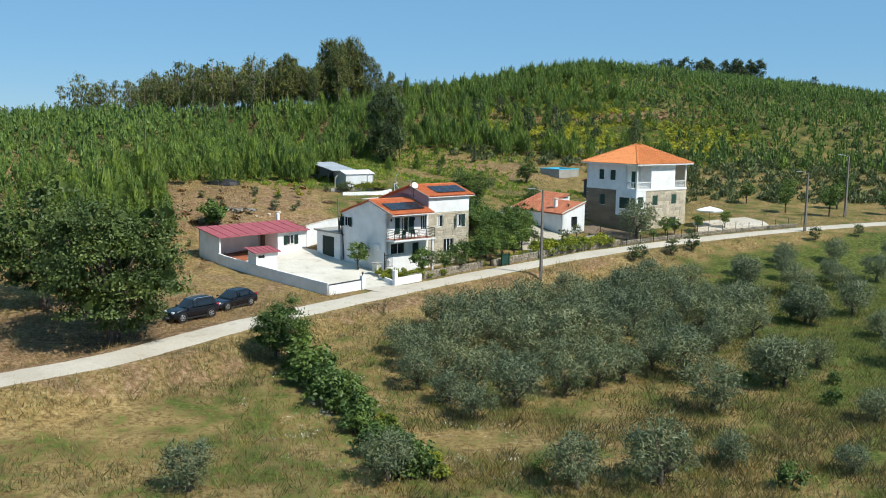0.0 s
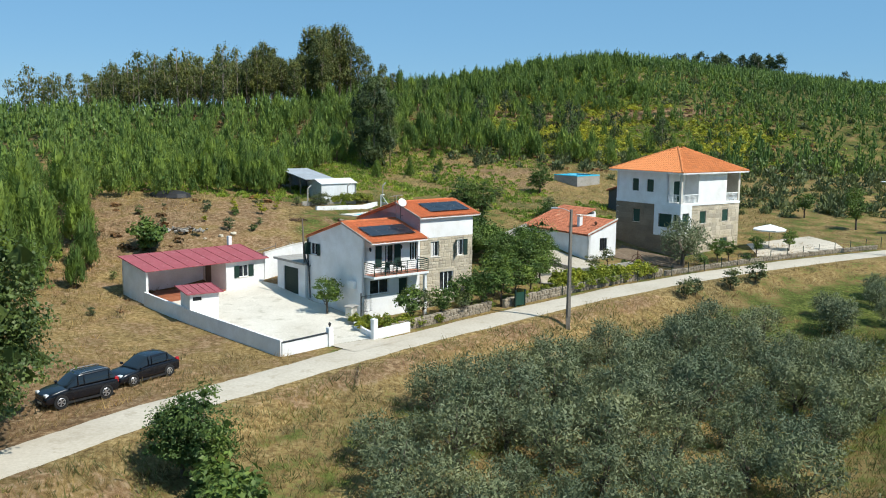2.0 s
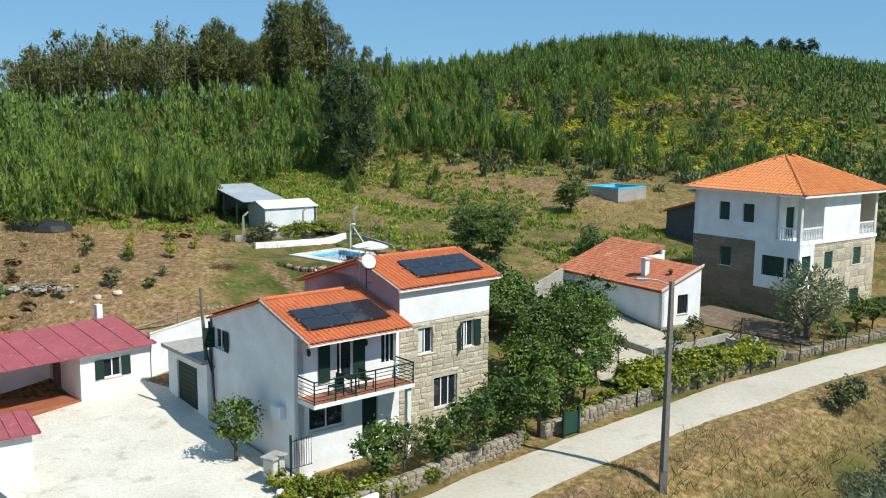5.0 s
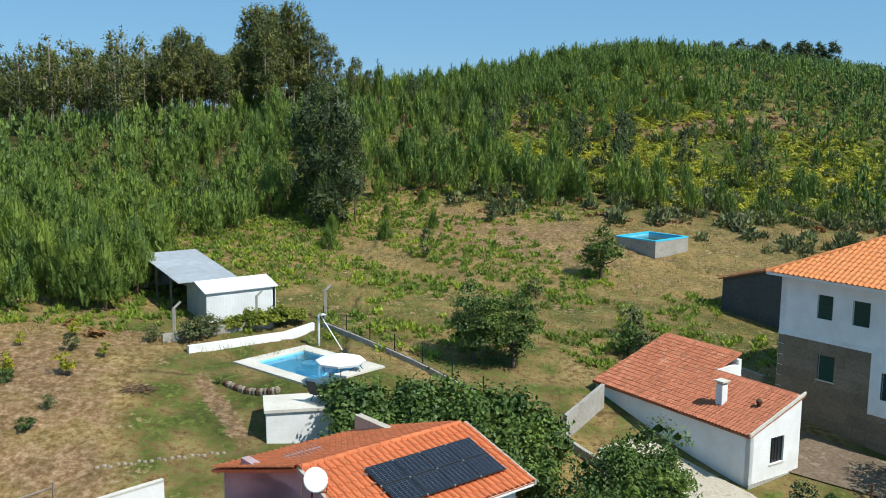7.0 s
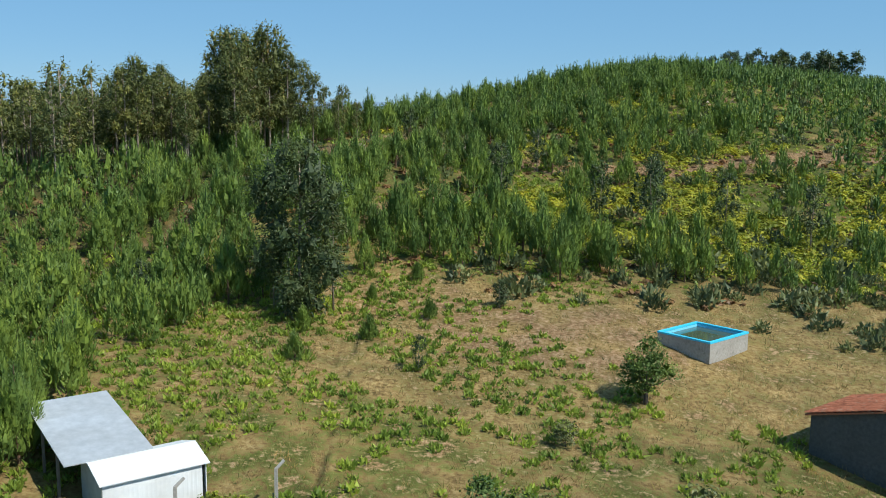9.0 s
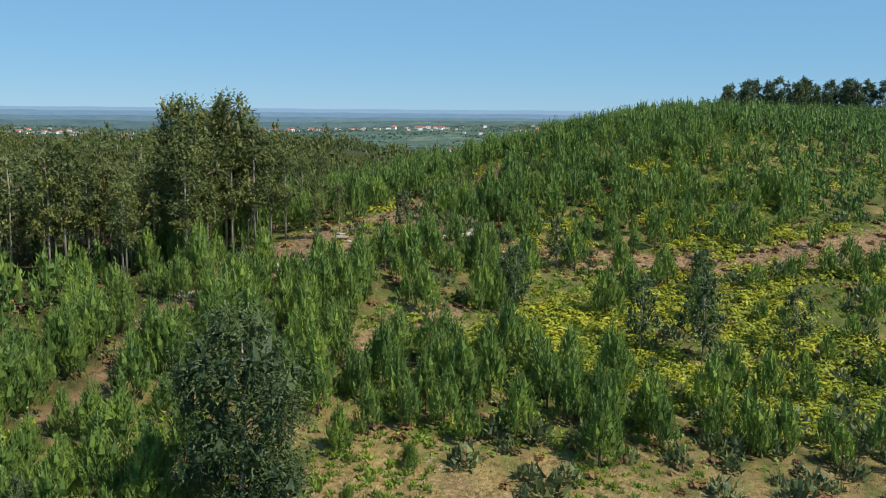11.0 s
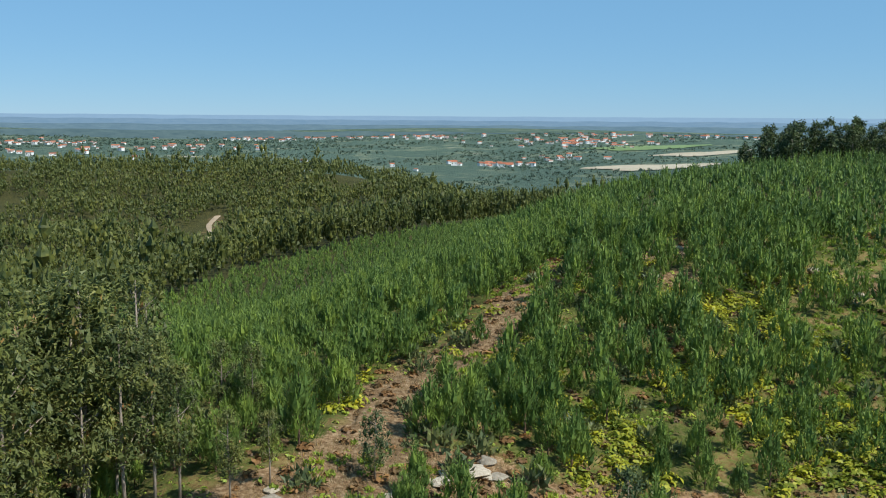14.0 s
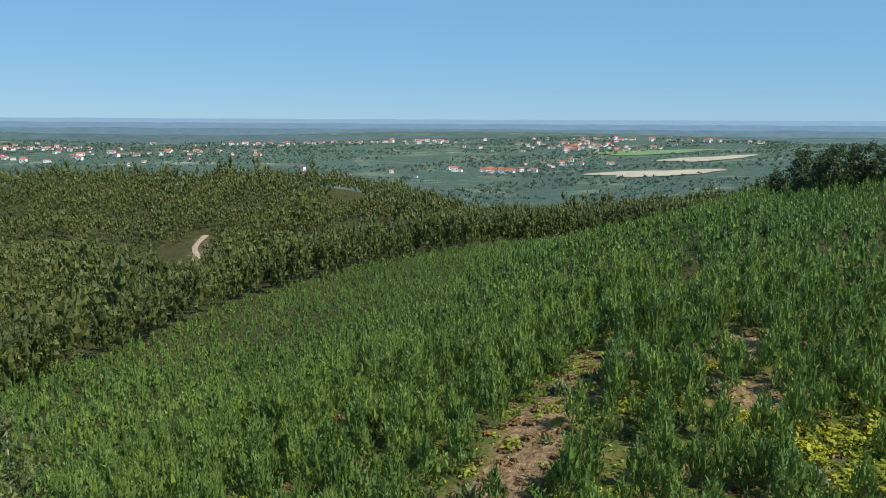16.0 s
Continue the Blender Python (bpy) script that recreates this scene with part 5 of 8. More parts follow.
# ---- yard walls ----
def wall_run(name, pts, high, thick, material, label, follow=True, cap=None, low=0.5):
    """A straight-sided wall along plan points; its top follows the ground."""
    t = thing(name, Matrix.Identity(4), label, "wall", kind="structure")
    body, top = Shape(), Shape()
    for (ax, ay), (bx, by) in zip(pts, pts[1:]):
        n = max(1, int(math.hypot(bx - ax, by - ay) / 1.5))
        dx, dy = bx - ax, by - ay
        ln = math.hypot(dx, dy)
        nx, ny = -dy / ln * thick / 2, dx / ln * thick / 2
        for k in range(n):
            px, py, qx, qy = ax + dx * k / n, ay + dy * k / n, ax + dx * (k + 1) / n, ay + dy * (k + 1) / n
            zp, zq = ground_z(px, py), ground_z(qx, qy)
            for s, lo, hi, g in ((body, -low, high, 1.0), (top, high + 0.002, high + 0.06, 1.25)):
                i = len(s.v)
                s.v += [(px + nx * g, py + ny * g, zp + lo), (px - nx * g, py - ny * g, zp + lo), (qx - nx * g, qy - ny * g, zq + lo), (qx + nx * g, qy + ny * g, zq + lo),
                        (px + nx * g, py + ny * g, zp + hi), (px - nx * g, py - ny * g, zp + hi), (qx - nx * g, qy - ny * g, zq + hi), (qx + nx * g, qy + ny * g, zq + hi)]
                s.f += [tuple(i + j for j in q) for q in ((4, 5, 6, 7), (0, 1, 5, 4), (2, 3, 7, 6), (1, 2, 6, 5), (3, 0, 4, 7))]
    part("wall_body", body, material, t)
    if cap:
        part("coping", top, cap, t)
    return t


wall_run("yard_wall", [(-10.5, 85.6), (-14.5, 89.2), (-18.8, 93.1), (-23.8, 98.2)], 1.15, 0.2, LIMEWASH, "long low white rendered yard wall")
wall_run("front_wall_low", [(-10.5, 85.6), (-7.75, 88.35)], 0.95, 0.2, LIMEWASH, "low white front wall with a dark rail", cap=DARK_METAL)
wall_run("entry_wall", [(-4.35, 90.35), (-2.0, 92.5)], 0.75, 0.2, LIMEWASH, "low white wall beside the entrance")
wall_run("planter_wall", [(-4.6, 90.5), (-6.2, 93.2), (-5.0, 95.0)], 0.45, 0.18, LIMEWASH, "low curved white planter wall")
wall_run("back_yard_wall", [(-15.7, 106.9), (-13.5, 108.8), (-10.5, 110.6)], 2.4, 0.2, LIMEWASH, "tall white wall behind the yard", cap=PALE_STONE)
for k, (px, py, h) in enumerate(((-7.55, 88.5, 1.35), (-4.5, 90.2, 1.55))):
    z = ground_z(px, py)
    g = thing("gate_post", Matrix.Translation((px, py, z)) @ pose(0, 0, 0, 0, 0, 42), "square white gate post with a small lantern", "gate post", "entrance gate posts")
    part("shaft", Shape().box(-0.2, 0.2, -0.2, 0.2, -0.4, h, 0.02), LIMEWASH, g)
    if k == 0:
        part("lantern", Shape().lathe([(0.03, h), (0.04, h + 0.12), (0.09, h + 0.16), (0.1, h + 0.3), (0.02, h + 0.38)], 0, 0, 8), DARK_METAL, g, "dark little lantern")
sheet("yard", [(-7.4, 88.6), (-10.3, 85.9), (-18.6, 93.4), (-23.4, 98.4), (-16.2, 106.5), (-14.0, 105.4), (-11.5, 102.0), (-5.8, 95.4), (-6.0, 93.0), (-4.6, 90.4)], GRAVEL, "pale gravel yard with tyre marks", "yard", 0.07)
sheet("apron", [(-7.6, 88.5), (-4.4, 90.4), (-2.4, 89.7), (-5.6, 86.6)], CONCRETE_ROAD, "concrete apron at the entrance", "driveway", 0.07)
sheet("garden_path", [(8.2, 108.0), (12.5, 105.8), (17.5, 110.6), (15.2, 116.0), (11.2, 121.0), (8.6, 119.5)], SANDY_GROUND, "pale sandy garden ground by the annex", "garden", 0.07)
sheet("terrace", [(33.0, 118.5), (43.5, 121.8), (41.8, 127.5), (33.6, 124.0)], CONCRETE_ROAD, "pale terrace beside the villa", "terrace", 0.07)
sheet("villa_path", [(17.6, 118.2), (24.2, 113.9), (24.9, 117.4), (19.8, 122.6)], SHADED_SOIL, "dark bare garden soil along the villa, its shade painted in", "path", 0.07)

# ---- the metal shed, pool and garden above the house ----
SHED = Matrix.Translation((-13.45, 129.76, 0)) @ pose(0, 0, 0, 0, 0, 36)


def corrugated(w, z0, z1, pitch=0.2):
    s, n = Shape(), int(w / pitch)
    for k in range(n):
        x = k * pitch
        for a, b, ya, yb in ((0, 0.4, 0, 0), (0.4, 0.6, 0, -0.004), (0.6, 0.8, -0.004, -0.004), (0.8, 1.0, -0.004, 0)):
            s.face((x + a * pitch, ya, z0), (x + b * pitch, yb, z0), (x + b * pitch, yb, z1), (x + a * pitch, ya, z1))
    return s


def build_shed():
    t = thing("shed", SHED, "white sheet-metal garden shed with a grey lean-to roof", "shed")
    L, D, z0, ze = 4.6, 3.1, 7.9, 9.75
    part("front_wall", corrugated(L, z0, ze), WHITE_SHEET, t)
    part("end_wall", Shape().prism([(0, 0), (0.04, 0), (0.04, D / 2), (0, D / 2)], z0, lambda x, y: ze + 0.45 * y / (D / 2)).prism([(0, D / 2), (0.04, D / 2), (0.04, D), (0, D)], z0, lambda x, y: ze + 0.45 * (D - y) / (D / 2)), STEEL_SHEET, t)
    part("end_wall", Shape().prism([(L - 0.04, 0), (L, 0), (L, D / 2), (L - 0.04, D / 2)], z0, lambda x, y: ze + 0.45 * y / (D / 2)).prism([(L - 0.04, D / 2), (L, D / 2), (L, D), (L - 0.04, D)], z0, lambda x, y: ze + 0.45 * (D - y) / (D / 2)), WHITE_SHEET, t)
    part("back_wall", Shape().box(0.04, L - 0.04, D - 0.04, D, z0, ze), STEEL_SHEET, t)
    part("roof", Shape().prism([(-0.12, -0.15), (L + 0.12, -0.15), (L + 0.12, D / 2), (-0.12, D / 2)], lambda x, y: ze + 0.29 * y, lambda x, y: ze + 0.05 + 0.29 * y)
         .prism([(-0.12, D / 2), (L + 0.12, D / 2), (L + 0.12, D + 0.1), (-0.12, D + 0.1)], lambda x, y: ze + 0.29 * (D - y), lambda x, y: ze + 0.05 + 0.29 * (D - y)), WHITE_SHEET, t)
    part("lean_to_roof", Shape().prism([(-1.0, D - 1.2), (2.9, D - 1.2), (2.9, 8.9), (-1.0, 8.9)], lambda x, y: 10.28 + (y - D) * 0.13, lambda x, y: 10.33 + (y - D) * 0.13), STEEL_SHEET, t, "plain grey sheet roof")
    for x, y in ((-0.9, 3.4), (-0.9, 6.0), (-0.9, 8.7), (2.8, 8.7)):
        part("post", Shape().box(x - 0.06, x + 0.06, y - 0.06, y + 0.06, 7.8, 10.2 + (y - D) * 0.13), WOOD_GREY, t)
    part("lean_to_wall", Shape().box(2.75, 2.85, D + 0.1, 8.8, 7.8, 10.3).box(-0.9, 2.75, 8.75, 8.85, 7.8, 10.8), STEEL_SHEET, t)


build_shed()

POOL = Matrix.Translation((*POOL_SPOT, 0)) @ pose(0, 0, 0, 0, 0, POOL_TURN)     # x along the pool, y across it


def build_pool():
    t = thing("swimming_pool", POOL, "small blue swimming pool with pale stone coping and steps", "pool")
    zt, L, W, c = POOL_Z, 6.3, 4.7, 0.62
    coping = part("coping", Shape().box(-0.25, L + 0.25, -0.25, c, zt - 0.4, zt + 0.07), PALE_STONE, t, "pale stone coping")
    for a in ((-0.25, L + 0.25, W - c, W + 0.25), (-0.25, c, c, W - c), (L - c, L + 0.25, c, W - c)):
        part("coping", Shape().box(*a, zt - 0.4, zt + 0.07), PALE_STONE, t)
    i, o = c + 0.004, 0.05
    part("basin", Shape().box(i, i + o, c, W - c, zt - 1.4, zt).box(L - i - o, L - i, c, W - c, zt - 1.4, zt).box(i, L - i, c, c + o, zt - 1.4, zt).box(i, L - i, W - c - o, W - c, zt - 1.4, zt).box(i, L - i, c, W - c, zt - 1.5, zt - 1.4), POOL_LINER, t, "blue pool lining")
    part("steps", Shape().lathe([(1.2, zt - 1.4), (1.2, zt - 0.9), (0.85, zt - 0.895), (0.85, zt - 0.6), (0.5, zt - 0.595), (0.5, zt - 0.32)], 1.9, W - c - 0.6, 18), POOL_LINER, t, "rounded pool steps")
    part("water", Shape().box(c + 0.06, L - c - 0.06, c + 0.06, W - c - 0.06, zt - 0.14, zt - 0.12), WATER, t, "clear still water")
    d = thing("pool_deck", Matrix.Translation((-7.6, 117.4, 5.1)) @ pose(0, 0, 0, 0, 0, 12), "white walled deck at the pool's end", "deck")
    part("wall", Shape().box(0, 3.4, 0, 2.2, -0.8, 1.35), LIMEWASH, d)
    part("slab", Shape().box(-0.1, 3.5, -0.1, 2.35, 1.352, 1.5), PALE_STONE, d)
    ch = thing("lounge_chair", Matrix.Translation((-5.3, 119.0, 6.6)) @ pose(0, 0, 0, 0, 0, 150), "dark folding lounge chair on the deck", "chair")
    part("seat", Shape().box(-0.3, 0.3, -0.35, 0.35, 0.36, 0.4), BLACK_PLASTIC, ch)
    part("backrest", Shape().box(-0.3, 0.3, 0, 0.04, 0, 0.8).moved(Matrix.Translation((0, 0.33, 0.4)) @ pose(0, 0, 0, -25)), BLACK_PLASTIC, ch)
    for x in (-0.28, 0.28):
        part("leg", Shape().tube([(x, -0.3, 0.0), (x, 0.3, 0.55)], 0.02), DARK_METAL, ch)
        part("leg", Shape().tube([(x, 0.3, 0.0), (x, -0.35, 0.5)], 0.02), DARK_METAL, ch)
    copy_thing(ch, POOL @ Matrix.Translation((L - 0.3, W - 1.4, zt + 0.07)) @ pose(0, 0, 0, 0, 0, 120))
    sh = thing("pool_shower", Matrix.Translation((-6.6, 129.2, 6.9)), "white outdoor shower post with a leaning pole", "shower")
    part("post", Shape().tube([(0, 0, -0.4), (0, 0, 1.7)], 0.07, 8), WHITE_PAINT, sh)
    part("head", Shape().tube([(0, 0, 1.7), (0.3, -0.2, 1.8)], 0.05).lathe([(0.12, 1.7), (0.16, 1.75), (0.05, 1.82)], 0.3, -0.2, 10), WHITE_PAINT, sh)
    part("pole", Shape().tube([(0.1, 0, 1.7), (1.5, -1.1, -0.15)], 0.035), WHITE_PAINT, sh)


def water_material():
    n = Nodes("pool_water")
    n.bump(n.noise(3.0, 3), 0.15, 0.02)
    m = n.finish((0.9, 0.98, 1.0), 0.03, 0, 0.5)
    n.bsdf.inputs["Transmission Weight"].default_value, n.bsdf.inputs["IOR"].default_value = 1.0, 1.33
    return m


WATER = water_material()
build_pool()
wall_run("pool_wall", [(-13.5, 125.7), (-10.3, 128.5), (-7.2, 131.2)], 0.42, 0.25, LIMEWASH, "low white wall above the pool")
wall_run("terrace_wall", [(-15.2, 126.6), (-13.6, 128.0), (-9.6, 130.6)], 0.5, 0.2, CEMENT, "low cement retaining wall")
wall_run("boundary_wall", [(-6.6, 131.5), (-2.0, 127.6), (3.0, 123.4), (6.9, 120.2)], 0.3, 0.18, CEMENT, "low grey boundary wall under the fence")
wall_run("annex_wall", [(7.0, 120.2), (9.5, 123.6)], 1.3, 0.2, CEMENT, "grey block wall beside the annex")
wall_run("garden_wall", [(6.9, 119.8), (9.8, 116.0), (13.6, 111.6), (19.2, 115.0)], 0.45, 0.2, CEMENT, "low grey garden wall")
wall_run("rubble_wall", [(16.3, 129.5), (19.4, 127.0)], 1.0, 0.4, WALL_STONE, "short rubble wall behind the annex")


def build_tank():
    z = 8.55
    t = thing("water_tank", Matrix.Translation((19.5, 155.3, z)) @ pose(0, 0, 0, 0, 0, 41), "raised cement tank with a bright blue lining", "water tank")
    W, D, h = 4.9, 4.4, 0.93
    part("wall", Shape().box(0, W, 0, 0.2, -0.5, h).box(0, W, D - 0.2, D, -0.5, h).box(0, 0.2, 0.2, D - 0.2, -0.5, h).box(W - 0.2, W, 0.2, D - 0.2, -0.5, h), CEMENT, t, "rough cement walls")
    part("lining", Shape().box(0.2, W - 0.2, 0.2, 0.24, 0.2, h - 0.02).box(0.2, W - 0.2, D - 0.24, D - 0.2, 0.2, h - 0.02).box(0.2, 0.24, 0.24, D - 0.24, 0.2, h - 0.02).box(W - 0.24, W - 0.2, 0.24, D - 0.24, 0.2, h - 0.02), POOL_LINER, t, "bright blue lining")
    part("rim", Shape().box(-0.02, W + 0.02, -0.02, 0.22, h + 0.002, h + 0.13).box(-0.02, W + 0.02, D - 0.22, D + 0.02, h + 0.002, h + 0.13).box(-0.02, 0.22, 0.22, D - 0.22, h + 0.002, h + 0.13).box(W - 0.22, W + 0.02, 0.22, D - 0.22, h + 0.002, h + 0.13), CYAN_PAINT, t, "bright blue painted rim")
    part("water", Shape().box(0.24, W - 0.24, 0.24, D - 0.24, 0.0, 0.75), plain("still_green_water", (0.06, 0.085, 0.055), 0.08, 0, 0.6), t, "still greenish water")


build_tank()


# ---- plants ----
def unit(v):
    return v / np.maximum(np.linalg.norm(v, axis=-1, keepdims=True), 1e-9)


def leaf_cards(rng, centre, facing, length, width):
    """Lozenge leaves, one island each: 4 vertices a leaf."""
    n = len(centre)
    facing = unit(facing)
    t = unit(np.cross(facing, rng.normal(size=(n, 3))))
    b = np.cross(facing, t)
    l = (length * rng.uniform(0.7, 1.3, n))[:, None] / 2
    w = (width * rng.uniform(0.7, 1.3, n))[:, None] / 2
    bow = facing * (l * 0.3)
    return np.stack([centre - t * l - bow, centre + b * w, centre + t * l - bow, centre - b * w], 1)


def needle_cards(rng, base, way, length, width, facing=None):
    """Slim spikes: 3 vertices each; facing turns their flat sides."""
    n = len(base)
    way = unit(way)
    side = unit(np.cross(way, rng.normal(size=(n, 3)) if facing is None else facing + rng.normal(size=(n, 3)) * 0.3)) * (width * rng.uniform(0.7, 1.3, n))[:, None] / 2
    tip = base + way * (length * rng.uniform(0.75, 1.25, n))[:, None]
    return np.stack([base - side, base + side, tip], 1)


def cards_mesh(name, cards, material):
    n, k = cards.shape[:2]
    return array_mesh(name, cards.reshape(-1, 3), np.arange(n * k).reshape(n, k), material)


def ball(rng, n):
    return unit(rng.normal(size=(n, 3)))


def heart_quads(rng, foot, tip, fat):
    """Dense hearts of foliage as four kite-shaped sides each, for crowns of four-cornered leaves."""
    n = len(foot)
    a = unit(np.cross(tip - foot, rng.normal(size=(n, 3))))
    b = np.cross(unit(tip - foot), a)
    mid = (foot + tip) / 2
    ring = [mid + (a * math.cos(q) + b * math.sin(q)) * (fat * rng.uniform(0.75, 1.2, n))[:, None] for q in (0, 1.571, 3.142, 4.712)]
    return np.concatenate([np.stack([foot, ring[(k + 1) % 4], tip, ring[k]], 1) for k in range(4)])


def clumped_crown(rng, size, lift, clumps, per, leaf, slim=0.5, hollow=0.55, flat=1.0, clump_r=0.42):
    """Leaves in clumps that fill an uneven ellipsoid. Returns leaf cards and the clumps' middles."""
    sx, sy, sz = size
    d = ball(rng, clumps)
    mids = d * (rng.uniform(0.35, 1.0, clumps) ** 0.6)[:, None] * np.array([sx, sy, sz]) * 0.72
    mids += rng.normal(size=mids.shape) * np.array([sx, sy, sz]) * 0.08
    mids[:, 2] += lift
    r = rng.uniform(0.6, 1.25, clumps) * clump_r * (sx + sy + sz) / 3
    at = np.repeat(np.arange(clumps), per)
    o = ball(rng, len(at))
    o[:, 2] = np.abs(o[:, 2]) * 0.55 + o[:, 2] * 0.55
    pos = mids[at] + o * (r[at] * rng.uniform(hollow, 1.05, len(at)))[:, None] * np.array([1, 1, flat])
    facing = o + rng.normal(size=o.shape) * 0.55 + np.array([0, 0, 0.35])
    top = mids + np.array([0, 0, 0.5 * flat]) * r[:, None]
    return np.concatenate([leaf_cards(rng, pos, facing, leaf, leaf * slim), heart_quads(rng, mids - np.array([0, 0, 0.1 * flat]) * r[:, None], top, r * 0.34)]), mids


def limbs(rng, height, girth, mids, most=9, lean=0.0, fork=0.4):
    """A tapered trunk with limbs that reach towards the clumps."""
    s = Shape()
    top = Vector((lean, lean * 0.4, height))
    s.tube([(0, 0, -0.3), (lean * 0.1, 0, height * 0.3), (lean * 0.5, lean * 0.2, height * 0.7), top], [girth * 1.25, girth, girth * 0.8, girth * 0.5], 7)
    for k in rng.permutation(len(mids))[:most]:
        m = Vector(mids[k])
        a = Vector((lean * 0.4, lean * 0.15, height * rng.uniform(fork, 0.95)))
        c = a.lerp(m, 0.5) + Vector((0, 0, -0.08 * (m - a).length))
        s.tube([a, c, m], [girth * 0.5, girth * 0.32, girth * 0.1], 5)
    return s


def broad_tree(name, label, category, seed, size, lift, trunk, girth, clumps, per, leaf, material, bark=None, slim=0.5, group="", flat=1.0, most=9, clump_r=0.42, lean=0.1):
    rng = np.random.RandomState(seed)
    t = thing(name, Matrix.Translation((0, 0, -500)), label, category, group)
    cards, mids = clumped_crown(rng, size, lift, clumps, per, leaf, slim, flat=flat, clump_r=clump_r)
    part("trunk", limbs(rng, trunk, girth, mids, most, lean), bark or BARK, t, soft=True)
    part("crown", cards_mesh("crown", cards, material), material, t)
    return t


def plant(kinds, x, y, scale=1.0, turn=None, sink=0.05, used=set(), seed=[0]):
    """Sets a copy of one of the kinds on the ground; the first use of a kind moves the model itself."""
    seed[0] += 1
    rng = random.Random(seed[0] * 13 + int(x * 10))
    ob = kinds[rng.randrange(len(kinds))]
    m = Matrix.Translation((x, y, ground_z(x, y) - sink)) @ pose(0, 0, 0, 0, 0, rng.uniform(0, 360) if turn is None else turn) @ Matrix.Scale(scale, 4)
    if ob.name in used:
        return copy_thing(ob, m)
    used.add(ob.name)
    ob.matrix_basis = m
    return ob


def hearts(rng, foot, tip, fat, belly=0.4):
    """Dense hearts of foliage: uneven eight-sided spindles from foot to tip; 8 triangles each."""
    n = len(foot)
    axis = unit(tip - foot)
    a = unit(np.cross(axis, rng.normal(size=(n, 3))))
    b = np.cross(axis, a)
    mid = foot + (tip - foot) * (belly + rng.uniform(-0.08, 0.08, n))[:, None]
    ring = [mid + (a * math.cos(q) + b * math.sin(q)) * (fat * rng.uniform(0.75, 1.2, n))[:, None] for q in (0, 1.571, 3.142, 4.712)]
    out = []
    for k in range(4):
        p, q = ring[k], ring[(k + 1) % 4]
        out += [np.stack([p, q, tip], 1), np.stack([q, p, foot], 1)]
    return np.concatenate(out)


def young_pine(rng, ht, lobes, per, length, width, spread=0.2, low=0.08, heart=0.5):
    """A young pine's needles: upswept branch ends like bottle brushes round a taller middle one; outer sides face outwards."""
    base, way, long, face, feet, tips, fats = [], [], [], [], [], [], []
    for k in range(lobes):
        w = k * 2.4 + rng.uniform(-0.4, 0.4)
        side = np.array([math.cos(w), math.sin(w), 0])
        if k == 0:
            foot, top, fat, n = np.array([0, 0, 0.16 * ht]), np.array([rng.normal() * 0.02 * ht, rng.normal() * 0.02 * ht, 0.92 * ht]), 0.085 * ht, per + per // 2
        else:
            q = (k - 0.5) / (lobes - 1)                       # low and wide first, high and close last
            h = (low + (0.56 - low) * q ** 1.1) * ht
            r = spread * ht * (1.0 - 0.72 * q) * rng.uniform(0.75, 1.15)
            foot = side * r * 0.7 + np.array([0, 0, h])
            top = side * r * 1.02 + np.array([0, 0, h + ht * rng.uniform(0.2, 0.32)])
            fat, n = 0.088 * ht * rng.uniform(0.8, 1.2), per
        feet.append(foot), tips.append(top), fats.append(fat)
        q = (np.arange(n) + rng.uniform(0, 1, n)) / n
        a = rng.uniform(0, 6.283, n)
        o = np.stack([np.cos(a), np.sin(a), np.zeros(n)], 1)
        base.append(foot + (top - foot) * q[:, None] + o * (fat * 0.95 * (1.05 - q) ** 0.55)[:, None])
        way.append(o * 0.45 + side * 0.1 + np.array([0, 0, 0.9]) + rng.normal(size=(n, 3)) * 0.2)
        long.append(length * (1.05 - 0.35 * q))
        face.append(o + side * 0.9 * (k > 0) + np.array([0, 0, 0.35]) + rng.normal(size=(n, 3)) * 0.22)
    brush = needle_cards(rng, np.concatenate(base), np.concatenate(way), np.concatenate(long), width, np.concatenate(face))
    return np.concatenate([brush, hearts(rng, np.array(feet), np.array(tips), np.array(fats) * heart)])


def far_crown(rng, lumps, n, size, tall, card=0.4):
    """A far crown: uneven lumps of foliage up a slender egg shape, edged with small leafy spikes."""
    q = (np.arange(lumps) + rng.uniform(0, 1, lumps)) / lumps
    w = np.arange(lumps) * 2.4 + rng.uniform(-0.5, 0.5, lumps)
    r = size * 0.62 * np.sin(np.clip(0.25 + 0.72 * q, 0, 1) * 3.1) * rng.uniform(0.6, 1.1, lumps)
    foot = np.stack([r * np.cos(w) * 0.8, r * np.sin(w) * 0.8, tall * (0.14 + 0.55 * q)], 1)
    tip = foot * np.array([1.15, 1.15, 1]) + np.array([0, 0, 1]) * (tall * rng.uniform(0.2, 0.3, lumps))[:, None]
    fat = size * rng.uniform(0.42, 0.62, lumps)
    at = rng.randint(0, lumps, n)
    o = ball(rng, n)
    pos = foot[at] + (tip - foot)[at] * rng.uniform(0.2, 0.95, n)[:, None] + o * np.array([1, 1, 0.3]) * (fat[at] * 0.8)[:, None]
    edge = needle_cards(rng, pos + o * np.array([1, 1, 0.5]) * (fat[at] * 0.15)[:, None], o * 0.5 + np.array([0, 0, 0.6]) + rng.normal(size=o.shape) * 0.4, np.full(n, size * card), size * card * 0.6, o + np.array([0, 0, 0.25]))
    return np.concatenate([hearts(rng, foot, tip, fat * 0.5, 0.5), edge])


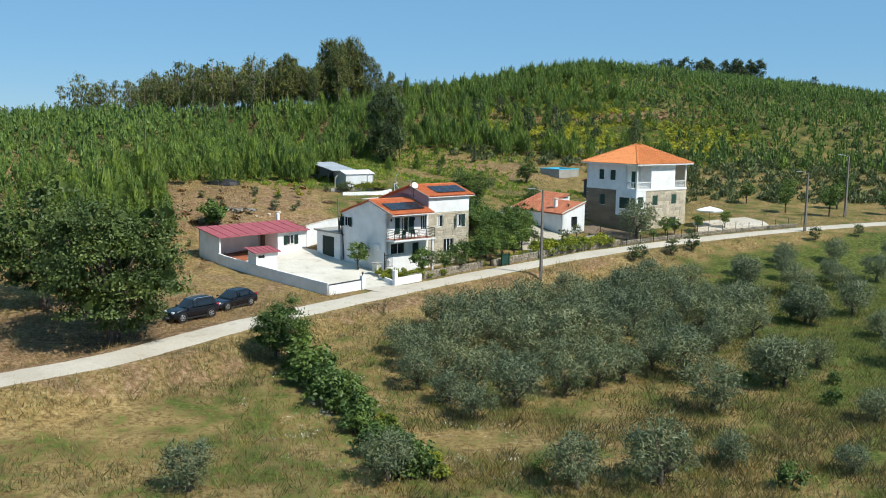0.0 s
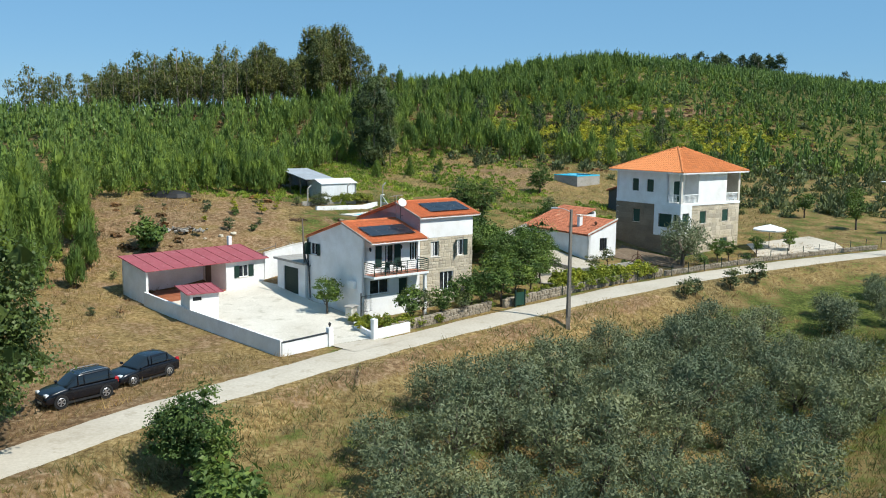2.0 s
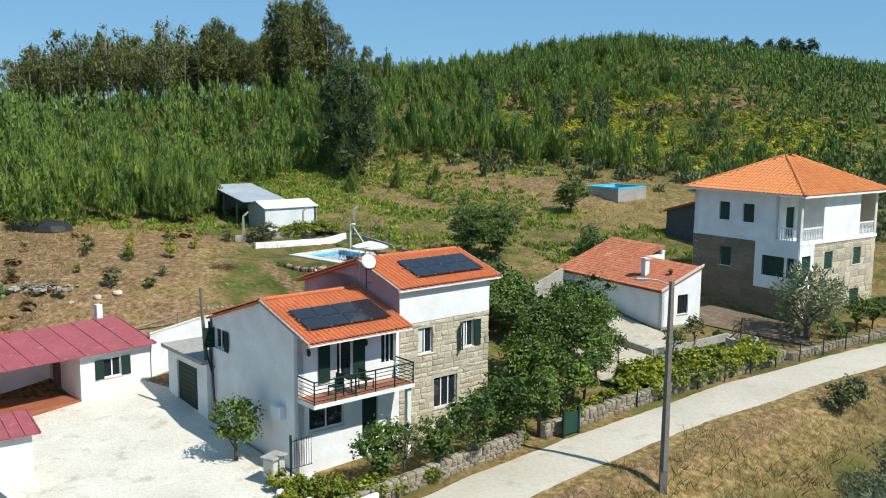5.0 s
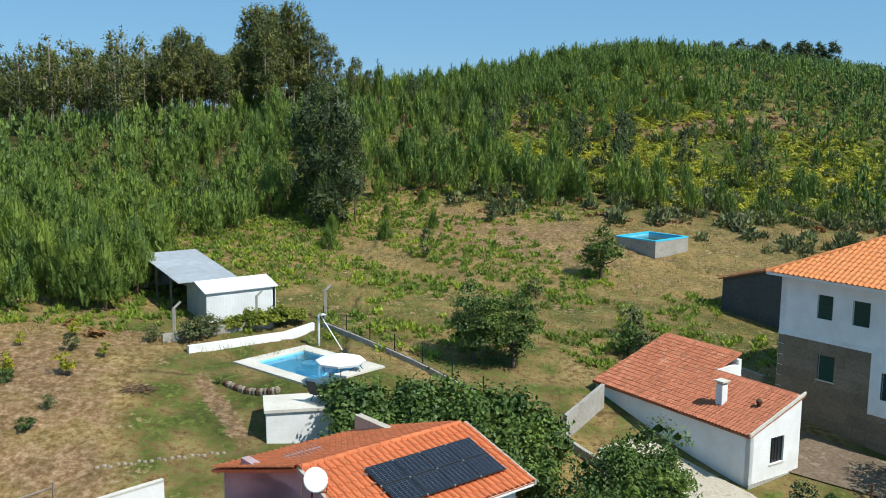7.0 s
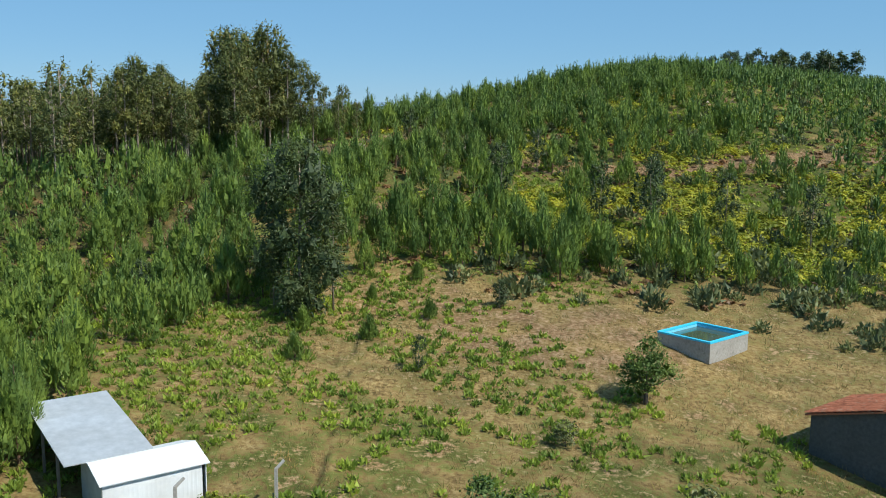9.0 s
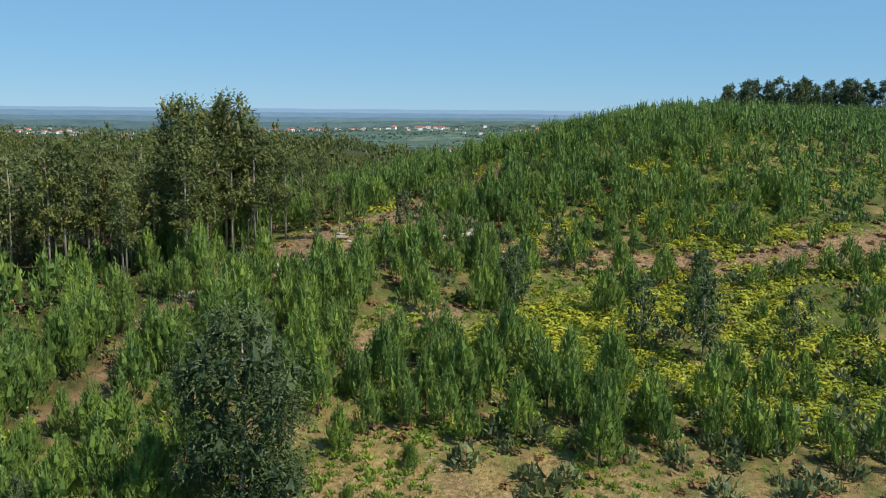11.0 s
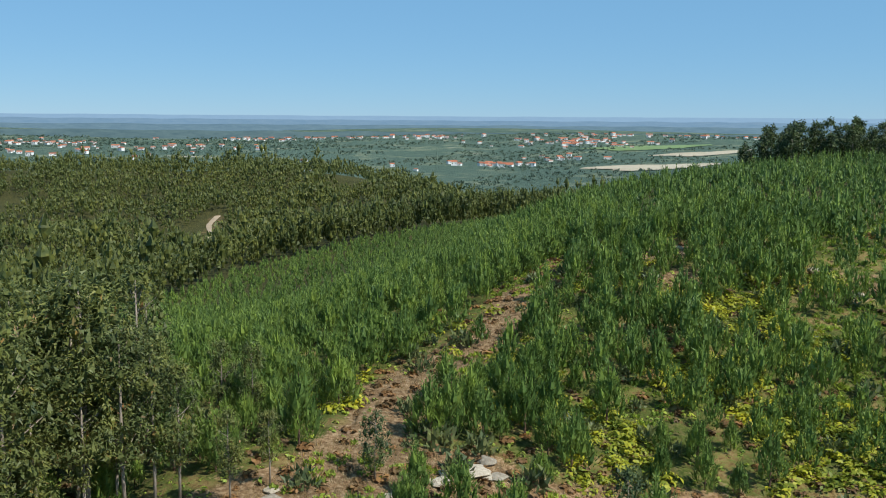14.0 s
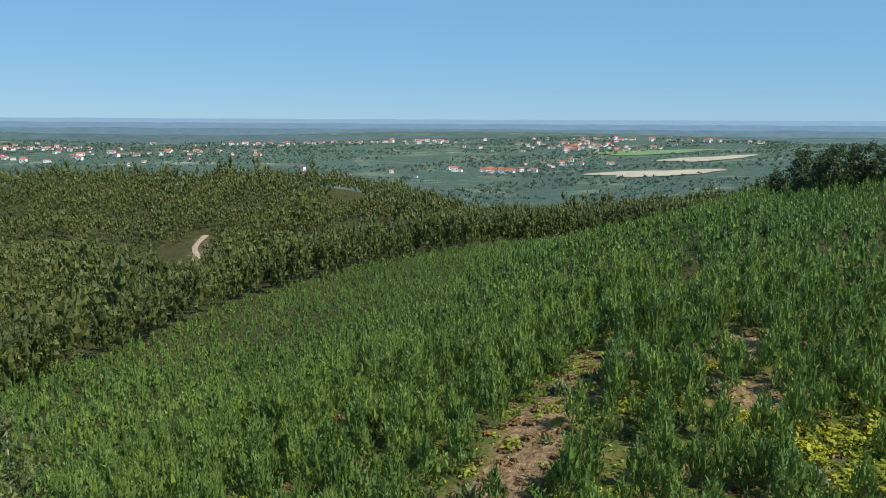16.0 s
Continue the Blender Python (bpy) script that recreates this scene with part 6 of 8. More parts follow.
def scatter(name, models, spots, material, label, category, scales, lift=-0.05):
    """Joins many copies of card models into ONE object."""
    rng = np.random.RandomState(len(spots))
    z = land(spots[:, 0], spots[:, 1]) + lift
    out = []
    which = rng.randint(0, len(models), len(spots))
    turn, s = rng.uniform(0, 6.283, len(spots)), scales
    for k, m in enumerate(models):
        pick = np.nonzero(which == k)[0]
        if not len(pick):
            continue
        c, sn = np.cos(turn[pick]), np.sin(turn[pick])
        x = m[None, :, :, 0] * c[:, None, None] - m[None, :, :, 1] * sn[:, None, None]
        y = m[None, :, :, 0] * sn[:, None, None] + m[None, :, :, 1] * c[:, None, None]
        p = np.stack([x, y, np.broadcast_to(m[None, :, :, 2], x.shape)], -1) * s[pick][:, None, None, None]
        p += np.stack([spots[pick, 0], spots[pick, 1], z[pick]], -1)[:, None, None, :]
        out.append(p.reshape(-1, *m.shape[1:]))
    return tagged(new(name, cards_mesh(name, np.concatenate(out), material)), label, category, kind="stuff")


def spread(rng, x0, x1, y0, y1, step, keep):
    """Jittered points on a grid, kept with the chance keep(x, y)."""
    x, y = np.meshgrid(np.arange(x0, x1, step), np.arange(y0, y1, step))
    x, y = x.ravel() + rng.uniform(-0.48, 0.48, x.size) * step, y.ravel() + rng.uniform(-0.48, 0.48, y.size) * step
    ok = rng.uniform(size=x.size) < keep(x, y)
    return np.stack([x[ok], y[ok]], 1)


def patchy(x, y, size, seed):
    """Soft noise of about 0 to 1 over the plan."""
    k = np.random.RandomState(seed).uniform(-1, 1, (6, 3))
    v = sum(np.sin((a * x + b * y) / size * 2.2 + c * 6) for a, b, c in k)
    return 0.5 + v / 7


# ---- olive grove ----
def olive(seed):
    """A bushy olive: feathery sprays of slim grey leaves on a short forked trunk."""
    rng = np.random.RandomState(seed)
    t = thing("olive_tree", Matrix.Translation((0, 0, -500)), "grey-green olive tree with a feathery rounded crown in dry grass", "tree", "olive grove")
    clumps, per = 52, 44
    d = ball(rng, clumps)
    mids = d * (rng.uniform(0.3, 1.0, clumps) ** 0.5)[:, None] * np.array([1.55, 1.5, 1.15]) + np.array([0, 0, 1.75])
    at = np.repeat(np.arange(clumps), per)
    o = ball(rng, len(at))
    pos = mids[at] + o * (rng.uniform(0.15, 0.62, len(at)))[:, None]
    way = o * 0.4 + np.array([0, 0, 0.2]) + rng.normal(size=o.shape) * 0.7
    part("trunk", limbs(rng, 1.1, 0.14, mids, 10, 0.15), BARK, t, soft=True)
    part("crown", cards_mesh("crown", needle_cards(rng, pos, way, 0.22, 0.085, o + d[at] * 0.6), OLIVE_LEAF), OLIVE_LEAF, t)
    return t


OLIVES = [olive(20 + k) for k in range(5)]


def inside(x, y, ring):
    """Whether a point lies in a plan polygon."""
    hit = False
    for (ax, ay), (bx, by) in zip(ring, ring[1:] + ring[:1]):
        if (ay > y) != (by > y) and x < (bx - ax) * (y - ay) / (by - ay) + ax:
            hit = not hit
    return hit


GROVE = [(-6.8, 69), (-3.6, 74.5), (1.5, 80.5), (7.5, 86.5), (13, 91.5), (20.5, 98), (27, 96), (30, 86), (27, 76), (20, 68), (12, 62.5), (7, 59), (2.5, 55), (-2.5, 61.5)]
grove_rng = random.Random(5)
olive_spots = []
for i in range(-4, 16):
    for j in range(-8, 10):
        u, v = i * 3.7 + grove_rng.uniform(-0.8, 0.8), j * 3.4 + grove_rng.uniform(-0.8, 0.8)
        x, y = 4 + u * 0.74 - v * 0.67, 72 + u * 0.67 + v * 0.74
        if inside(x, y, GROVE):
            olive_spots.append((x, y, grove_rng.uniform(0.85, 1.2)))
olive_spots += [(24.8, 64.7, 1.15), (18.1, 59.6, 1.1), (11.7, 46.9, 1.45), (7.2, 46.2, 1.2), (32.4, 84.3, 0.85), (33.6, 82.6, 0.9), (39, 86.2, 1.0), (32.5, 97.6, 1.0), (39.5, 105.5, 0.95), (41.9, 98.5, 0.8),
                (46.8, 98.5, 0.95), (51, 92, 1.0), (56, 99, 1.0), (47, 90, 0.9), (16.5, 49.8, 0.85), (22.8, 49.0, 0.55), (28, 57.5, 0.8), (-2.6, 46.4, 0.95), (-12.4, 44.2, 0.75), (36, 92, 0.85), (29.5, 90.5, 0.8), (52, 106, 0.9), (60, 108, 0.9),
                (38, 78, 1.0), (44, 82, 0.9), (36, 70, 1.0), (45, 73, 0.9)]
olive_spots += [(33.1, 100.7, 0.95), (32.3, 96.6, 0.9), (38.5, 103.4, 0.9), (36.6, 93.8, 0.95), (33.4, 83.4, 1.0), (45.2, 105.6, 0.8), (41.9, 96.0, 0.95), (29.0, 69.8, 0.95), (24.0, 65.1, 1.2), (37.5, 99.0, 0.85)]
for x, y, s in olive_spots:
    plant(OLIVES, x, y, s)

# ---- trees and shrubs round the houses ----
BIG = broad_tree("walnut_tree", "old spreading dark green tree beside the lane", "tree", 3, (7.6, 7.2, 6.2), 6.0, 4.6, 0.5, 150, 150, 0.26, WALNUT_LEAF, slim=0.6, most=22, clump_r=0.24)
plant([BIG], -24.6, 68.6, 1.0)
BIG2 = broad_tree("oak_tree", "broad green oak behind the lane", "tree", 4, (4.8, 4.6, 4.8), 4.8, 3.6, 0.36, 50, 110, 0.34, WALNUT_LEAF, slim=0.6, most=12, clump_r=0.32)
plant([BIG2], -33.0, 76.0, 1.1), plant([BIG2], -38.0, 66.0, 1.0)
FRUIT = [broad_tree("fruit_tree", "green fruit tree in the garden by the wall", "tree", 40 + k, (1.4, 1.35, 1.3), 2.0, 1.5, 0.09, 26, 54, 0.2, LUSH_LEAF, group="garden trees", clump_r=0.4) for k in range(3)]
SPARSE = [broad_tree("young_fruit_tree", "small airy fruit tree with thin branches", "tree", 50 + k, (1.3, 1.2, 1.2), 1.9, 1.5, 0.06, 16, 34, 0.2, DUSTY_LEAF, group="garden trees", clump_r=0.36) for k in range(2)]
LUSH = [broad_tree("citrus_tree", "dense glossy green tree beside the house", "tree", 60 + k, (2.1, 2.0, 2.3), 2.35, 1.6, 0.14, 44, 104, 0.17, LUSH_LEAF, slim=0.55, group="garden trees", clump_r=0.34) for k in range(2)]
BUSH = [broad_tree("shrub", "rounded leafy green shrub", "shrub", 70 + k, (1.0, 1.0, 0.8), 0.8, 0.5, 0.05, 18, 34, 0.21, BROAD_LEAF, group="shrubs", clump_r=0.42, most=5) for k in range(3)]
VINE = [broad_tree("vine_bush", "yellow-green vine and hedge growth behind the wall", "shrub", 80 + k, (0.9, 0.9, 0.6), 0.75, 0.6, 0.04, 16, 32, 0.21, BRIGHT_LEAF, slim=0.8, group="vines", clump_r=0.45, most=4) for k in range(3)]
DUSTY = [broad_tree("dusty_shrub", "dry grey-green roadside shrub", "shrub", 90 + k, (0.9, 0.9, 0.8), 0.8, 0.6, 0.04, 14, 40, 0.17, DUSTY_LEAF, group="shrubs", clump_r=0.45, most=5) for k in range(2)]
for x, y, s in ((-2.0, 94.6, 1.15), (0.4, 96.2, 1.0), (2.0, 97.4, 1.2), (3.8, 98.9, 1.3), (5.4, 100.2, 1.15), (6.8, 102.2, 1.2), (3.0, 101.0, 1.0), (8.2, 104.0, 1.0)):
    plant(FRUIT, x, y, s * 0.88)
for x, y, s in ((-1.0, 95.4, 0.95), (2.2, 96.9, 0.8), (14.8, 111.6, 0.9), (16.6, 113.4, 0.8), (11.2, 110.2, 0.7)):
    plant(SPARSE, x, y, s)
for x, y, s in ((7.0, 107.5, 1.15), (9.2, 109.6, 1.05), (5.6, 105.6, 0.95), (9.8, 113.2, 1.0), (8.0, 111.2, 0.95)):
    plant(LUSH, x, y, s)
for x, y, s in ((-4.0, 93.4, 0.9), (-3.4, 92.4, 0.8), (-2.4, 93.2, 0.9), (-5.0, 92.9, 0.7), (-1.2, 93.9, 0.7), (0.2, 95.0, 0.7), (4.2, 99.2, 0.8), (7.4, 101.8, 0.9), (8.6, 103.0, 0.9), (9.6, 104.2, 0.8),
                (12.4, 105.0, 0.9), (13.6, 105.9, 1.0), (14.8, 106.7, 1.0), (16.0, 107.5, 1.05), (17.2, 108.3, 1.0), (18.4, 109.2, 1.0), (13.0, 106.6, 0.8), (15.4, 108.4, 0.8), (17.6, 109.8, 0.8), (11.0, 104.6, 0.8)):
    plant(VINE, x, y, s)
BAY = broad_tree("bay_tree", "dense dark green tree above the lane's hedge", "tree", 64, (2.2, 2.1, 2.3), 2.6, 1.8, 0.14, 60, 110, 0.17, BROAD_LEAF, slim=0.5, clump_r=0.32)
plant([BAY], -10.9, 66.4, 1.05), plant([BAY], -12.2, 67.2, 0.85)
plant(OLIVES, 24.4, 115.2, 1.5)
for x, y, s in ((28.3, 116.6, 0.95), (29.6, 117.2, 0.8), (32.9, 118.6, 1.0), (36.9, 120.4, 0.8)):
    plant(FRUIT, x, y, s * 0.85)
for x, y, s in ((26.6, 115.2, 0.85), (31.2, 116.8, 0.7), (-18.6, 116.4, 0.7), (-21.2, 120.2, 0.6), (18.6, 115.2, 0.6), (3.6, 116.0, 1.0), (12.2, 130.2, 1.3), (5.4, 113.0, 1.1)):
    plant(BUSH, x, y, s)
for x, y, s in ((21.6, 103.4, 1.1), (22.8, 104.2, 0.9), (26.6, 106.5, 1.1), (29.4, 108.2, 1.2), (46.0, 113.4, 1.0), (52, 115.0, 0.9), (-19.5, 124.5, 0.6), (-24.5, 121.5, 0.6)):
    plant(DUSTY, x, y, s)
for x, y, s in ((-9.4, 64.2, 1.5), (-8.4, 62.4, 1.4), (-7.4, 60.6, 1.2), (-6.4, 58.8, 1.1), (-5.6, 57.0, 1.1), (-4.9, 55.0, 1.0), (-4.2, 53.0, 1.0), (-3.4, 50.6, 1.1), (-2.6, 48.6, 1.0), (-1.4, 47.4, 0.9), (-8.6, 60.6, 0.8), (-6.0, 60.0, 0.9), (-3.2, 52.6, 0.8),
                (28.6, 65.6, 1.0), (5.4, 48.4, 0.75), (18.6, 46.8, 0.8), (26.8, 61.0, 0.7), (22.8, 66.5, 0.7)):
    plant(BUSH[:2], x, y, s)
for k in range(34):
    q = k / 33
    plant(BUSH, -10.4 + 9.2 * q + grove_rng.uniform(-0.7, 0.7), 65.6 - 18.4 * q + grove_rng.uniform(-0.6, 0.6), grove_rng.uniform(0.8, 1.15) * (1.3 - 0.4 * q))
for k in range(18):
    q = k / 17
    plant(VINE, -9.3 + 8.6 * q + grove_rng.uniform(0.2, 1.6), 64.6 - 17.4 * q + grove_rng.uniform(-0.4, 0.8), grove_rng.uniform(0.6, 0.95))
for k in range(26):
    q = k / 25
    plant(VINE, 10.6 + 8.6 * q + grove_rng.uniform(-0.2, 0.9), 104.9 + 5.0 * q + grove_rng.uniform(0.0, 1.8), grove_rng.uniform(1.0, 1.4))
# bower of vines above the terrace behind the house
BOWER_SPOTS = [(-3.4 + 2.05 * i + 0.4 * (j % 2), 114.0 + 2.0 * j - 0.12 * i, 0.95 + 0.12 * ((i * 3 + j) % 3)) for i in range(5) for j in range(3)]
BOWER = [broad_tree("vine_bower", "broad leafy vine canopy over the terrace behind the house", "vine", 95 + k, (2.0, 1.9, 0.8), 2.1, 1.9, 0.06, 30, 84, 0.19, LUSH_LEAF, slim=0.8, group="vine canopy", clump_r=0.4, most=8) for k in range(3)]
for x, y, q in BOWER_SPOTS:
    plant(BOWER, x, y, q)
FIG = [broad_tree("fig_bush", "dense bright green fig bush behind the shed", "shrub", 98, (1.45, 1.4, 1.2), 1.2, 0.7, 0.08, 40, 60, 0.24, LUSH_LEAF, slim=0.75, clump_r=0.36)]
plant(FIG, -27.2, 110.6, 1.35)
BROOM = [broad_tree("yellow_shrub", "small yellow-leaved shrub in dry grass", "shrub", 110 + k, (0.5, 0.5, 0.55), 0.65, 0.5, 0.03, 10, 34, 0.15, GORSE_LEAF, group="yellow shrubs", clump_r=0.45, most=4) for k in range(2)]
for x, y, q in ((-21.4, 120.8, 1.1), (-18.7, 121.5, 1.0), (-20.1, 126.4, 1.0), (-23.7, 117.5, 0.7), (-17.6, 124.0, 0.7), (-22.4, 124.6, 0.6)):
    plant(BROOM, x, y, q)
for x, y, q in ((-24.3, 120.5, 0.9), (-20.9, 116.1, 0.75), (-27.6, 116.3, 0.8), (-32.8, 111.8, 0.7), (-30.6, 118.4, 0.6), (-29.0, 121.5, 0.5), (-18.2, 118.2, 0.45), (-25.4, 124.0, 0.5), (-31.5, 107.0, 0.6), (-28.5, 104.5, 0.5), (-26.5, 93.5, 0.45), (-29.5, 96.0, 0.5),
                (-13.9, 127.0, 0.8), (-13.3, 127.6, 0.85), (-12.7, 128.2, 0.8), (-15.8, 126.6, 0.6), (-11.0, 122.4, 0.45), (7.6, 141.0, 0.9), (5.7, 163.8, 0.9), (12.9, 129.4, 1.1), (13.1, 133.1, 1.2)):
    plant(DUSTY, x, y, q)
for x, y, q in ((-11.8, 129.3, 0.8), (-11.1, 129.6, 0.95), (-10.4, 130.0, 1.0), (-9.7, 130.5, 1.0), (-9.0, 131.0, 1.0), (-8.3, 131.6, 0.9), (-10.8, 130.6, 0.9), (-9.4, 131.5, 0.9),
                (-6.3, 94.1, 0.8), (-5.5, 93.6, 0.9), (-4.8, 93.4, 0.9), (-5.6, 92.4, 0.8), (-3.0, 93.2, 0.9), (-2.2, 94.4, 0.8), (-3.6, 91.6, 0.7)):
    plant(VINE, x, y, q)
plant(FRUIT, -8.75, 96.9, 1.15), plant(FRUIT, 5.0, 103.4, 1.1), plant(FRUIT, 9.4, 107.4, 1.0)
plant([BAY], 2.6, 127.6, 0.95), plant([BAY], 4.9, 127.2, 0.9)
for x, y, s in ((13.5, 148.0, 0.95),):
    plant(LUSH, x, y, s)
for x, y, s in ((49, 132, 1.4), (54, 129, 1.2), (58, 136, 1.5), (63, 131, 1.3), (46, 140, 1.2), (70, 136, 1.5), (53, 142, 1.4), (62, 144, 1.5), (76, 128, 1.3)):
    plant(FRUIT, x, y, s)

# ---- young pine plantation ----
pr = np.random.RandomState(21)
PINE_MODELS = [young_pine(np.random.RandomState(100 + k), 4.2, 15, 52, 0.34, 0.07, 0.28 if k % 2 else 0.24) for k in range(5)]
YOUNG = []
for k, cards in enumerate(PINE_MODELS):
    t = thing("young_pine", Matrix.Translation((0, 0, -500)), "young green pine with upswept branches on the slope", "tree", "young pines")
    part("trunk", Shape().tube([(0, 0, -0.2), (0.02, 0, 1.5), (0, 0.02, 3.3)], [0.07, 0.05, 0.015], 6), PINE_BARK, t)
    part("crown", cards_mesh("crown", cards, PINE_LEAF), PINE_LEAF, t)
    YOUNG.append(t)


TALL = []
for k in range(2):
    t = thing("pine_tree", Matrix.Translation((0, 0, -500)), "taller dense green pine beside the slope", "tree", "tall pines")
    part("trunk", Shape().tube([(0, 0, -0.2), (0.04, 0, 3.0), (0, 0.04, 7.0)], [0.13, 0.1, 0.02], 7), PINE_BARK, t)
    part("crown", cards_mesh("crown", young_pine(np.random.RandomState(150 + k), 8.0, 34, 96, 0.42, 0.085, 0.22), PINE_LEAF), PINE_LEAF, t)
    TALL.append(t)


def pine_chance(x, y):
    """How thickly the pines stand."""
    edge = np.interp(y, [86, 100, 112, 122, 126, 130, 136, 144, 151, 160, 164, 169, 172], [-36, -35, -36, -37, -30, -19, -18.6, -19.5, -18, -15, -12.5, -8, 90])
    c = np.where(y < 172, 0.95 * (x < edge) * (y > 84), 0.0)
    c = np.where((y >= 169) & (x > -12), 0.85 * smooth(168.5, 172, y), c)
    c = np.where(y >= 172, 0.9, c)
    keep = np.maximum.reduce([spot(x, y, -10, 202, 10, 7, 50), 0.97 * spot(x, y, -3, 209, 7, 4.5, 20), line_mask(x, y, TRACK, np.where(y < 194, 1.2, np.where(y < 236, 3.4, 2.8))), line_mask(x, y, CROSS_TRACK, 2.7), 0.8 * spot(x, y, 42, 244, 7, 3.5), 0.8 * spot(x, y, 27, 255, 4, 3.5)])
    c *= 1 - 0.95 * keep
    yellow = spot(x, y, 32, 192, 28, 16, 12)
    c *= 1 - 0.8 * yellow
    c *= np.where((y < 232) & (y > 168), 1 - 0.3 * smooth(2, 14, x), 1)
    grove = spot(x, y, -48, 212, 34, 22)
    c *= 1 - 0.97 * grove
    return c * (0.55 + 0.45 * (patchy(x, y, 6, 3) > 0.4)) * (y < 345) * (1 - 0.5 * spot(x, y, 6, 190, 12, 12)) * np.where(np.abs(x - 10) > 95, 0.6, 1)


pines = spread(pr, -120, 170, 84, 350, 2.0, pine_chance)
away = np.hypot(pines[:, 0] - 0.5, np.minimum(np.abs(pines[:, 1] - 175), np.abs(pines[:, 1] - 205)) * 1.4)
order = np.argsort(away)
for x, y in pines[order[:290]]:
    plant(YOUNG, x, y, pr.uniform(0.6, 1.3) * (1.1 if x < -16 and y < 176 else 1.0))
rest = pines[order[290:]]
rest = rest[np.argsort(np.hypot(rest[:, 0] - 8, np.maximum(0, np.abs(rest[:, 1] - 210) - 48)))]
middle = np.zeros(len(rest), bool)
middle[:1000] = True
middle |= (rest[:, 0] > -54) & (rest[:, 0] < -33) & (rest[:, 1] < 124)
middle |= (rest[:, 0] > -46) & (rest[:, 0] < -14) & (rest[:, 1] > 118) & (rest[:, 1] < 178)
PINE_MID = [young_pine(np.random.RandomState(130 + k), 3.6, 12, 23, 0.34, 0.09, 0.26 + 0.025 * (k % 3)) for k in range(6)]
PINE_FAR = [young_pine(np.random.RandomState(140 + k), 3.55, 5, 5, 0.52, 0.19, 0.26, heart=0.68) for k in range(8)]
scatter("young_pines", PINE_MID, rest[middle], PINE_LEAF, "dense stand of young green pines", "trees", pr.uniform(0.6, 1.3, middle.sum()) * np.where((rest[middle][:, 0] < -16) & (rest[middle][:, 1] < 176), 1.12, np.where(rest[middle][:, 1] > 222, 1.25, 1.0)))
scatter("far_young_pines", PINE_FAR, rest[~middle], PINE_LEAF, "far stand of young green pines", "trees", pr.uniform(0.6, 1.35, (~middle).sum()) * np.where((rest[~middle][:, 0] < -16) & (rest[~middle][:, 1] < 176), 1.1, 1.0))


# ---- eucalyptus ----
def gum_tree(seed, ht, clumps, per, leaf, wide=0.17, low=0.26, leafage=None, label="tall slender eucalyptus with a loose dark crown", group="eucalyptus grove"):
    rng = np.random.RandomState(seed)
    t = thing("eucalyptus_tree", Matrix.Translation((0, 0, -500)), label, "tree", group)
    h = rng.uniform(low, 1.0, clumps)
    w = rng.uniform(0, 6.283, clumps)
    r = ht * wide * np.sin(np.clip((1.06 - h) / (1.06 - low), 0, 1) ** 0.8 * 2.7) * rng.uniform(0.3, 1.15, clumps)
    mids = np.stack([r * np.cos(w), r * np.sin(w), h * ht], 1)
    at = np.repeat(np.arange(clumps), per)
    o = ball(rng, len(at))
    pos = mids[at] + o * (ht * 0.36 * wide * rng.uniform(0.3, 1.1, len(at)))[:, None] * np.array([1, 1, 1.25])
    way = o * np.array([1, 1, 0.4]) + np.array([0, 0, -0.35]) + rng.normal(size=o.shape) * 0.6
    fat = ht * 0.36 * wide
    core = hearts(rng, mids - np.array([0, 0, 0.6 * fat]), mids + rng.normal(size=mids.shape) * 0.25 * fat + np.array([0, 0, 0.6 * fat]), np.full(clumps, 0.34 * fat))
    cards = np.concatenate([needle_cards(rng, pos, way, leaf, leaf * 0.38, o + np.array([0, 0, 0.25])), core])
    part("crown", cards_mesh("crown", cards, leafage or GUM_LEAF), leafage or GUM_LEAF, t)
    s = Shape().tube([(0, 0, -0.4), (0.1, 0.05, ht * 0.35), (-0.05, 0.1, ht * 0.7), (0, 0, ht * 0.97)], [ht * 0.011, ht * 0.009, ht * 0.006, ht * 0.002], 7)
    for k in rng.permutation(clumps)[:12]:
        m = Vector(mids[k])
        s.tube([(0, 0, m.z - ht * 0.1), tuple((Vector((0, 0, m.z - ht * 0.1)) + m) / 2 + Vector((0, 0, -0.1))), tuple(m)], [ht * 0.004, ht * 0.003, 0.01], 4)
    part("trunk", s, PALE_BARK, t, soft=True)
    return t


GUMS = [gum_tree(200 + k, 13.5, 60, 40, 0.36, 0.15, 0.36) for k in range(4)]
BACK_GUMS = [gum_tree(206 + k, 13.5, 44, 20, 0.46, 0.16, 0.3) for k in range(3)]
BUSHY_GUM = gum_tree(215, 12.8, 110, 120, 0.3, 0.25, 0.08, DARK_LEAF, "dense dark eucalyptus above the meadow's edge", "")
plant([BUSHY_GUM], -9.6, 160.5, 1.0)
SMALL_SPOTS = [(7.3, 193.0, 0.95), (17.3, 188.0, 1.1), (22.1, 187.0, 1.2), (12.5, 205.0, 0.8), (31.0, 190.5, 0.9), (-3.0, 208.5, 0.7), (38.5, 186.0, 1.0), (26.0, 201.5, 0.7)]
SMALL_GUM = [gum_tree(220 + k, 6.0, 40, 36, 0.26, 0.23, 0.18, DARK_LEAF, "small airy dark eucalyptus among the scrub", "young eucalyptus") for k in range(2)]
for x, y, q in SMALL_SPOTS:
    plant(SMALL_GUM, x, y, q)
gr = np.random.RandomState(31)
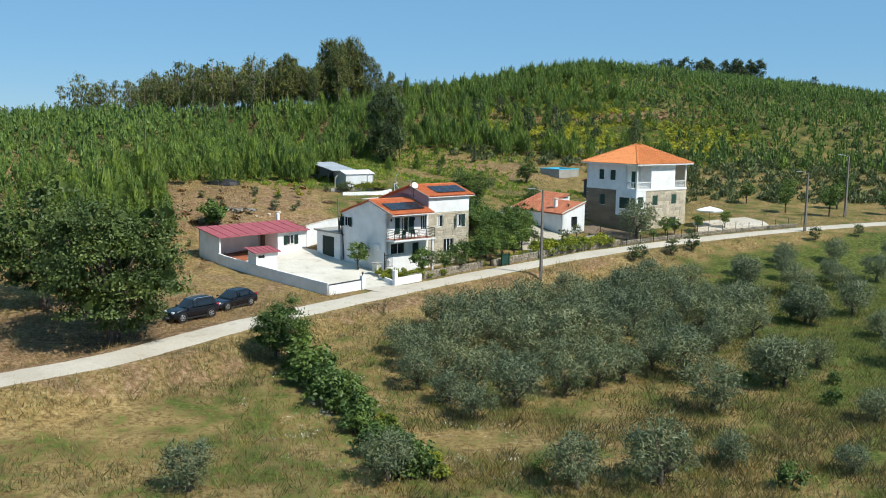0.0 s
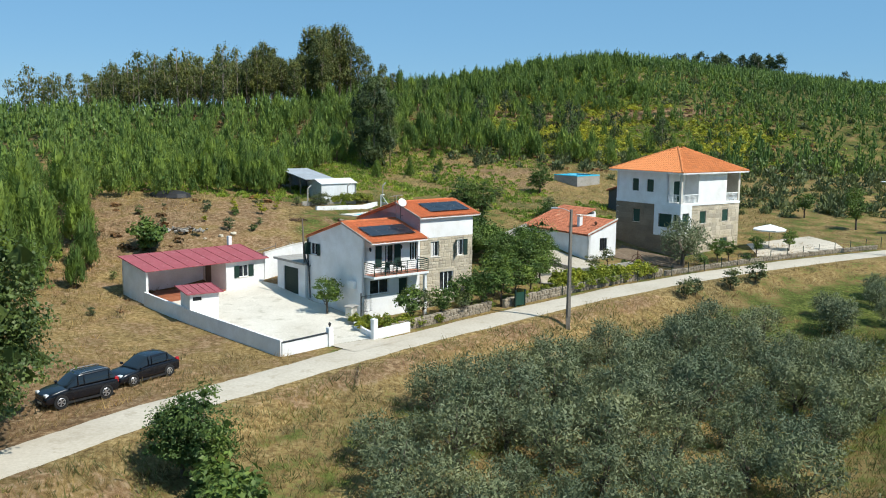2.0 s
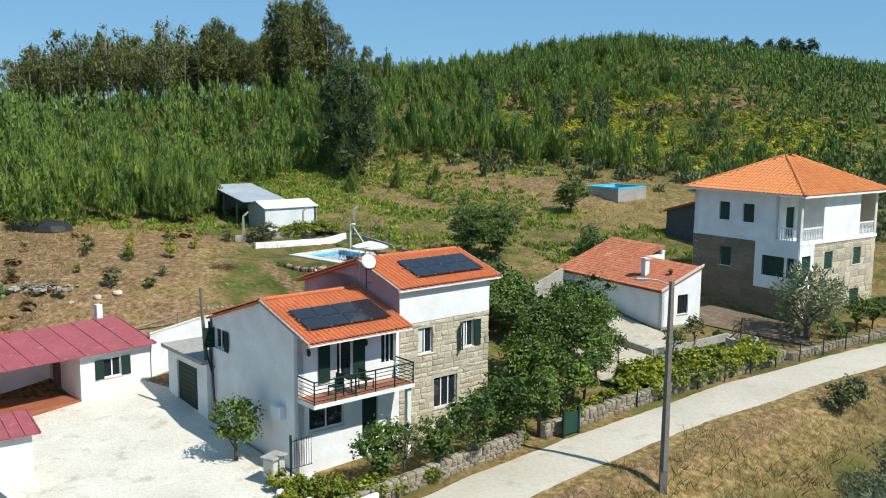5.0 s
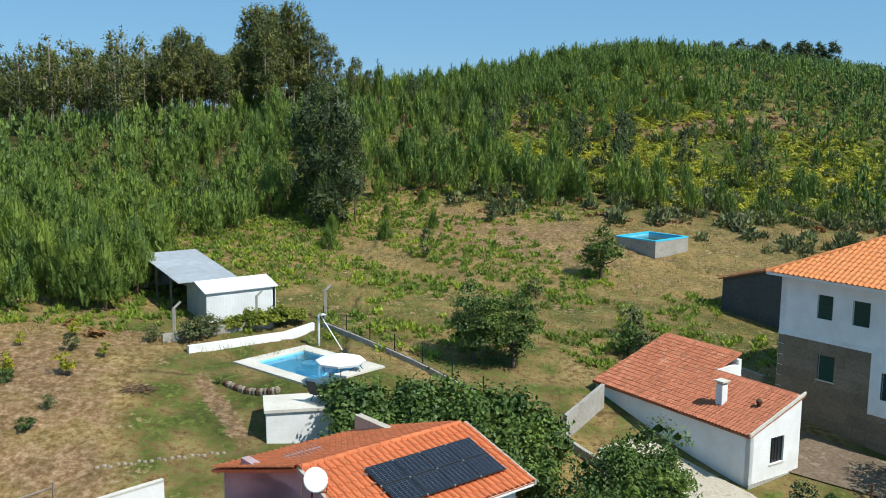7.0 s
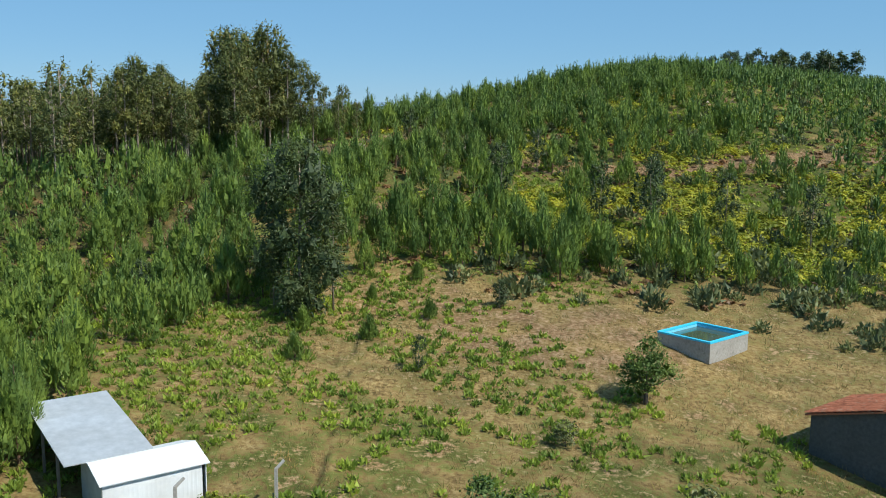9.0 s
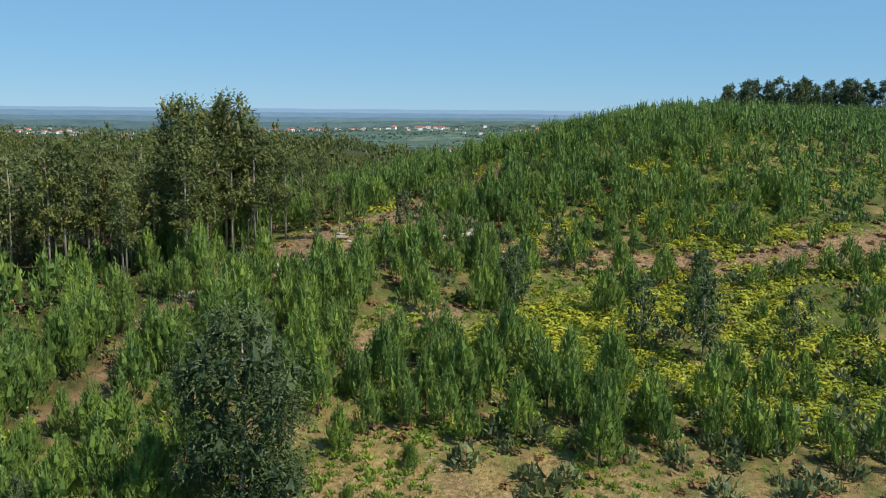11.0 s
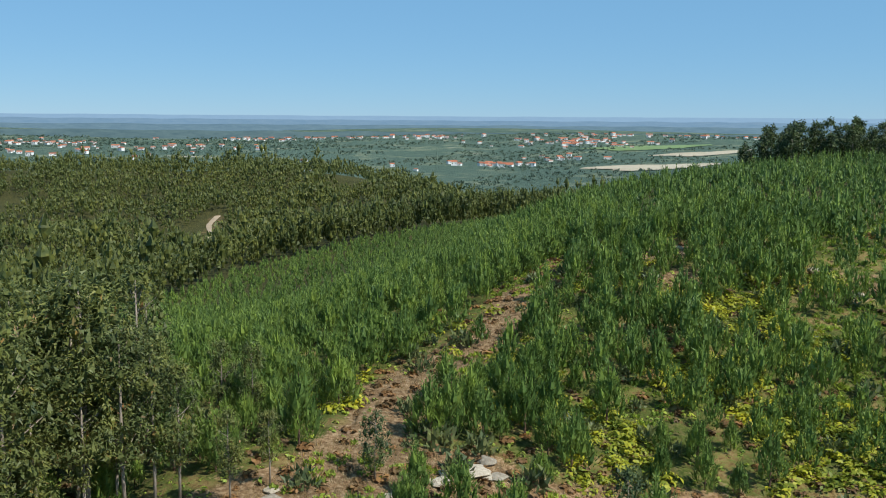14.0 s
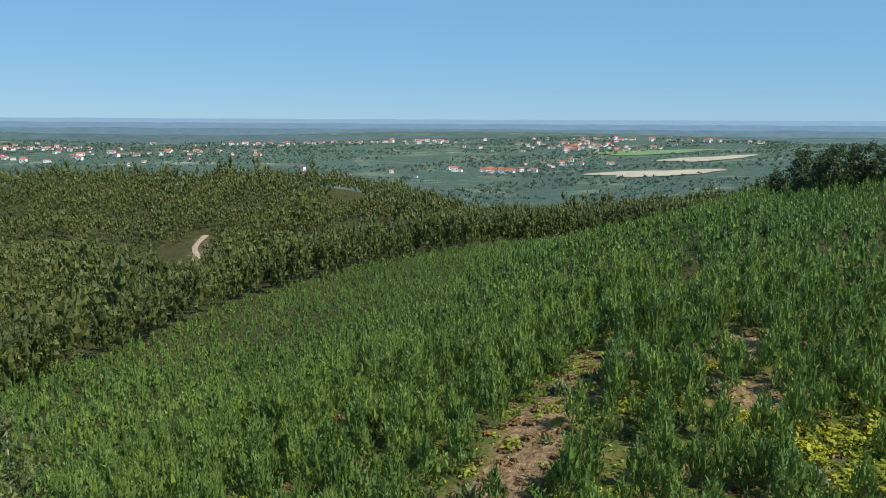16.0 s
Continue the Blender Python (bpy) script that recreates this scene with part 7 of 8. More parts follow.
gum_spots = spread(gr, -96, -15, 186, 238, 3.7, lambda x, y: 0.95 * np.maximum(spot(x, y, -50, 212, 34, 23), spot(x, y, -27, 208, 9, 14)) * (1 - 0.97 * spot(x, y, -10, 202, 8, 8)) * (1 - 0.97 * line_mask(x, y, TRACK, 3.0)))
edge_spots = spread(gr, -62, -19, 184, 216, 3.6, lambda x, y: 0.6 * np.maximum(spot(x, y, -44, 202, 26, 16), 0) * (1 - 0.97 * spot(x, y, -12, 201, 8, 8)) * (1 - line_mask(x, y, TRACK, 3.4)))
for x, y in np.concatenate([gum_spots[:230], edge_spots[:64]]):
    plant(GUMS if x > -36 and y < 216 else BACK_GUMS, x, y, gr.uniform(0.72, 1.0) * (1.15 if x > -25 else 0.95 if x > -56 else 0.85))
for x, y, q in ((-19.3, 202.4, 1.0), (-21.2, 200.4, 1.05), (-17.2, 203.2, 0.9), (-18.2, 204.6, 1.0), (-16.0, 204.8, 0.95), (-20.2, 203.8, 1.1), (-14.6, 205.2, 0.8), (-23.4, 198.6, 0.95), (-24.8, 196.2, 0.85), (-26.6, 193.6, 0.9), (-22.6, 202.6, 1.05), (-11.4, 204.4, 0.5), (-9.4, 206.6, 0.52)):
    plant(GUMS, x, y, q)
for x, y, s in ((-7.4, 162.4, 0.62), (-11.8, 161.6, 0.6), (-19.5, 203.5, 1.15), (-22.0, 200.5, 1.02), (-12.0, 214.5, 0.5), (-25.5, 205, 1.15), (-14.5, 216, 0.62)):
    plant(GUMS, x, y, s)
PLUMP = [gum_tree(300 + k, 11.0, 40, 26, 0.85, 0.2, 0.14, DARK_LEAF, "dark slender tree on the hilltop", "hilltop trees") for k in range(3)]
for k in range(42):
    plant(PLUMP, 83 + (k % 14) * 3.4 + gr.uniform(-2, 2), 384 + (k // 14) * 7 + gr.uniform(-3, 3), gr.uniform(0.7, 1.0))
for x, y, s in ((118, 300, 0.5), (140, 290, 0.55), (92, 262, 0.42)):
    plant(PLUMP, x, y, s)

# ---- scrub, bracken and grass ----
sr = np.random.RandomState(41)


def tuft(seed, n, ht, spread_r, width, lean=0.5):
    rng = np.random.RandomState(seed)
    base = np.c_[rng.normal(size=(n, 2)) * spread_r, np.zeros(n)]
    return needle_cards(rng, base, np.c_[rng.normal(size=(n, 2)) * lean, np.ones(n)], ht, width)


def fern(seed, n, size, leaf=0.6):
    rng = np.random.RandomState(seed)
    o = ball(rng, n)
    o[:, 2] = np.abs(o[:, 2]) * 0.8 + 0.25
    return leaf_cards(rng, o * size * np.array([0.75, 0.75, 0.6]) * rng.uniform(0.4, 1, n)[:, None], o + rng.normal(size=o.shape) * 0.4 + np.array([0, 0, 0.7]), size * leaf, size * leaf * 0.53)


def off_plots(x, y):
    d, _, _ = near_road(x, y)
    out = (d > 2.4).astype(float)
    yard = (x > -24) & (x < 24) & (y > 86) & (y < 126) & (y > 88 + (x + 6) * 0.72)
    return out * (1 - yard)


def fine_bush(seed, n, size, tall=0.9):
    rng = np.random.RandomState(seed)
    o = ball(rng, n)
    o[:, 2] = np.abs(o[:, 2])
    pos = o * size * np.array([0.8, 0.8, tall]) * rng.uniform(0.4, 1, n)[:, None]
    return needle_cards(rng, pos, o * 0.6 + np.array([0, 0, 0.7]) + rng.normal(size=o.shape) * 0.4, size * 0.42 * (60 / n) ** 0.4, size * 0.26 * (60 / n) ** 0.4, o + np.array([0, 0, 0.4]))


FERNS = [fine_bush(400 + k, 26, 0.42, 0.6) for k in range(4)]
f_spots = spread(sr, -40, 70, 128, 272, 0.85, lambda x, y: off_plots(x, y) * np.clip(
    0.85 * smooth(-13, -19, x) * (y < 170) + 0.9 * spot(x, y, -14, 150, 7, 16) + 0.9 * spot(x, y, -10, 162, 9, 6) + 0.8 * spot(x, y, -4, 145, 18, 18) * (patchy(x, y, 4, 8) > 0.42) + 0.9 * spot(x, y, -6, 168, 24, 7) * (patchy(x, y, 5, 9) > 0.4)
    + 0.6 * (y > 172) * (patchy(x, y, 7, 2) > 0.48) * smooth(-14, 0, x) + 0.6 * spot(x, y, 12, 138, 16, 12) * (patchy(x, y, 3, 7) > 0.5), 0, 1))
scatter("bracken", FERNS, f_spots, FERN_LEAF, "bright green bracken among the grass", "bracken", sr.uniform(0.7, 1.5, len(f_spots)))
GORSE = [fern(420 + k, 40, 0.9, 0.33) for k in range(4)]
y_spots = spread(sr, -12, 78, 172, 252, 0.9, lambda x, y: (1 - 0.85 * line_mask(x, y, TRACK, 3.0)) * np.clip(0.95 * spot(x, y, 34, 192, 33, 17, 12) * (patchy(x, y, 7, 5) > 0.3) + 0.8 * spot(x, y, 22, 216, 24, 8) * (patchy(x, y, 5, 6) > 0.42) * (1 - line_mask(x, y, CROSS_TRACK, 2.6)) + 0.8 * spot(x, y, 7, 226, 4, 7) + 0.5 * spot(x, y, -7, 224, 3, 5) + 0.8 * spot(x, y, 26, 236, 26, 14) * (patchy(x, y, 4, 26) > 0.52), 0, 1))
scatter("yellow_scrub", GORSE, y_spots, GORSE_LEAF, "yellow flowering broom and young acacia scrub", "scrub", sr.uniform(0.8, 1.8, len(y_spots)))
r_spots = spread(sr, -42, 70, 84, 262, 1.7, lambda x, y: off_plots(x, y) * np.clip(0.6 * spot(x, y, -26, 112, 16, 16) * (patchy(x, y, 3, 4) > 0.45) + 0.75 * line_mask(x, y, TRACK, 3.5) * (y > 215) + 0.7 * line_mask(x, y, CROSS_TRACK, 3.2)
                                                                               + 0.5 * spot(x, y, 30, 172, 34, 6) + 0.55 * (y > 176) * (patchy(x, y, 6, 12) > 0.45), 0, 1))
scatter("russet_scrub", [fern(440 + k, 30, 0.8) for k in range(3)], r_spots, RUSSET_LEAF, "low brown heather scrub", "scrub", sr.uniform(0.5, 1.2, len(r_spots)))
b_spots = spread(sr, -60, 130, 126, 262, 2.8, lambda x, y: np.clip(0.95 * smooth(24, 32, x) * (y < 188) * (y > 140) * (1 - spot(x, y, 18, 150, 18, 18)) + 0.9 * spot(x, y, 30, 172, 34, 7) + 0.2 * (y > 176), 0, 1))
scatter("green_scrub", [fine_bush(460 + k, 80, 1.4) for k in range(3)], b_spots, DUSTY_LEAF, "grey-green bushes on the slope", "scrub", sr.uniform(0.5, 1.25, len(b_spots)))
UNDER = [fern(470 + k, 7, 0.6) for k in range(4)]
u_spots = spread(sr, -30, 76, 171, 276, 1.0, lambda x, y: 0.75 * (1 - 0.95 * line_mask(x, y, TRACK, 1.6)) * (1 - 0.9 * line_mask(x, y, CROSS_TRACK, 2.4)) * (1 - 0.9 * spot(x, y, -10, 202, 8, 5.5, 50)) * (patchy(x, y, 8, 22) > 0.3))
scatter("undergrowth", UNDER, u_spots, FERN_LEAF, "green undergrowth between the young pines", "undergrowth", sr.uniform(0.5, 1.2, len(u_spots)))
TUFTS = [tuft(480 + k, 9, 0.6, 0.26, 0.05) for k in range(4)]
g_spots = spread(sr, -32, 50, 43, 100, 0.48, lambda x, y: (near_road(x, y)[1] < 0) * (near_road(x, y)[0] > 2.5) * (0.5 + 0.4 * smooth(10, 30, x)) * (patchy(x, y, 5, 14) > 0.3))
scatter("green_grass", TUFTS, g_spots, GRASS_GREEN, "tufts of green field grass", "grass", sr.uniform(0.5, 1.2, len(g_spots)))
d_spots = spread(sr, -40, 40, 43, 128, 0.62, lambda x, y: off_plots(x, y) * np.clip(0.45 * (near_road(x, y)[1] < 0) * (patchy(x, y, 6, 15) > 0.45) * (1 - 0.8 * spot(x, y, 12, 52, 18, 10)) + 0.6 * (near_road(x, y)[1] > 0) * (x < -9) + 0.5 * (near_road(x, y)[0] < 6), 0, 1))
scatter("dry_grass", TUFTS, d_spots, GRASS_DRY, "tufts of dry straw-coloured grass", "grass", sr.uniform(0.4, 1.1, len(d_spots)))
t_spots = spread(sr, -32, 60, 165, 262, 0.6, lambda x, y: np.clip(0.6 * line_mask(x, y, TRACK, 2.4) * (patchy(x, y, 3, 35) > 0.4) + 0.65 * line_mask(x, y, CROSS_TRACK, 2.8) * (patchy(x, y, 4, 36) > 0.35) + 0.5 * spot(x, y, -8, 203, 9, 7, 40) * (patchy(x, y, 3, 37) > 0.45), 0, 1))
scatter("track_grass", TUFTS, t_spots, GRASS_DRY, "dry brown grass along the dirt track", "grass", sr.uniform(0.4, 1.0, len(t_spots)))
WEEDS = leaves("tall_weeds", (0.085, 0.075, 0.03), (0.145, 0.118, 0.048), (0.22, 0.175, 0.075), 0.15, 0.25)
q_spots = spread(sr, -4, 42, 43, 66, 0.42, lambda x, y: np.clip(0.8 * spot(x, y, 16, 51, 22, 11) * (patchy(x, y, 3, 44) > 0.36), 0, 1) * (near_road(x, y)[0] > 6))
scatter("field_weeds", TUFTS, q_spots, WEEDS, "tall brown and olive weeds of the field", "weeds", sr.uniform(0.6, 1.5, len(q_spots)))
m_spots = spread(sr, -16, 42, 126, 172, 0.7, lambda x, y: off_plots(x, y) * 0.7)
e_spots = spread(sr, -16, 44, 127, 176, 0.8, lambda x, y: off_plots(x, y) * 0.75 * (patchy(x, y, 5, 31) > 0.42))
scatter("dry_meadow_grass", TUFTS, e_spots, GRASS_DRY, "dry straw grass of the meadow", "grass", sr.uniform(0.3, 0.8, len(e_spots)))
scatter("meadow_grass", TUFTS, m_spots, GRASS_GREEN, "short rough meadow grass", "grass", sr.uniform(0.3, 0.8, len(m_spots)))

h_spots = spread(sr, -16, 6, 46, 70, 0.5, lambda x, y: (near_road(x, y)[1] < 0) * (near_road(x, y)[0] > 3.5) * np.clip(0.5 * spot(x, y, -8, 59, 5, 5) * (patchy(x, y, 2, 33) > 0.5) + 0.12 * spot(x, y, -2, 52, 8, 8), 0, 1))
scatter("white_flowers", [tuft(490 + k, 6, 0.09, 0.25, 0.045, 0.9) for k in range(3)], h_spots, FLOWER, "specks of small white meadow flowers", "flowers", sr.uniform(0.6, 1.2, len(h_spots)), 0.42)

# ---- far woods ----
wr = np.random.RandomState(51)
FAR_TREES = [far_crown(np.random.RandomState(500 + k), 4, 20, 2.0, 9.0, 0.5) for k in range(6)]
SLOPE_END = [(-130, 300), (-68, 318), (-64, 352), (-54, 405), (-36, 440), (-14, 470), (20, 500), (60, 520), (150, 540)]


def beyond_slope(x, y):
    """Metres past the foot of the pine slope."""
    return y - np.interp(x, [p[0] for p in SLOPE_END], [p[1] for p in SLOPE_END])


def far_chance(x, y):
    past = beyond_slope(x, y)
    c = 0.95 * (past > 0) * np.where(past < 34, 1.0, patchy(x, y, 30, 16) > 0.2)
    return c * (1 - 0.97 * line_mask(x, y, FAR_TRACK, 5)) * (1 - 0.97 * line_mask(x, y, SIDE_TRACK, 4)) * (1 - 0.85 * spot(x, y, -62, 556, 28, 10)) * (1 - 0.75 * spot(x, y, -155, 545, 34, 20)) * (1 - 0.8 * spot(x, y, -8, 560, 28, 13))


w_spots = spread(wr, -420, 330, 318, 820, 4.5, lambda x, y: far_chance(x, y) * np.where((y > 765) & (x < -40), 0, 1) * (np.abs(x) < 40 + (y - 110) * 0.52))
belt = (beyond_slope(w_spots[:, 0], w_spots[:, 1]) < 30) & (w_spots[:, 0] > -170) & (w_spots[:, 0] < 130)
BELT_TREES = [far_crown(np.random.RandomState(510 + k), 8, 90, 2.0, 10.5, 0.33) for k in range(5)]
scatter("tree_belt", BELT_TREES, w_spots[belt], WOOD_LEAF, "dark belt of slender trees at the foot of the slope", "woods", wr.uniform(0.95, 1.6, belt.sum()), -0.3)
w_spots = w_spots[~belt]
w_past = beyond_slope(w_spots[:, 0], w_spots[:, 1])
w_size = wr.uniform(0.7, 1.4, len(w_spots)) * np.where(w_past < 40, 1.35, 0.6 + 0.7 * patchy(w_spots[:, 0], w_spots[:, 1], 14, 19)) * np.where(wr.uniform(size=len(w_spots)) > 0.94, 1.5, 1.0)
scatter("far_woods", FAR_TREES, w_spots, WOOD_LEAF, "mixed green woodland of the valley", "woods", w_size, -0.3)
near_slope = spread(wr, -120, 160, 345, 535, 2.7, lambda x, y: 0.92 * (beyond_slope(x, y) < 2))
scatter("slope_pines", PINE_FAR, near_slope, PINE_LEAF, "far slope of young pines", "trees", wr.uniform(0.7, 1.25, len(near_slope)))
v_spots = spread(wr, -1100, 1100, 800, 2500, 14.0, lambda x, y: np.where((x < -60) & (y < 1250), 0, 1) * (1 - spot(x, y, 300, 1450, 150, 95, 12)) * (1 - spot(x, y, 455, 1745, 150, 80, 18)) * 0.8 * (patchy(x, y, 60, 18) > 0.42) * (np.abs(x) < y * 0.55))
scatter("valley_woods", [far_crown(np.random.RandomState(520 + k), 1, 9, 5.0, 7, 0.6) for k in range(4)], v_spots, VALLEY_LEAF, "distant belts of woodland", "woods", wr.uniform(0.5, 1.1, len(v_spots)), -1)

for x, y, s in ((-34.5, 104, 2.0), (-36.5, 99, 2.2), (-33.5, 110, 1.7), (-38, 108, 2.2), (-35.5, 92, 1.9), (-40, 96, 2.3), (-33, 98, 1.5), (-37, 116, 1.9), (-41, 103, 2.2), (-31.5, 106, 1.1), (-30.5, 101, 0.9)):
    plant(TALL, x, y, s * 0.56)
for x, y, s in ((-19.9, 131.0, 0.6), (-22.3, 131.5, 0.66), (-19.2, 134.8, 0.62), (-21.6, 135.2, 0.7), (-24.6, 133.4, 0.72), (-20.6, 139.0, 0.66), (-24.0, 138.5, 0.72), (-26.8, 131.0, 0.66), (-27.6, 136.5, 0.75), (-30.0, 130.5, 0.7), (-20.4, 143.6, 0.66), (-23.8, 143.0, 0.7)):
    plant(TALL, x, y, s)
ROUND_PINE = []
for k in range(2):
    t = thing("bushy_pine", Matrix.Translation((0, 0, -500)), "small round bright green pine on the meadow", "tree", "meadow pines")
    part("trunk", Shape().tube([(0, 0, -0.2), (0.02, 0, 0.6), (0, 0.02, 1.6)], [0.06, 0.05, 0.015], 6), PINE_BARK, t)
    part("crown", cards_mesh("crown", young_pine(np.random.RandomState(160 + k), 2.3, 22, 60, 0.26, 0.05, 0.3, 0.02), PINE_LEAF), PINE_LEAF, t)
    ROUND_PINE.append(t)
for x, y, s in ((-8.7, 151.6, 1.05), (-9.0, 157.6, 0.95), (-4.2, 156.7, 0.95), (0.0, 161.3, 0.9), (-4.6, 164.9, 0.75), (-1.1, 169.1, 0.85)):
    plant(ROUND_PINE, x, y, s)
for x, y, s in ((-0.6, 151.0, 0.42), (5.4, 163.6, 0.4), (-20.9, 159.2, 0.55)):
    plant(SMALL_GUM, x, y, s)


# ---- lamp post and poles by the lane ----
def lamp_post(x, y, h, label):
    z = ground_z(x, y)
    t = thing("street_lamp", Matrix.Translation((x, y, z)), label, "lamp post", "concrete poles")
    part("pole", Shape().box(-0.16, 0.16, -0.12, 0.12, -0.5, 1.0).tube([(0, 0, 1.0), (0, 0, h)], [0.19, 0.11], 4), POLE_CONCRETE, t)
    part("arm", Shape().tube([(0, 0, h - 0.2), (-0.6, -0.1, h + 0.05), (-1.1, -0.2, h + 0.12)], 0.03), ALUMINIUM, t)
    part("lamp_head", Shape().box(-1.6, -1.05, -0.32, -0.1, h + 0.06, h + 0.16, 0.02), ALUMINIUM, t, "grey lamp head")
    return t


lamp_post(10.35, 95.05, 9.4, "tall grey concrete lamp post beside the lane")
lamp_post(46.5, 118.2, 7.5, "grey concrete pole at the lane's bend")
lamp_post(56.0, 128.5, 8.5, "grey concrete pole by the far gate")
stick = thing("utility_pole", HOUSE @ Matrix.Translation((-0.16, 9.68, 4.95)), "weathered wooden pole with cables on the garage roof", "pole")
part("pole", Shape().tube([(0, 0, 0.0), (-0.08, 0.03, 2.0), (-0.16, 0.05, 3.7)], [0.09, 0.08, 0.06], 8), WOOD_GREY, stick)
part("cable", Shape().tube([(-0.05, -0.05, 1.4), (-0.08, -0.3, 0.4), (-0.12, -0.9, -0.4), (-0.1, -1.1, -0.1)], 0.05, 6), DARK_METAL, stick)


# ---- parked cars ----
def loft(rows):
    """A rounded body from cross-sections: rows of (x, half width at sill, at shoulder, at top, z low, z shoulder, z top)."""
    rows = np.array(rows, float)
    run = np.arange(len(rows), dtype=float)
    rows = hermite(np.linspace(0, run[-1], 5 * (len(rows) - 1) + 1), run, rows.T).T
    s = Shape()
    for x, a, b, c, z0, z1, z2 in rows:
        ring = np.array([(-a, z0), (-b, z0 + (z1 - z0) * 0.55), (-b * 0.97, z1), (-c, z2), (0, z2 + 0.025), (c, z2), (b * 0.97, z1), (b, z0 + (z1 - z0) * 0.55), (a, z0)])
        for _ in range(2):
            nxt = np.roll(ring, -1, 0)
            ring = np.stack([ring * 0.75 + nxt * 0.25, ring * 0.25 + nxt * 0.75], 1).reshape(-1, 2)
        s.v += [(x, y, z) for y, z in ring]
    n, m = len(rows) - 1, len(ring)
    for i in range(n):
        s.f += [(i * m + k, i * m + (k + 1) % m, i * m + m + (k + 1) % m, i * m + m + k) for k in range(m)]
    s.f += [tuple(range(m - 1, -1, -1)), tuple(n * m + k for k in range(m))]
    return s


def build_car(m, label, L, W, H, base, wheel, suv):
    """A hatchback or a sport-utility car; x runs to its front."""
    t = thing("car", m, label, "car", "parked cars")
    h, c = W / 2, 0.22 if suv else 0.16
    belt = H * (0.6 if suv else 0.62)
    hood = H * (0.62 if suv else 0.58)
    back, front = -L / 2, L / 2
    low = [(back, h * 0.8, h * 0.86, h * 0.8, c + 0.12, belt * 0.8, belt * 0.86), (back + 0.12, h * 0.92, h * 0.96, h * 0.88, c, belt * 0.95, belt), (back + 0.9, h * 0.96, h, h * 0.93, c, belt, belt + 0.01),
           (0.2, h * 0.96, h, h * 0.93, c, belt, belt + 0.01), (front - 1.15, h * 0.96, h, h * 0.9, c, hood * 0.97, hood), (front - 0.45, h * 0.94, h * 0.97, h * 0.8, c, hood * 0.86, hood * 0.93), (front - 0.08, h * 0.85, h * 0.88, h * 0.7, c + 0.04, hood * 0.7, hood * 0.78), (front, h * 0.76, h * 0.8, h * 0.62, c + 0.1, hood * 0.6, hood * 0.66)]
    part("body", loft(low), CAR_PAINT, t, soft=True)
    b0, b1 = (back + 0.1, back + 0.42) if suv else (back + 0.22, back + 0.75)
    f0, f1 = front - 1.2, front - 1.85 - (0 if suv else 0.15)
    cab = [(b0, h * 0.84, h * 0.85, h * 0.8, belt - 0.02, belt + 0.02, belt + 0.05), (b1, h * 0.9, h * 0.84, h * 0.7, belt - 0.02, belt + (H - belt) * 0.6, H - 0.07), (b1 + 0.5, h * 0.91, h * 0.84, h * 0.7, belt - 0.02, belt + (H - belt) * 0.6, H), (f1 - 0.3, h * 0.91, h * 0.84, h * 0.7, belt - 0.02, belt + (H - belt) * 0.6, H - 0.01),
           (f1, h * 0.9, h * 0.83, h * 0.68, belt - 0.02, belt + (H - belt) * 0.55, H - 0.06), (f0, h * 0.84, h * 0.82, h * 0.78, belt - 0.04, belt - 0.01, belt + 0.01)]
    part("window_band", loft(cab), CAR_GLASS, t, "dark tinted window band", soft=True)
    roof = loft([(b1 - 0.06, h * 0.66, h * 0.68, h * 0.62, H - 0.12, H - 0.08, H - 0.06), (b1 + 0.35, h * 0.74, h * 0.74, h * 0.68, H - 0.1, H - 0.03, H + 0.015), (f1 - 0.4, h * 0.74, h * 0.74, h * 0.68, H - 0.1, H - 0.03, H + 0.012), (f1 - 0.02, h * 0.68, h * 0.68, h * 0.62, H - 0.13, H - 0.09, H - 0.06)])
    part("roof", roof, CAR_PAINT, t, soft=True)
    for y in (-1, 1):
        for x in (b1 + 0.15, 0.0 - 0.1, f1 - 0.05):
            pil = Shape().tube([(x, y * h * 0.92, belt), (x - 0.03, y * h * 0.845, belt + (H - belt) * 0.6), (x - 0.06, y * h * 0.71, H - 0.02)], 0.035, 4)
            part("pillar", pil, CAR_PAINT, t)
        part("mirror", Shape().box(f0 - 0.25, f0 - 0.1, y * h + (0 if y > 0 else -0.18), y * h + (0.18 if y > 0 else 0), belt, belt + 0.13, 0.02), CAR_PAINT, t)
        part("headlight", Shape().box(front - 0.3, front - 0.04, y * h * 0.62 - 0.16, y * h * 0.62 + 0.16, hood * 0.72, hood * 0.86, 0.03), LAMP_CLEAR, t, "clear headlight")
        part("tail_light", Shape().box(back - 0.01, back + 0.22, y * h * 0.8 - 0.1, y * h * 0.8 + 0.1, belt * 0.78, belt + 0.1, 0.02), LAMP_RED, t, "red tail light")
        part("sill", Shape().box(-base / 2 + wheel, base / 2 - wheel, y * h * 0.96 - 0.03, y * h * 0.96 + 0.03, c - 0.03, c + 0.09), BLACK_PLASTIC, t)
        if suv:
            part("roof_rail", Shape().tube([(b1 + 0.1, y * h * 0.66, H + 0.01), (b1 + 0.3, y * h * 0.66, H + 0.07), (f1 - 0.5, y * h * 0.66, H + 0.07), (f1 - 0.25, y * h * 0.66, H + 0.0)], 0.022), ALUMINIUM, t, "silver roof rail")
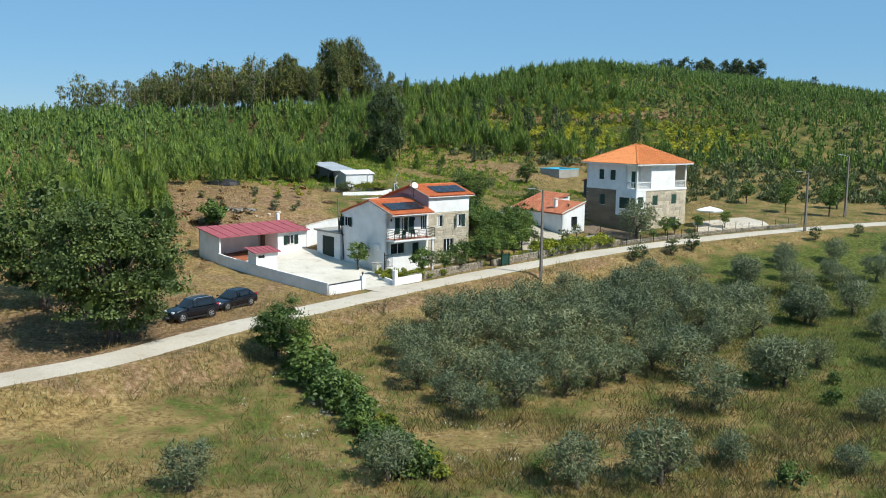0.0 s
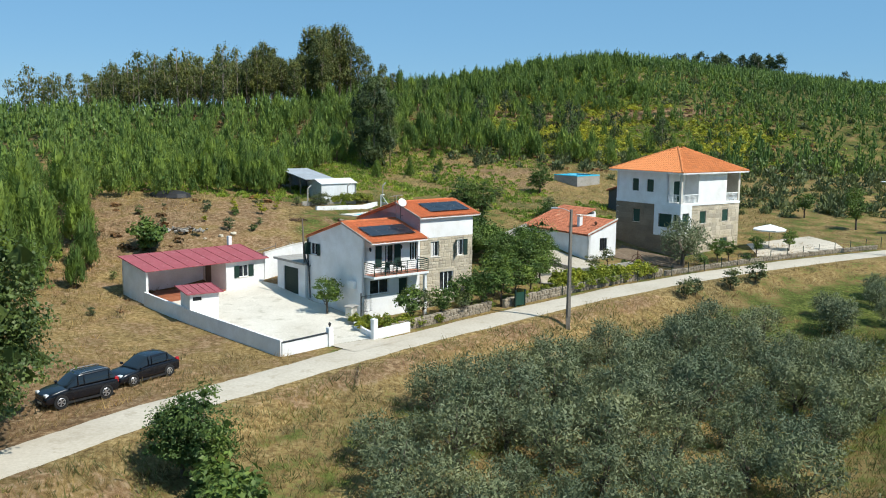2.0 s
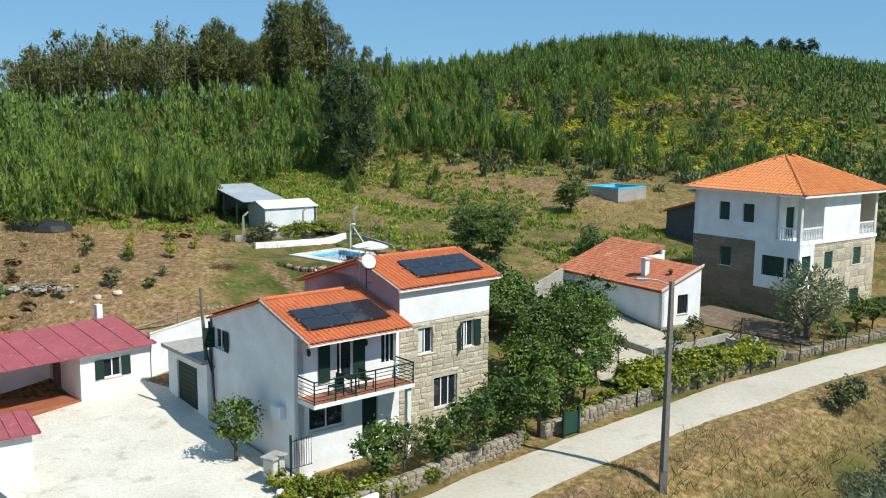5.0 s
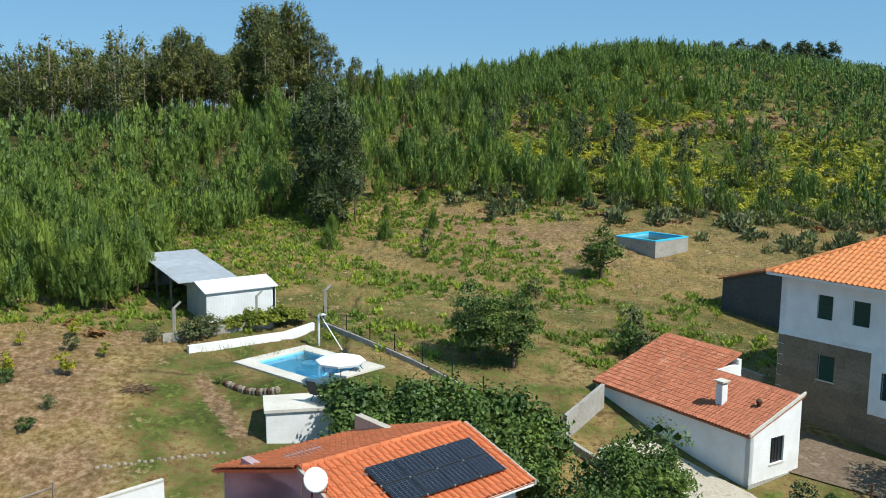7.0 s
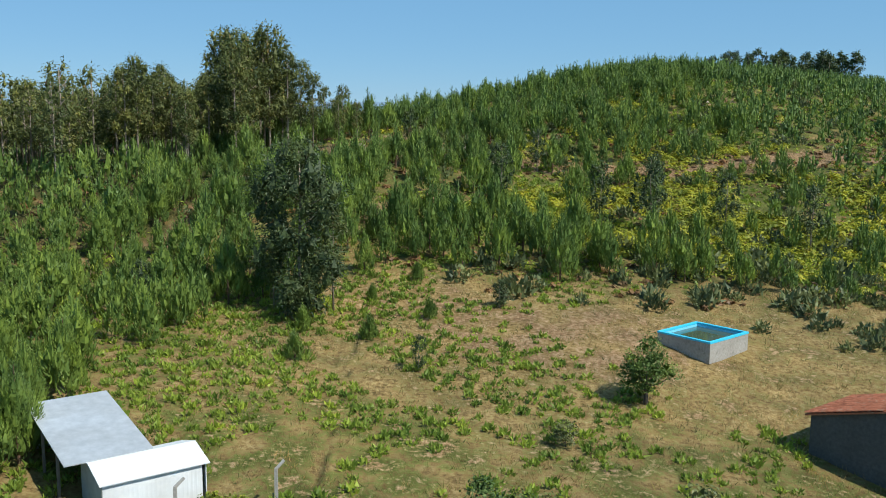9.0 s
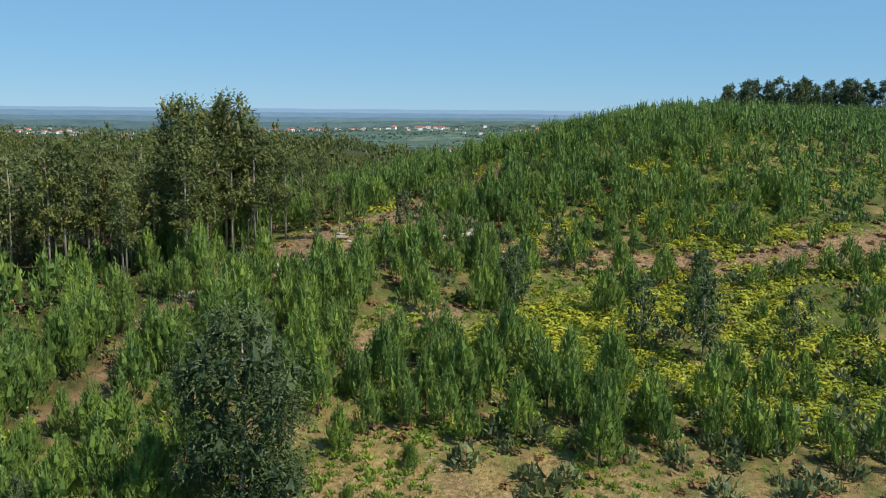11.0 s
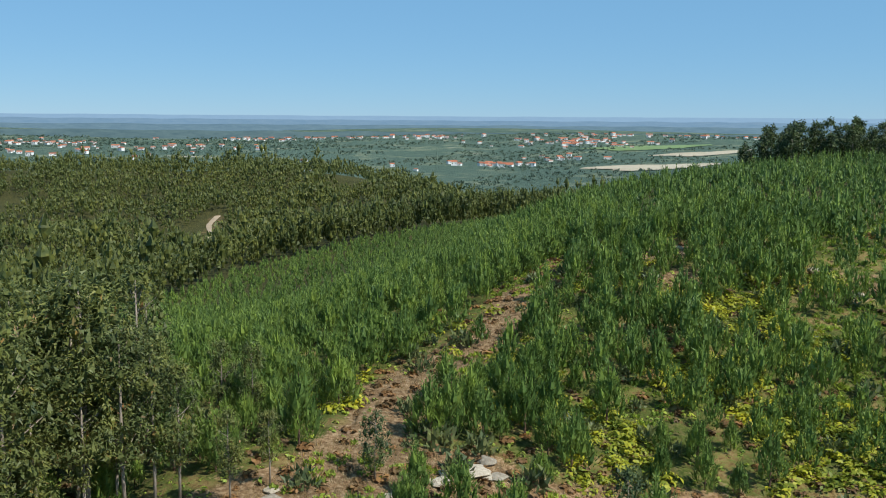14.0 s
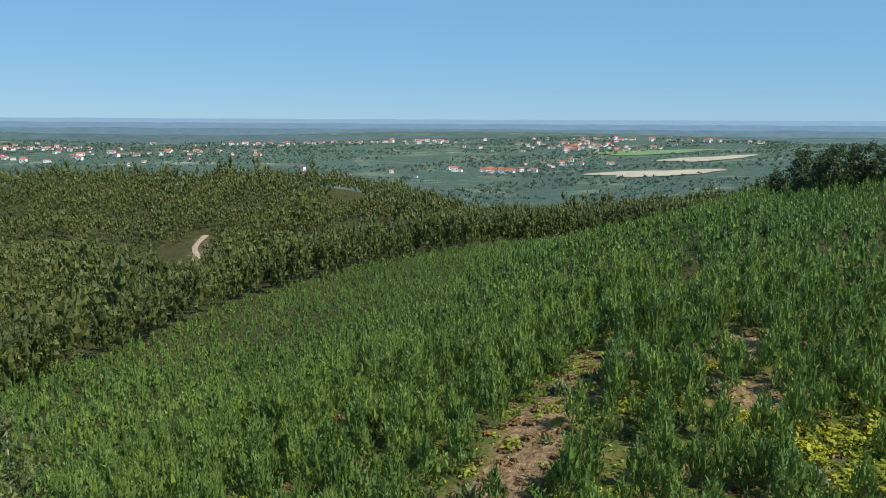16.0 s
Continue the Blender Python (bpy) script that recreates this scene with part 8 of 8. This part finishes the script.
        for x in (-base / 2, base / 2):
            wm = Matrix.Translation((x, y * (h - 0.1), wheel)) @ pose(0, 0, 0, 90)
            w = part("wheel", Shape().lathe([(wheel * 0.62, -0.11), (wheel * 0.94, -0.11), (wheel, -0.07), (wheel, 0.07), (wheel * 0.94, 0.11), (wheel * 0.62, 0.11)], 0, 0, 20), TYRE, t, "black tyre", at=wm)
            rim = Shape()
            for k in range(5):
                a = 2 * math.pi * k / 5
                rim.prism([(0.03 * math.cos(a + 1.57), 0.03 * math.sin(a + 1.57)), (0.03 * math.cos(a - 1.57), 0.03 * math.sin(a - 1.57)), (wheel * 0.62 * math.cos(a - 0.16), wheel * 0.62 * math.sin(a - 0.16)), (wheel * 0.62 * math.cos(a + 0.16), wheel * 0.62 * math.sin(a + 0.16))], -0.125, 0.125)
            for z in (-0.118, 0.118):
                rim.tube([(wheel * 0.62 * math.cos(k * 0.314159), wheel * 0.62 * math.sin(k * 0.314159), z) for k in range(21)], 0.018, 5)
            part("rim", rim, ALLOY, w, "five-spoke alloy rim")
            part("wheel_arch", Shape().lathe([(wheel * 1.08, -0.03), (wheel * 1.16, -0.03), (wheel * 1.16, 0.03), (wheel * 1.08, 0.03)], 0, 0, 18).moved(Matrix.Translation((x, y * (h - 0.02), wheel * 1.02)) @ pose(0, 0, 0, 90)), BLACK_PLASTIC, t)
    part("bumper", Shape().box(front - 0.12, front + 0.03, -h * 0.72, h * 0.72, c + 0.02, c + 0.22, 0.03), BLACK_PLASTIC, t)
    part("bumper", Shape().box(back - 0.03, back + 0.12, -h * 0.78, h * 0.78, c + 0.05, c + 0.25, 0.03), BLACK_PLASTIC, t)
    part("grille", Shape().box(front - 0.02, front + 0.02, -h * 0.45, h * 0.45, hood * 0.52, hood * 0.64), DARK_METAL, t)
    part("number_plate", Shape().box(front + 0.03, front + 0.045, -0.26, 0.26, c + 0.08, c + 0.19), WHITE_PAINT, t, "plain white plate")
    part("number_plate", Shape().box(back - 0.045, back - 0.03, -0.26, 0.26, c + 0.3, c + 0.41), WHITE_PAINT, t, "plain white plate")
    return t


def on_ground(x, y, turn):
    zf, zb = ground_z(x + 1.3 * math.cos(radians(turn)), y + 1.3 * math.sin(radians(turn))), ground_z(x - 1.3 * math.cos(radians(turn)), y - 1.3 * math.sin(radians(turn)))
    return Matrix.Translation((x, y, (zf + zb) / 2)) @ pose(0, -math.degrees(math.atan2(zf - zb, 2.6)) * 0, 0, 0, -math.degrees(math.atan2(zf - zb, 2.6)), turn)


build_car(on_ground(-20.75, 76.1, 226), "black sport-utility car with roof rails on the verge", 4.34, 1.8, 1.66, 2.67, 0.36, True)
build_car(on_ground(-18.25, 80.2, 234), "dark blue-black hatchback parked on dry grass", 4.35, 1.84, 1.48, 2.64, 0.32, False)


# ---- garden furniture and small things ----
def build_parasol(x, y, r=1.78, foot=None, label="open white garden parasol on the terrace"):
    z = ground_z(x, y) if foot is None else foot
    t = thing("parasol", Matrix.Translation((x, y, z)) @ Matrix.Scale(r / 1.78, 4), label, "parasol", "garden parasols")
    part("pole", Shape().tube([(0, 0, 0), (0, 0, 2.5)], 0.03), WOOD_GREY, t)
    part("foot", Shape().lathe([(0.3, 0.0), (0.3, 0.06), (0.06, 0.14)], 0, 0, 12), CEMENT, t)
    part("canopy", Shape().lathe([(1.75, 1.95), (1.78, 2.1), (1.2, 2.3), (0.05, 2.6)], 0, 0, 8), CANVAS, t, "white octagonal canopy")


build_parasol(35.2, 121.6)
build_parasol(-4.45, 121.2, 1.3, None, "open white parasol at the pool's edge")


def table_set():
    base = HOUSE @ Matrix.Translation((0, 0, 5.03))
    t = thing("round_table", base @ Matrix.Translation((2.3, 0.35, 0)), "small round dark table on the balcony", "table")
    part("tabletop", Shape().lathe([(0.4, 0.7), (0.4, 0.73)], 0, 0, 16), DARK_METAL, t)
    part("foot", Shape().tube([(0, 0, 0), (0, 0, 0.7)], 0.03).lathe([(0.22, 0.0), (0.2, 0.03)], 0, 0, 10), DARK_METAL, t)
    for k, (x, y, r) in enumerate(((1.5, 0.4, -80), (3.15, 0.45, 95))):
        c = thing("balcony_chair", base @ Matrix.Translation((x, y, 0)) @ pose(0, 0, 0, 0, 0, r), "dark slatted balcony armchair", "chair", "balcony chairs")
        part("seat", Shape().box(-0.25, 0.25, -0.25, 0.25, 0.42, 0.45), GREEN_PAINT, c)
        part("backrest", Shape().box(-0.25, 0.25, 0.22, 0.25, 0.45, 0.95), GREEN_PAINT, c)
        for a in (-0.23, 0.23):
            for b in (-0.23, 0.23):
                part("leg", Shape().box(a - 0.02, a + 0.02, b - 0.02, b + 0.02, 0, 0.42), GREEN_PAINT, c)


table_set()


def fence(name, pts, high, step, label, mesh_on=True):
    t = thing(name, Matrix.Identity(4), label, "fence")
    wires = Shape()
    post = Shape().tube([(0, 0, -0.3), (0, 0, high)], 0.035, 6).data("fence_post", GREEN_PAINT)
    last = None
    for (ax, ay), (bx, by) in zip(pts, pts[1:]):
        n = max(1, round(math.hypot(bx - ax, by - ay) / step))
        for k in range(n + 1):
            x, y = ax + (bx - ax) * k / n, ay + (by - ay) * k / n
            z = ground_z(x, y)
            part("fence_post", post, GREEN_PAINT, t, at=Matrix.Translation((x, y, z)))
            if last and mesh_on:
                for h in (0.3, 0.6, 0.9, 1.2):
                    if h < high:
                        wires.tube([(last[0], last[1], last[2] + h), (x, y, z + h)], 0.008, 3)
            last = (x, y, z)
    if wires.v:
        part("wire", wires, DARK_METAL, t)
    return t


fence("wire_fence", [(-6.6, 131.6), (-2.0, 127.7), (3.0, 123.5), (6.8, 120.3)], 1.3, 2.1, "thin wire fence on green posts")
fence("wire_fence", [(20.4, 109.6), (26.0, 113.0), (32.0, 116.6), (40.0, 120.2), (48.0, 123.4)], 1.1, 2.4, "green wire fence along the lane")
fence("garden_fence", [(9.0, 102.6), (13.0, 104.9), (18.6, 108.6)], 1.0, 2.0, "garden posts with wire among the vines")
for x, y in ((-14.6, 127.0), (-10.5, 130.2), (-6.6, 132.4)):
    p = thing("cement_post", Matrix.Translation((x, y, ground_z(x, y))), "cement fence post with a cranked top", "post", "cement posts")
    part("shaft", Shape().box(-0.07, 0.07, -0.07, 0.07, -0.4, 1.9), CEMENT, p)
    part("crank", Shape().prism([(-0.06, -0.06), (0.06, -0.06), (0.06, 0.06), (-0.06, 0.06)], 1.9, 2.0).tube([(0, 0, 1.95), (0.35, 0.2, 2.3)], 0.07, 4), CEMENT, p)

gt = thing("garden_gate", Matrix.Translation((7.0, 100.2, ground_z(7.0, 100.2))) @ pose(0, 0, 0, 0, 0, 38), "small green metal garden gate in the wall", "gate")
part("gate_leaf", Shape().box(-0.45, 0.45, -0.02, 0.02, 0.1, 1.2), GREEN_BLIND, gt)
for x in (-0.52, 0.52):
    part("gate_post", Shape().box(x - 0.06, x + 0.06, -0.06, 0.06, -0.2, 1.4), GREEN_PAINT, gt)
sg = thing("railing_gate", HOUSE @ Matrix.Translation((0.0, 0.2, 2.2)), "dark iron railing gate at the house corner", "gate")
part("gate_frame", Shape().tube([(-0.9, 0, 0.1), (0.1, 0, 0.1)], 0.02).tube([(-0.9, 0, 1.3), (0.1, 0, 1.35)], 0.02), DARK_METAL, sg)
for k in range(9):
    part("bar", Shape().tube([(-0.9 + 0.12 * k, 0, 0.1), (-0.9 + 0.12 * k, 0, 1.4)], 0.012, 4), DARK_METAL, sg)
part("gate_post", Shape().box(-1.0, -0.93, -0.04, 0.04, -0.2, 1.6), DARK_METAL, sg)
bq = thing("stone_bench", HOUSE @ Matrix.Translation((-1.2, 1.2, 2.0)) @ pose(0, 0, 0, 0, 0, 20), "rough stone block bench by the house wall", "bench")
part("block", Shape().box(-0.4, 0.4, -0.3, 0.3, -0.2, 0.6, 0.04), PALE_STONE, bq)
part("slab", Shape().box(-0.5, 0.5, -0.38, 0.38, 0.602, 0.7, 0.03), CEMENT, bq)

# round stone trough with rusty plough frames beside the annex
tr = thing("cement_trough", Matrix.Translation((19.6, 113.4, ground_z(19.6, 113.4))), "round cement trough holding earth", "trough")
part("ring", Shape().lathe([(1.0, -0.2), (1.0, 0.75), (0.88, 0.75), (0.88, 0.5), (0.02, 0.52)], 0, 0, 22), CEMENT, tr)
pl = thing("old_plough", Matrix.Translation((19.5, 113.4, ground_z(19.6, 113.4) + 0.5)), "rusty iron farm implement with a wheel", "farm tool")
part("wheel", Shape().tube([(0.5 * math.cos(a * 0.5236), 0.1, 0.6 + 0.5 * math.sin(a * 0.5236)) for a in range(13)], 0.03, 5), RUST, pl)
part("beam", Shape().tube([(-0.8, 0, 0.1), (0, 0, 0.8), (0.9, 0.1, 0.3)], 0.05).tube([(0, 0, 0.0), (0.05, 0.0, 1.5)], 0.05).tube([(-0.5, -0.4, 0.0), (0.2, 0.3, 0.9)], 0.04), RUST, pl)

# heap of stones and wood on the slope, boulders, bare granite
hr = random.Random(77)


def boulder(x, y, s, material, label="pale weathered boulder in the dry grass", flat=0.6, group="boulders"):
    b = bmesh.new()
    bmesh.ops.create_icosphere(b, subdivisions=2, radius=s)
    k = Vector((hr.uniform(-9, 9), hr.uniform(-9, 9), hr.uniform(-9, 9)))
    for v in b.verts:
        v.co *= 1 + 0.45 * noise.noise(v.co / s * 1.1 + k)
        v.co.z *= flat
    me = bpy.data.meshes.new("boulder")
    b.to_mesh(me)
    b.free()
    me.materials.append(material)
    ob = new("boulder", me)
    ob.matrix_basis = Matrix.Translation((x, y, ground_z(x, y) + s * flat * 0.3)) @ pose(0, 0, 0, 0, 0, hr.uniform(0, 360))
    return tagged(ob, label, "boulder", group)


for x, y, s in ((-21.4, 114.6, 0.5), (-20.3, 115.2, 0.6), (-22.8, 113.8, 0.35), (-24.8, 115.2, 0.4)):
    boulder(x, y, s * 0.55, GRANITE)
for x, y, s in ((11.6, 251.6, 0.7), (25.6, 255.0, 1.0), (27.6, 258.6, 0.9), (26.6, 252.4, 0.8), (28.6, 256.4, 0.7), (36.1, 267.2, 0.9), (44.0, 283.0, 1.0), (40.3, 247.0, 0.9), (43.0, 242.0, 0.7), (33.0, 246.4, 0.6), (6.8, 205.3, 0.8), (4.4, 212.6, 0.9), (-2, 207, 0.5), (1, 204, 0.5)):
    boulder(x, y, s * 0.7, OUTCROP_STONE, "pale granite boulder on bare ground")
for x, y, s in ((-12.6, 198.2, 1.5), (-13.8, 196.2, 1.9), (-17.4, 192.4, 1.7), (-10.4, 199.2, 1.3), (-19.6, 189.4, 1.4), (-15.6, 199.6, 1.2), (-9.0, 205.0, 1.2), (3.6, 211.2, 1.6), (1.2, 209.4, 1.2), (-21.6, 184.6, 1.2), (8.4, 207.2, 1.1)):
    for k in range(3):
        boulder(x + hr.uniform(-1.4, 1.4) * (k > 0), y + hr.uniform(-1.2, 1.2) * (k > 0), s * (0.62, 0.4, 0.3)[k], OUTCROP_STONE, "pale granite outcrop in bare earth", 0.3, "granite outcrops")
hp = thing("rubble_heap", Matrix.Translation((-25.0, 115.0, ground_z(-25.0, 115.0))), "heap of old roof tiles, planks and rubble", "rubble")
planks = Shape()
for k in range(14):
    a = hr.uniform(0, 6.28)
    x, y = hr.uniform(-1.6, 1.6), hr.uniform(-0.8, 0.8)
    l = hr.uniform(0.3, 0.9)
    planks.tube([(x - l * math.cos(a), y - l * math.sin(a), hr.uniform(0.0, 0.2)), (x + l * math.cos(a), y + l * math.sin(a), hr.uniform(0.1, 0.6))], 0.05, 4)
part("planks", planks, WOOD_GREY, hp)
rub = Shape()
for k in range(40):
    x, y, s = hr.uniform(-2, 2), hr.uniform(-1, 1), hr.uniform(0.08, 0.22)
    rub.add(Shape().box(-s, s, -s * 0.7, s * 0.7, -s * 0.4, s * 0.4), Matrix.Translation((x, y, hr.uniform(0.02, 0.25))) @ pose(0, 0, 0, hr.uniform(-40, 40), hr.uniform(-40, 40), hr.uniform(0, 360)))
part("rubble", rub, CEMENT, hp)
tp = thing("tarp_heap", Matrix.Translation((-29.8, 126.5, ground_z(-29.8, 126.5))), "dark tarpaulin over a low woodpile", "tarpaulin")
part("cover", Shape().lathe([(2.4, -0.1), (2.2, 0.35), (1.4, 0.6), (0.3, 0.7)], 0, 0, 12).moved(Matrix.Diagonal((1, 0.6, 1, 1))), BLACK_PLASTIC, tp)
lg = thing("fallen_branch", Matrix.Translation((-16.8, 111.6, ground_z(-16.8, 111.6))), "pale dead branch lying in the grass", "branch")
part("wood", Shape().tube([(-1.4, -0.3, 0.15), (0, 0.1, 0.5), (1.3, 0.4, 0.9)], [0.07, 0.06, 0.04], 6).tube([(1.2, 0.4, 0.1), (1.25, 0.4, 1.1)], 0.05), PALE_BARK, lg)

# stone edging beside the pool lawn
edge = thing("bed_edging", Matrix.Translation((0, 0, 0)), "low edging of round reddish stones at the flower bed", "edging")
for k in range(15):
    q = k / 14
    x, y = -10.6 + 2.9 * q, 122.3 - 2.2 * q + 0.9 * q * q
    part("edging_stone", Shape().lathe([(0.02, -0.1), (0.17, -0.05), (0.18, 0.16), (0.1, 0.26), (0.01, 0.28)], 0, 0, 7), RUST if k % 3 == 0 else WALL_STONE, edge, at=Matrix.Translation((x, y, ground_z(x, y))))
edge = thing("bed_edging", Matrix.Translation((0, 0, 0)), "half-buried row of small stones across the lawn", "edging")
for k in range(20):
    q = k / 19
    x, y = -14.6 + 5.2 * q, 114.4 + 1.9 * q + 0.08 * math.sin(k * 2.3)
    part("edging_stone", Shape().lathe([(0.02, -0.08), (0.12, -0.03), (0.1, 0.05), (0.01, 0.09)], 0, 0, 6), WALL_STONE, edge, at=Matrix.Translation((x, y, ground_z(x, y))))
cut = thing("brush_pile", Matrix.Translation((-14.8, 120.8, ground_z(-14.8, 120.8))), "small heap of dry brown cuttings on the grass", "brush pile")
pile = Shape()
for k in range(46):
    a, l, x, y = hr.uniform(0, 6.28), hr.uniform(0.25, 0.6), hr.uniform(-0.8, 0.8), hr.uniform(-0.45, 0.45)
    pile.tube([(x - l * math.cos(a), y - l * math.sin(a), hr.uniform(-0.05, 0.12)), (x + l * math.cos(a), y + l * math.sin(a), hr.uniform(0.05, 0.42))], 0.018, 3)
part("twigs", pile, PINE_BARK, cut, kind="stuff")

# ---- low stone wall along the lane ----
def stone_wall(name, a, b, high, label, seed, cap, offset=2.5):
    """Dry stones on the far side of the lane, between two points of its line."""
    i, j = (int(np.argmin(np.abs(ROAD_LINE[:, 0] - q))) for q in (a, b))
    line = ROAD_LINE[i:j + 1]
    way = np.gradient(line[:, :2], axis=0)
    way /= np.linalg.norm(way, axis=1)[:, None]
    pts = line[:, :2] + np.stack([-way[:, 1], way[:, 0]], 1) * offset
    t = wall_run(name, [tuple(p) for p in pts[::6]], high - 0.03, 0.3, MORTAR, label)
    rng, count, rest = random.Random(seed), 0, Shape()
    run = np.r_[0, np.cumsum(np.hypot(*np.diff(pts, axis=0).T))]
    rows = max(2, round(high / 0.2))
    for r in range(rows):
        s = 0.0
        while s < run[-1]:
            l = rng.uniform(0.22, 0.55)
            c = min(s + l / 2, run[-1])
            x, y = np.interp(c, run, pts[:, 0]), np.interp(c, run, pts[:, 1])
            k = min(int(np.searchsorted(run, c)), len(way) - 1)
            h = high / rows
            st = Shape().box(-l / 2 + 0.015, l / 2 - 0.015, -0.2 - rng.uniform(0, 0.05), 0.19, r * h + 0.012, (r + 1) * h - 0.008 + (rng.uniform(0, 0.09) if r == rows - 1 else 0), min(0.05, h * 0.3))
            m = Matrix.Translation((x, y, ground_z(x, y))) @ pose(0, 0, 0, 0, rng.uniform(-3, 3), math.degrees(math.atan2(way[k, 1], way[k, 0])))
            if count < cap:
                part("stone", st, WALL_STONE, t, at=m)
                count += 1
            else:
                rest.add(st, m)
            s += l
    if rest.v:
        part("stonework", rest, WALL_STONE, t, kind="stuff")


stone_wall("lane_wall", -1.6, 6.0, 0.75, "low dry-stone wall of the garden along the lane", 5, 130)
stone_wall("lane_wall_east", 7.0, 22.5, 0.7, "low dry-stone wall below the vines", 6, 170)
stone_wall("verge_wall", 22.8, 48.0, 0.4, "low kerb wall of stones below the villa", 8, 120)

# ---- villages of the distance ----
vr = random.Random(91)
FARHOUSE = []
for k, (w, d, h) in enumerate(((14, 9, 6), (11, 9, 7), (18, 10, 5))):
    t = thing("far_house", Matrix.Translation((0, 0, -500)), "far white village house with a red tile roof", "house", "distant village")
    part("wall", Shape().box(-w / 2, w / 2, -d / 2, d / 2, -6, h), LIMEWASH, t)
    # Roofs take the duller tile, which puts the haze into their colour.
    part("roof", Shape().prism([(-w / 2 - 0.5, -d / 2 - 0.5), (w / 2 + 0.5, -d / 2 - 0.5), (w / 2 + 0.5, 0), (-w / 2 - 0.5, 0)], h + 0.02, lambda x, y: h + 0.1 + (y + 5.5) * 0.45).prism([(-w / 2 - 0.5, 0), (w / 2 + 0.5, 0), (w / 2 + 0.5, d / 2 + 0.5), (-w / 2 - 0.5, d / 2 + 0.5)], h + 0.02, lambda x, y: h + 0.1 + (5.5 - y) * 0.45), TILE_OLD, t)
    for q in (-0.3, 0.3):
        part("window", Shape().box(w * q - 0.8, w * q + 0.8, -d / 2 - 0.05, -d / 2, h * 0.4, h * 0.75), GREY_RENDER, t)
    FARHOUSE.append(t)
VILLAGES = [(290, 2080, 130, 110, 56), (-20, 2330, 60, 90, 18), (80, 1560, 50, 30, 14), (-780, 1990, 130, 140, 36), (-500, 1790, 150, 120, 24), (-330, 2400, 160, 60, 24), (-60, 2380, 120, 50, 14), (700, 2330, 320, 100, 24), (200, 1700, 70, 70, 12), (-150, 1480, 90, 60, 7), (-640, 1640, 120, 110, 18), (120, 1560, 30, 40, 8), (430, 2350, 160, 60, 16), (-430, 2330, 160, 70, 16)]
for cx, cy, sx, sy, n in VILLAGES:
    for k in range(n):
        x, y = vr.gauss(cx, sx * 0.6), vr.gauss(cy, sy * 0.6)
        plant(FARHOUSE, x, y, vr.uniform(0.5, 1.0), turn=vr.uniform(-35, 35), sink=0)
for x, y, s in ((-255, 560, 0.75), (-262, 575, 0.6)):
    plant(FARHOUSE[:1], x, y, s, turn=10, sink=0)


def bare_field(name, cx, cy, rx, ry, turn, material, label):
    ring = []
    for k in range(18):
        a = 2 * math.pi * k / 18
        r = 1 + 0.2 * math.sin(3 * a + 1) + 0.12 * math.sin(5 * a)
        x, y = rx * r * math.cos(a), ry * r * math.sin(a)
        c, s = math.cos(radians(turn)), math.sin(radians(turn))
        ring.append((cx + x * c - y * s, cy + x * s + y * c))
    sheet(name, ring, material, label, "field", 1.2, 30)


bare_field("bare_field", 300, 1450, 92, 62, 10, DRY_FIELD, "pale bare terraced field")
bare_field("bare_field", 455, 1745, 95, 42, 22, DRY_FIELD, "pale bare terraced field")
bare_field("grass_field", 400, 1930, 120, 50, 12, GRASS_FIELD, "green meadow of the valley")
bare_field("bare_field", -800, 2010, 70, 40, 0, CEMENT, "pale quarry ground of the plain")


# ---- glowing backdrop sheets behind the plain, haze painted into their colours ----
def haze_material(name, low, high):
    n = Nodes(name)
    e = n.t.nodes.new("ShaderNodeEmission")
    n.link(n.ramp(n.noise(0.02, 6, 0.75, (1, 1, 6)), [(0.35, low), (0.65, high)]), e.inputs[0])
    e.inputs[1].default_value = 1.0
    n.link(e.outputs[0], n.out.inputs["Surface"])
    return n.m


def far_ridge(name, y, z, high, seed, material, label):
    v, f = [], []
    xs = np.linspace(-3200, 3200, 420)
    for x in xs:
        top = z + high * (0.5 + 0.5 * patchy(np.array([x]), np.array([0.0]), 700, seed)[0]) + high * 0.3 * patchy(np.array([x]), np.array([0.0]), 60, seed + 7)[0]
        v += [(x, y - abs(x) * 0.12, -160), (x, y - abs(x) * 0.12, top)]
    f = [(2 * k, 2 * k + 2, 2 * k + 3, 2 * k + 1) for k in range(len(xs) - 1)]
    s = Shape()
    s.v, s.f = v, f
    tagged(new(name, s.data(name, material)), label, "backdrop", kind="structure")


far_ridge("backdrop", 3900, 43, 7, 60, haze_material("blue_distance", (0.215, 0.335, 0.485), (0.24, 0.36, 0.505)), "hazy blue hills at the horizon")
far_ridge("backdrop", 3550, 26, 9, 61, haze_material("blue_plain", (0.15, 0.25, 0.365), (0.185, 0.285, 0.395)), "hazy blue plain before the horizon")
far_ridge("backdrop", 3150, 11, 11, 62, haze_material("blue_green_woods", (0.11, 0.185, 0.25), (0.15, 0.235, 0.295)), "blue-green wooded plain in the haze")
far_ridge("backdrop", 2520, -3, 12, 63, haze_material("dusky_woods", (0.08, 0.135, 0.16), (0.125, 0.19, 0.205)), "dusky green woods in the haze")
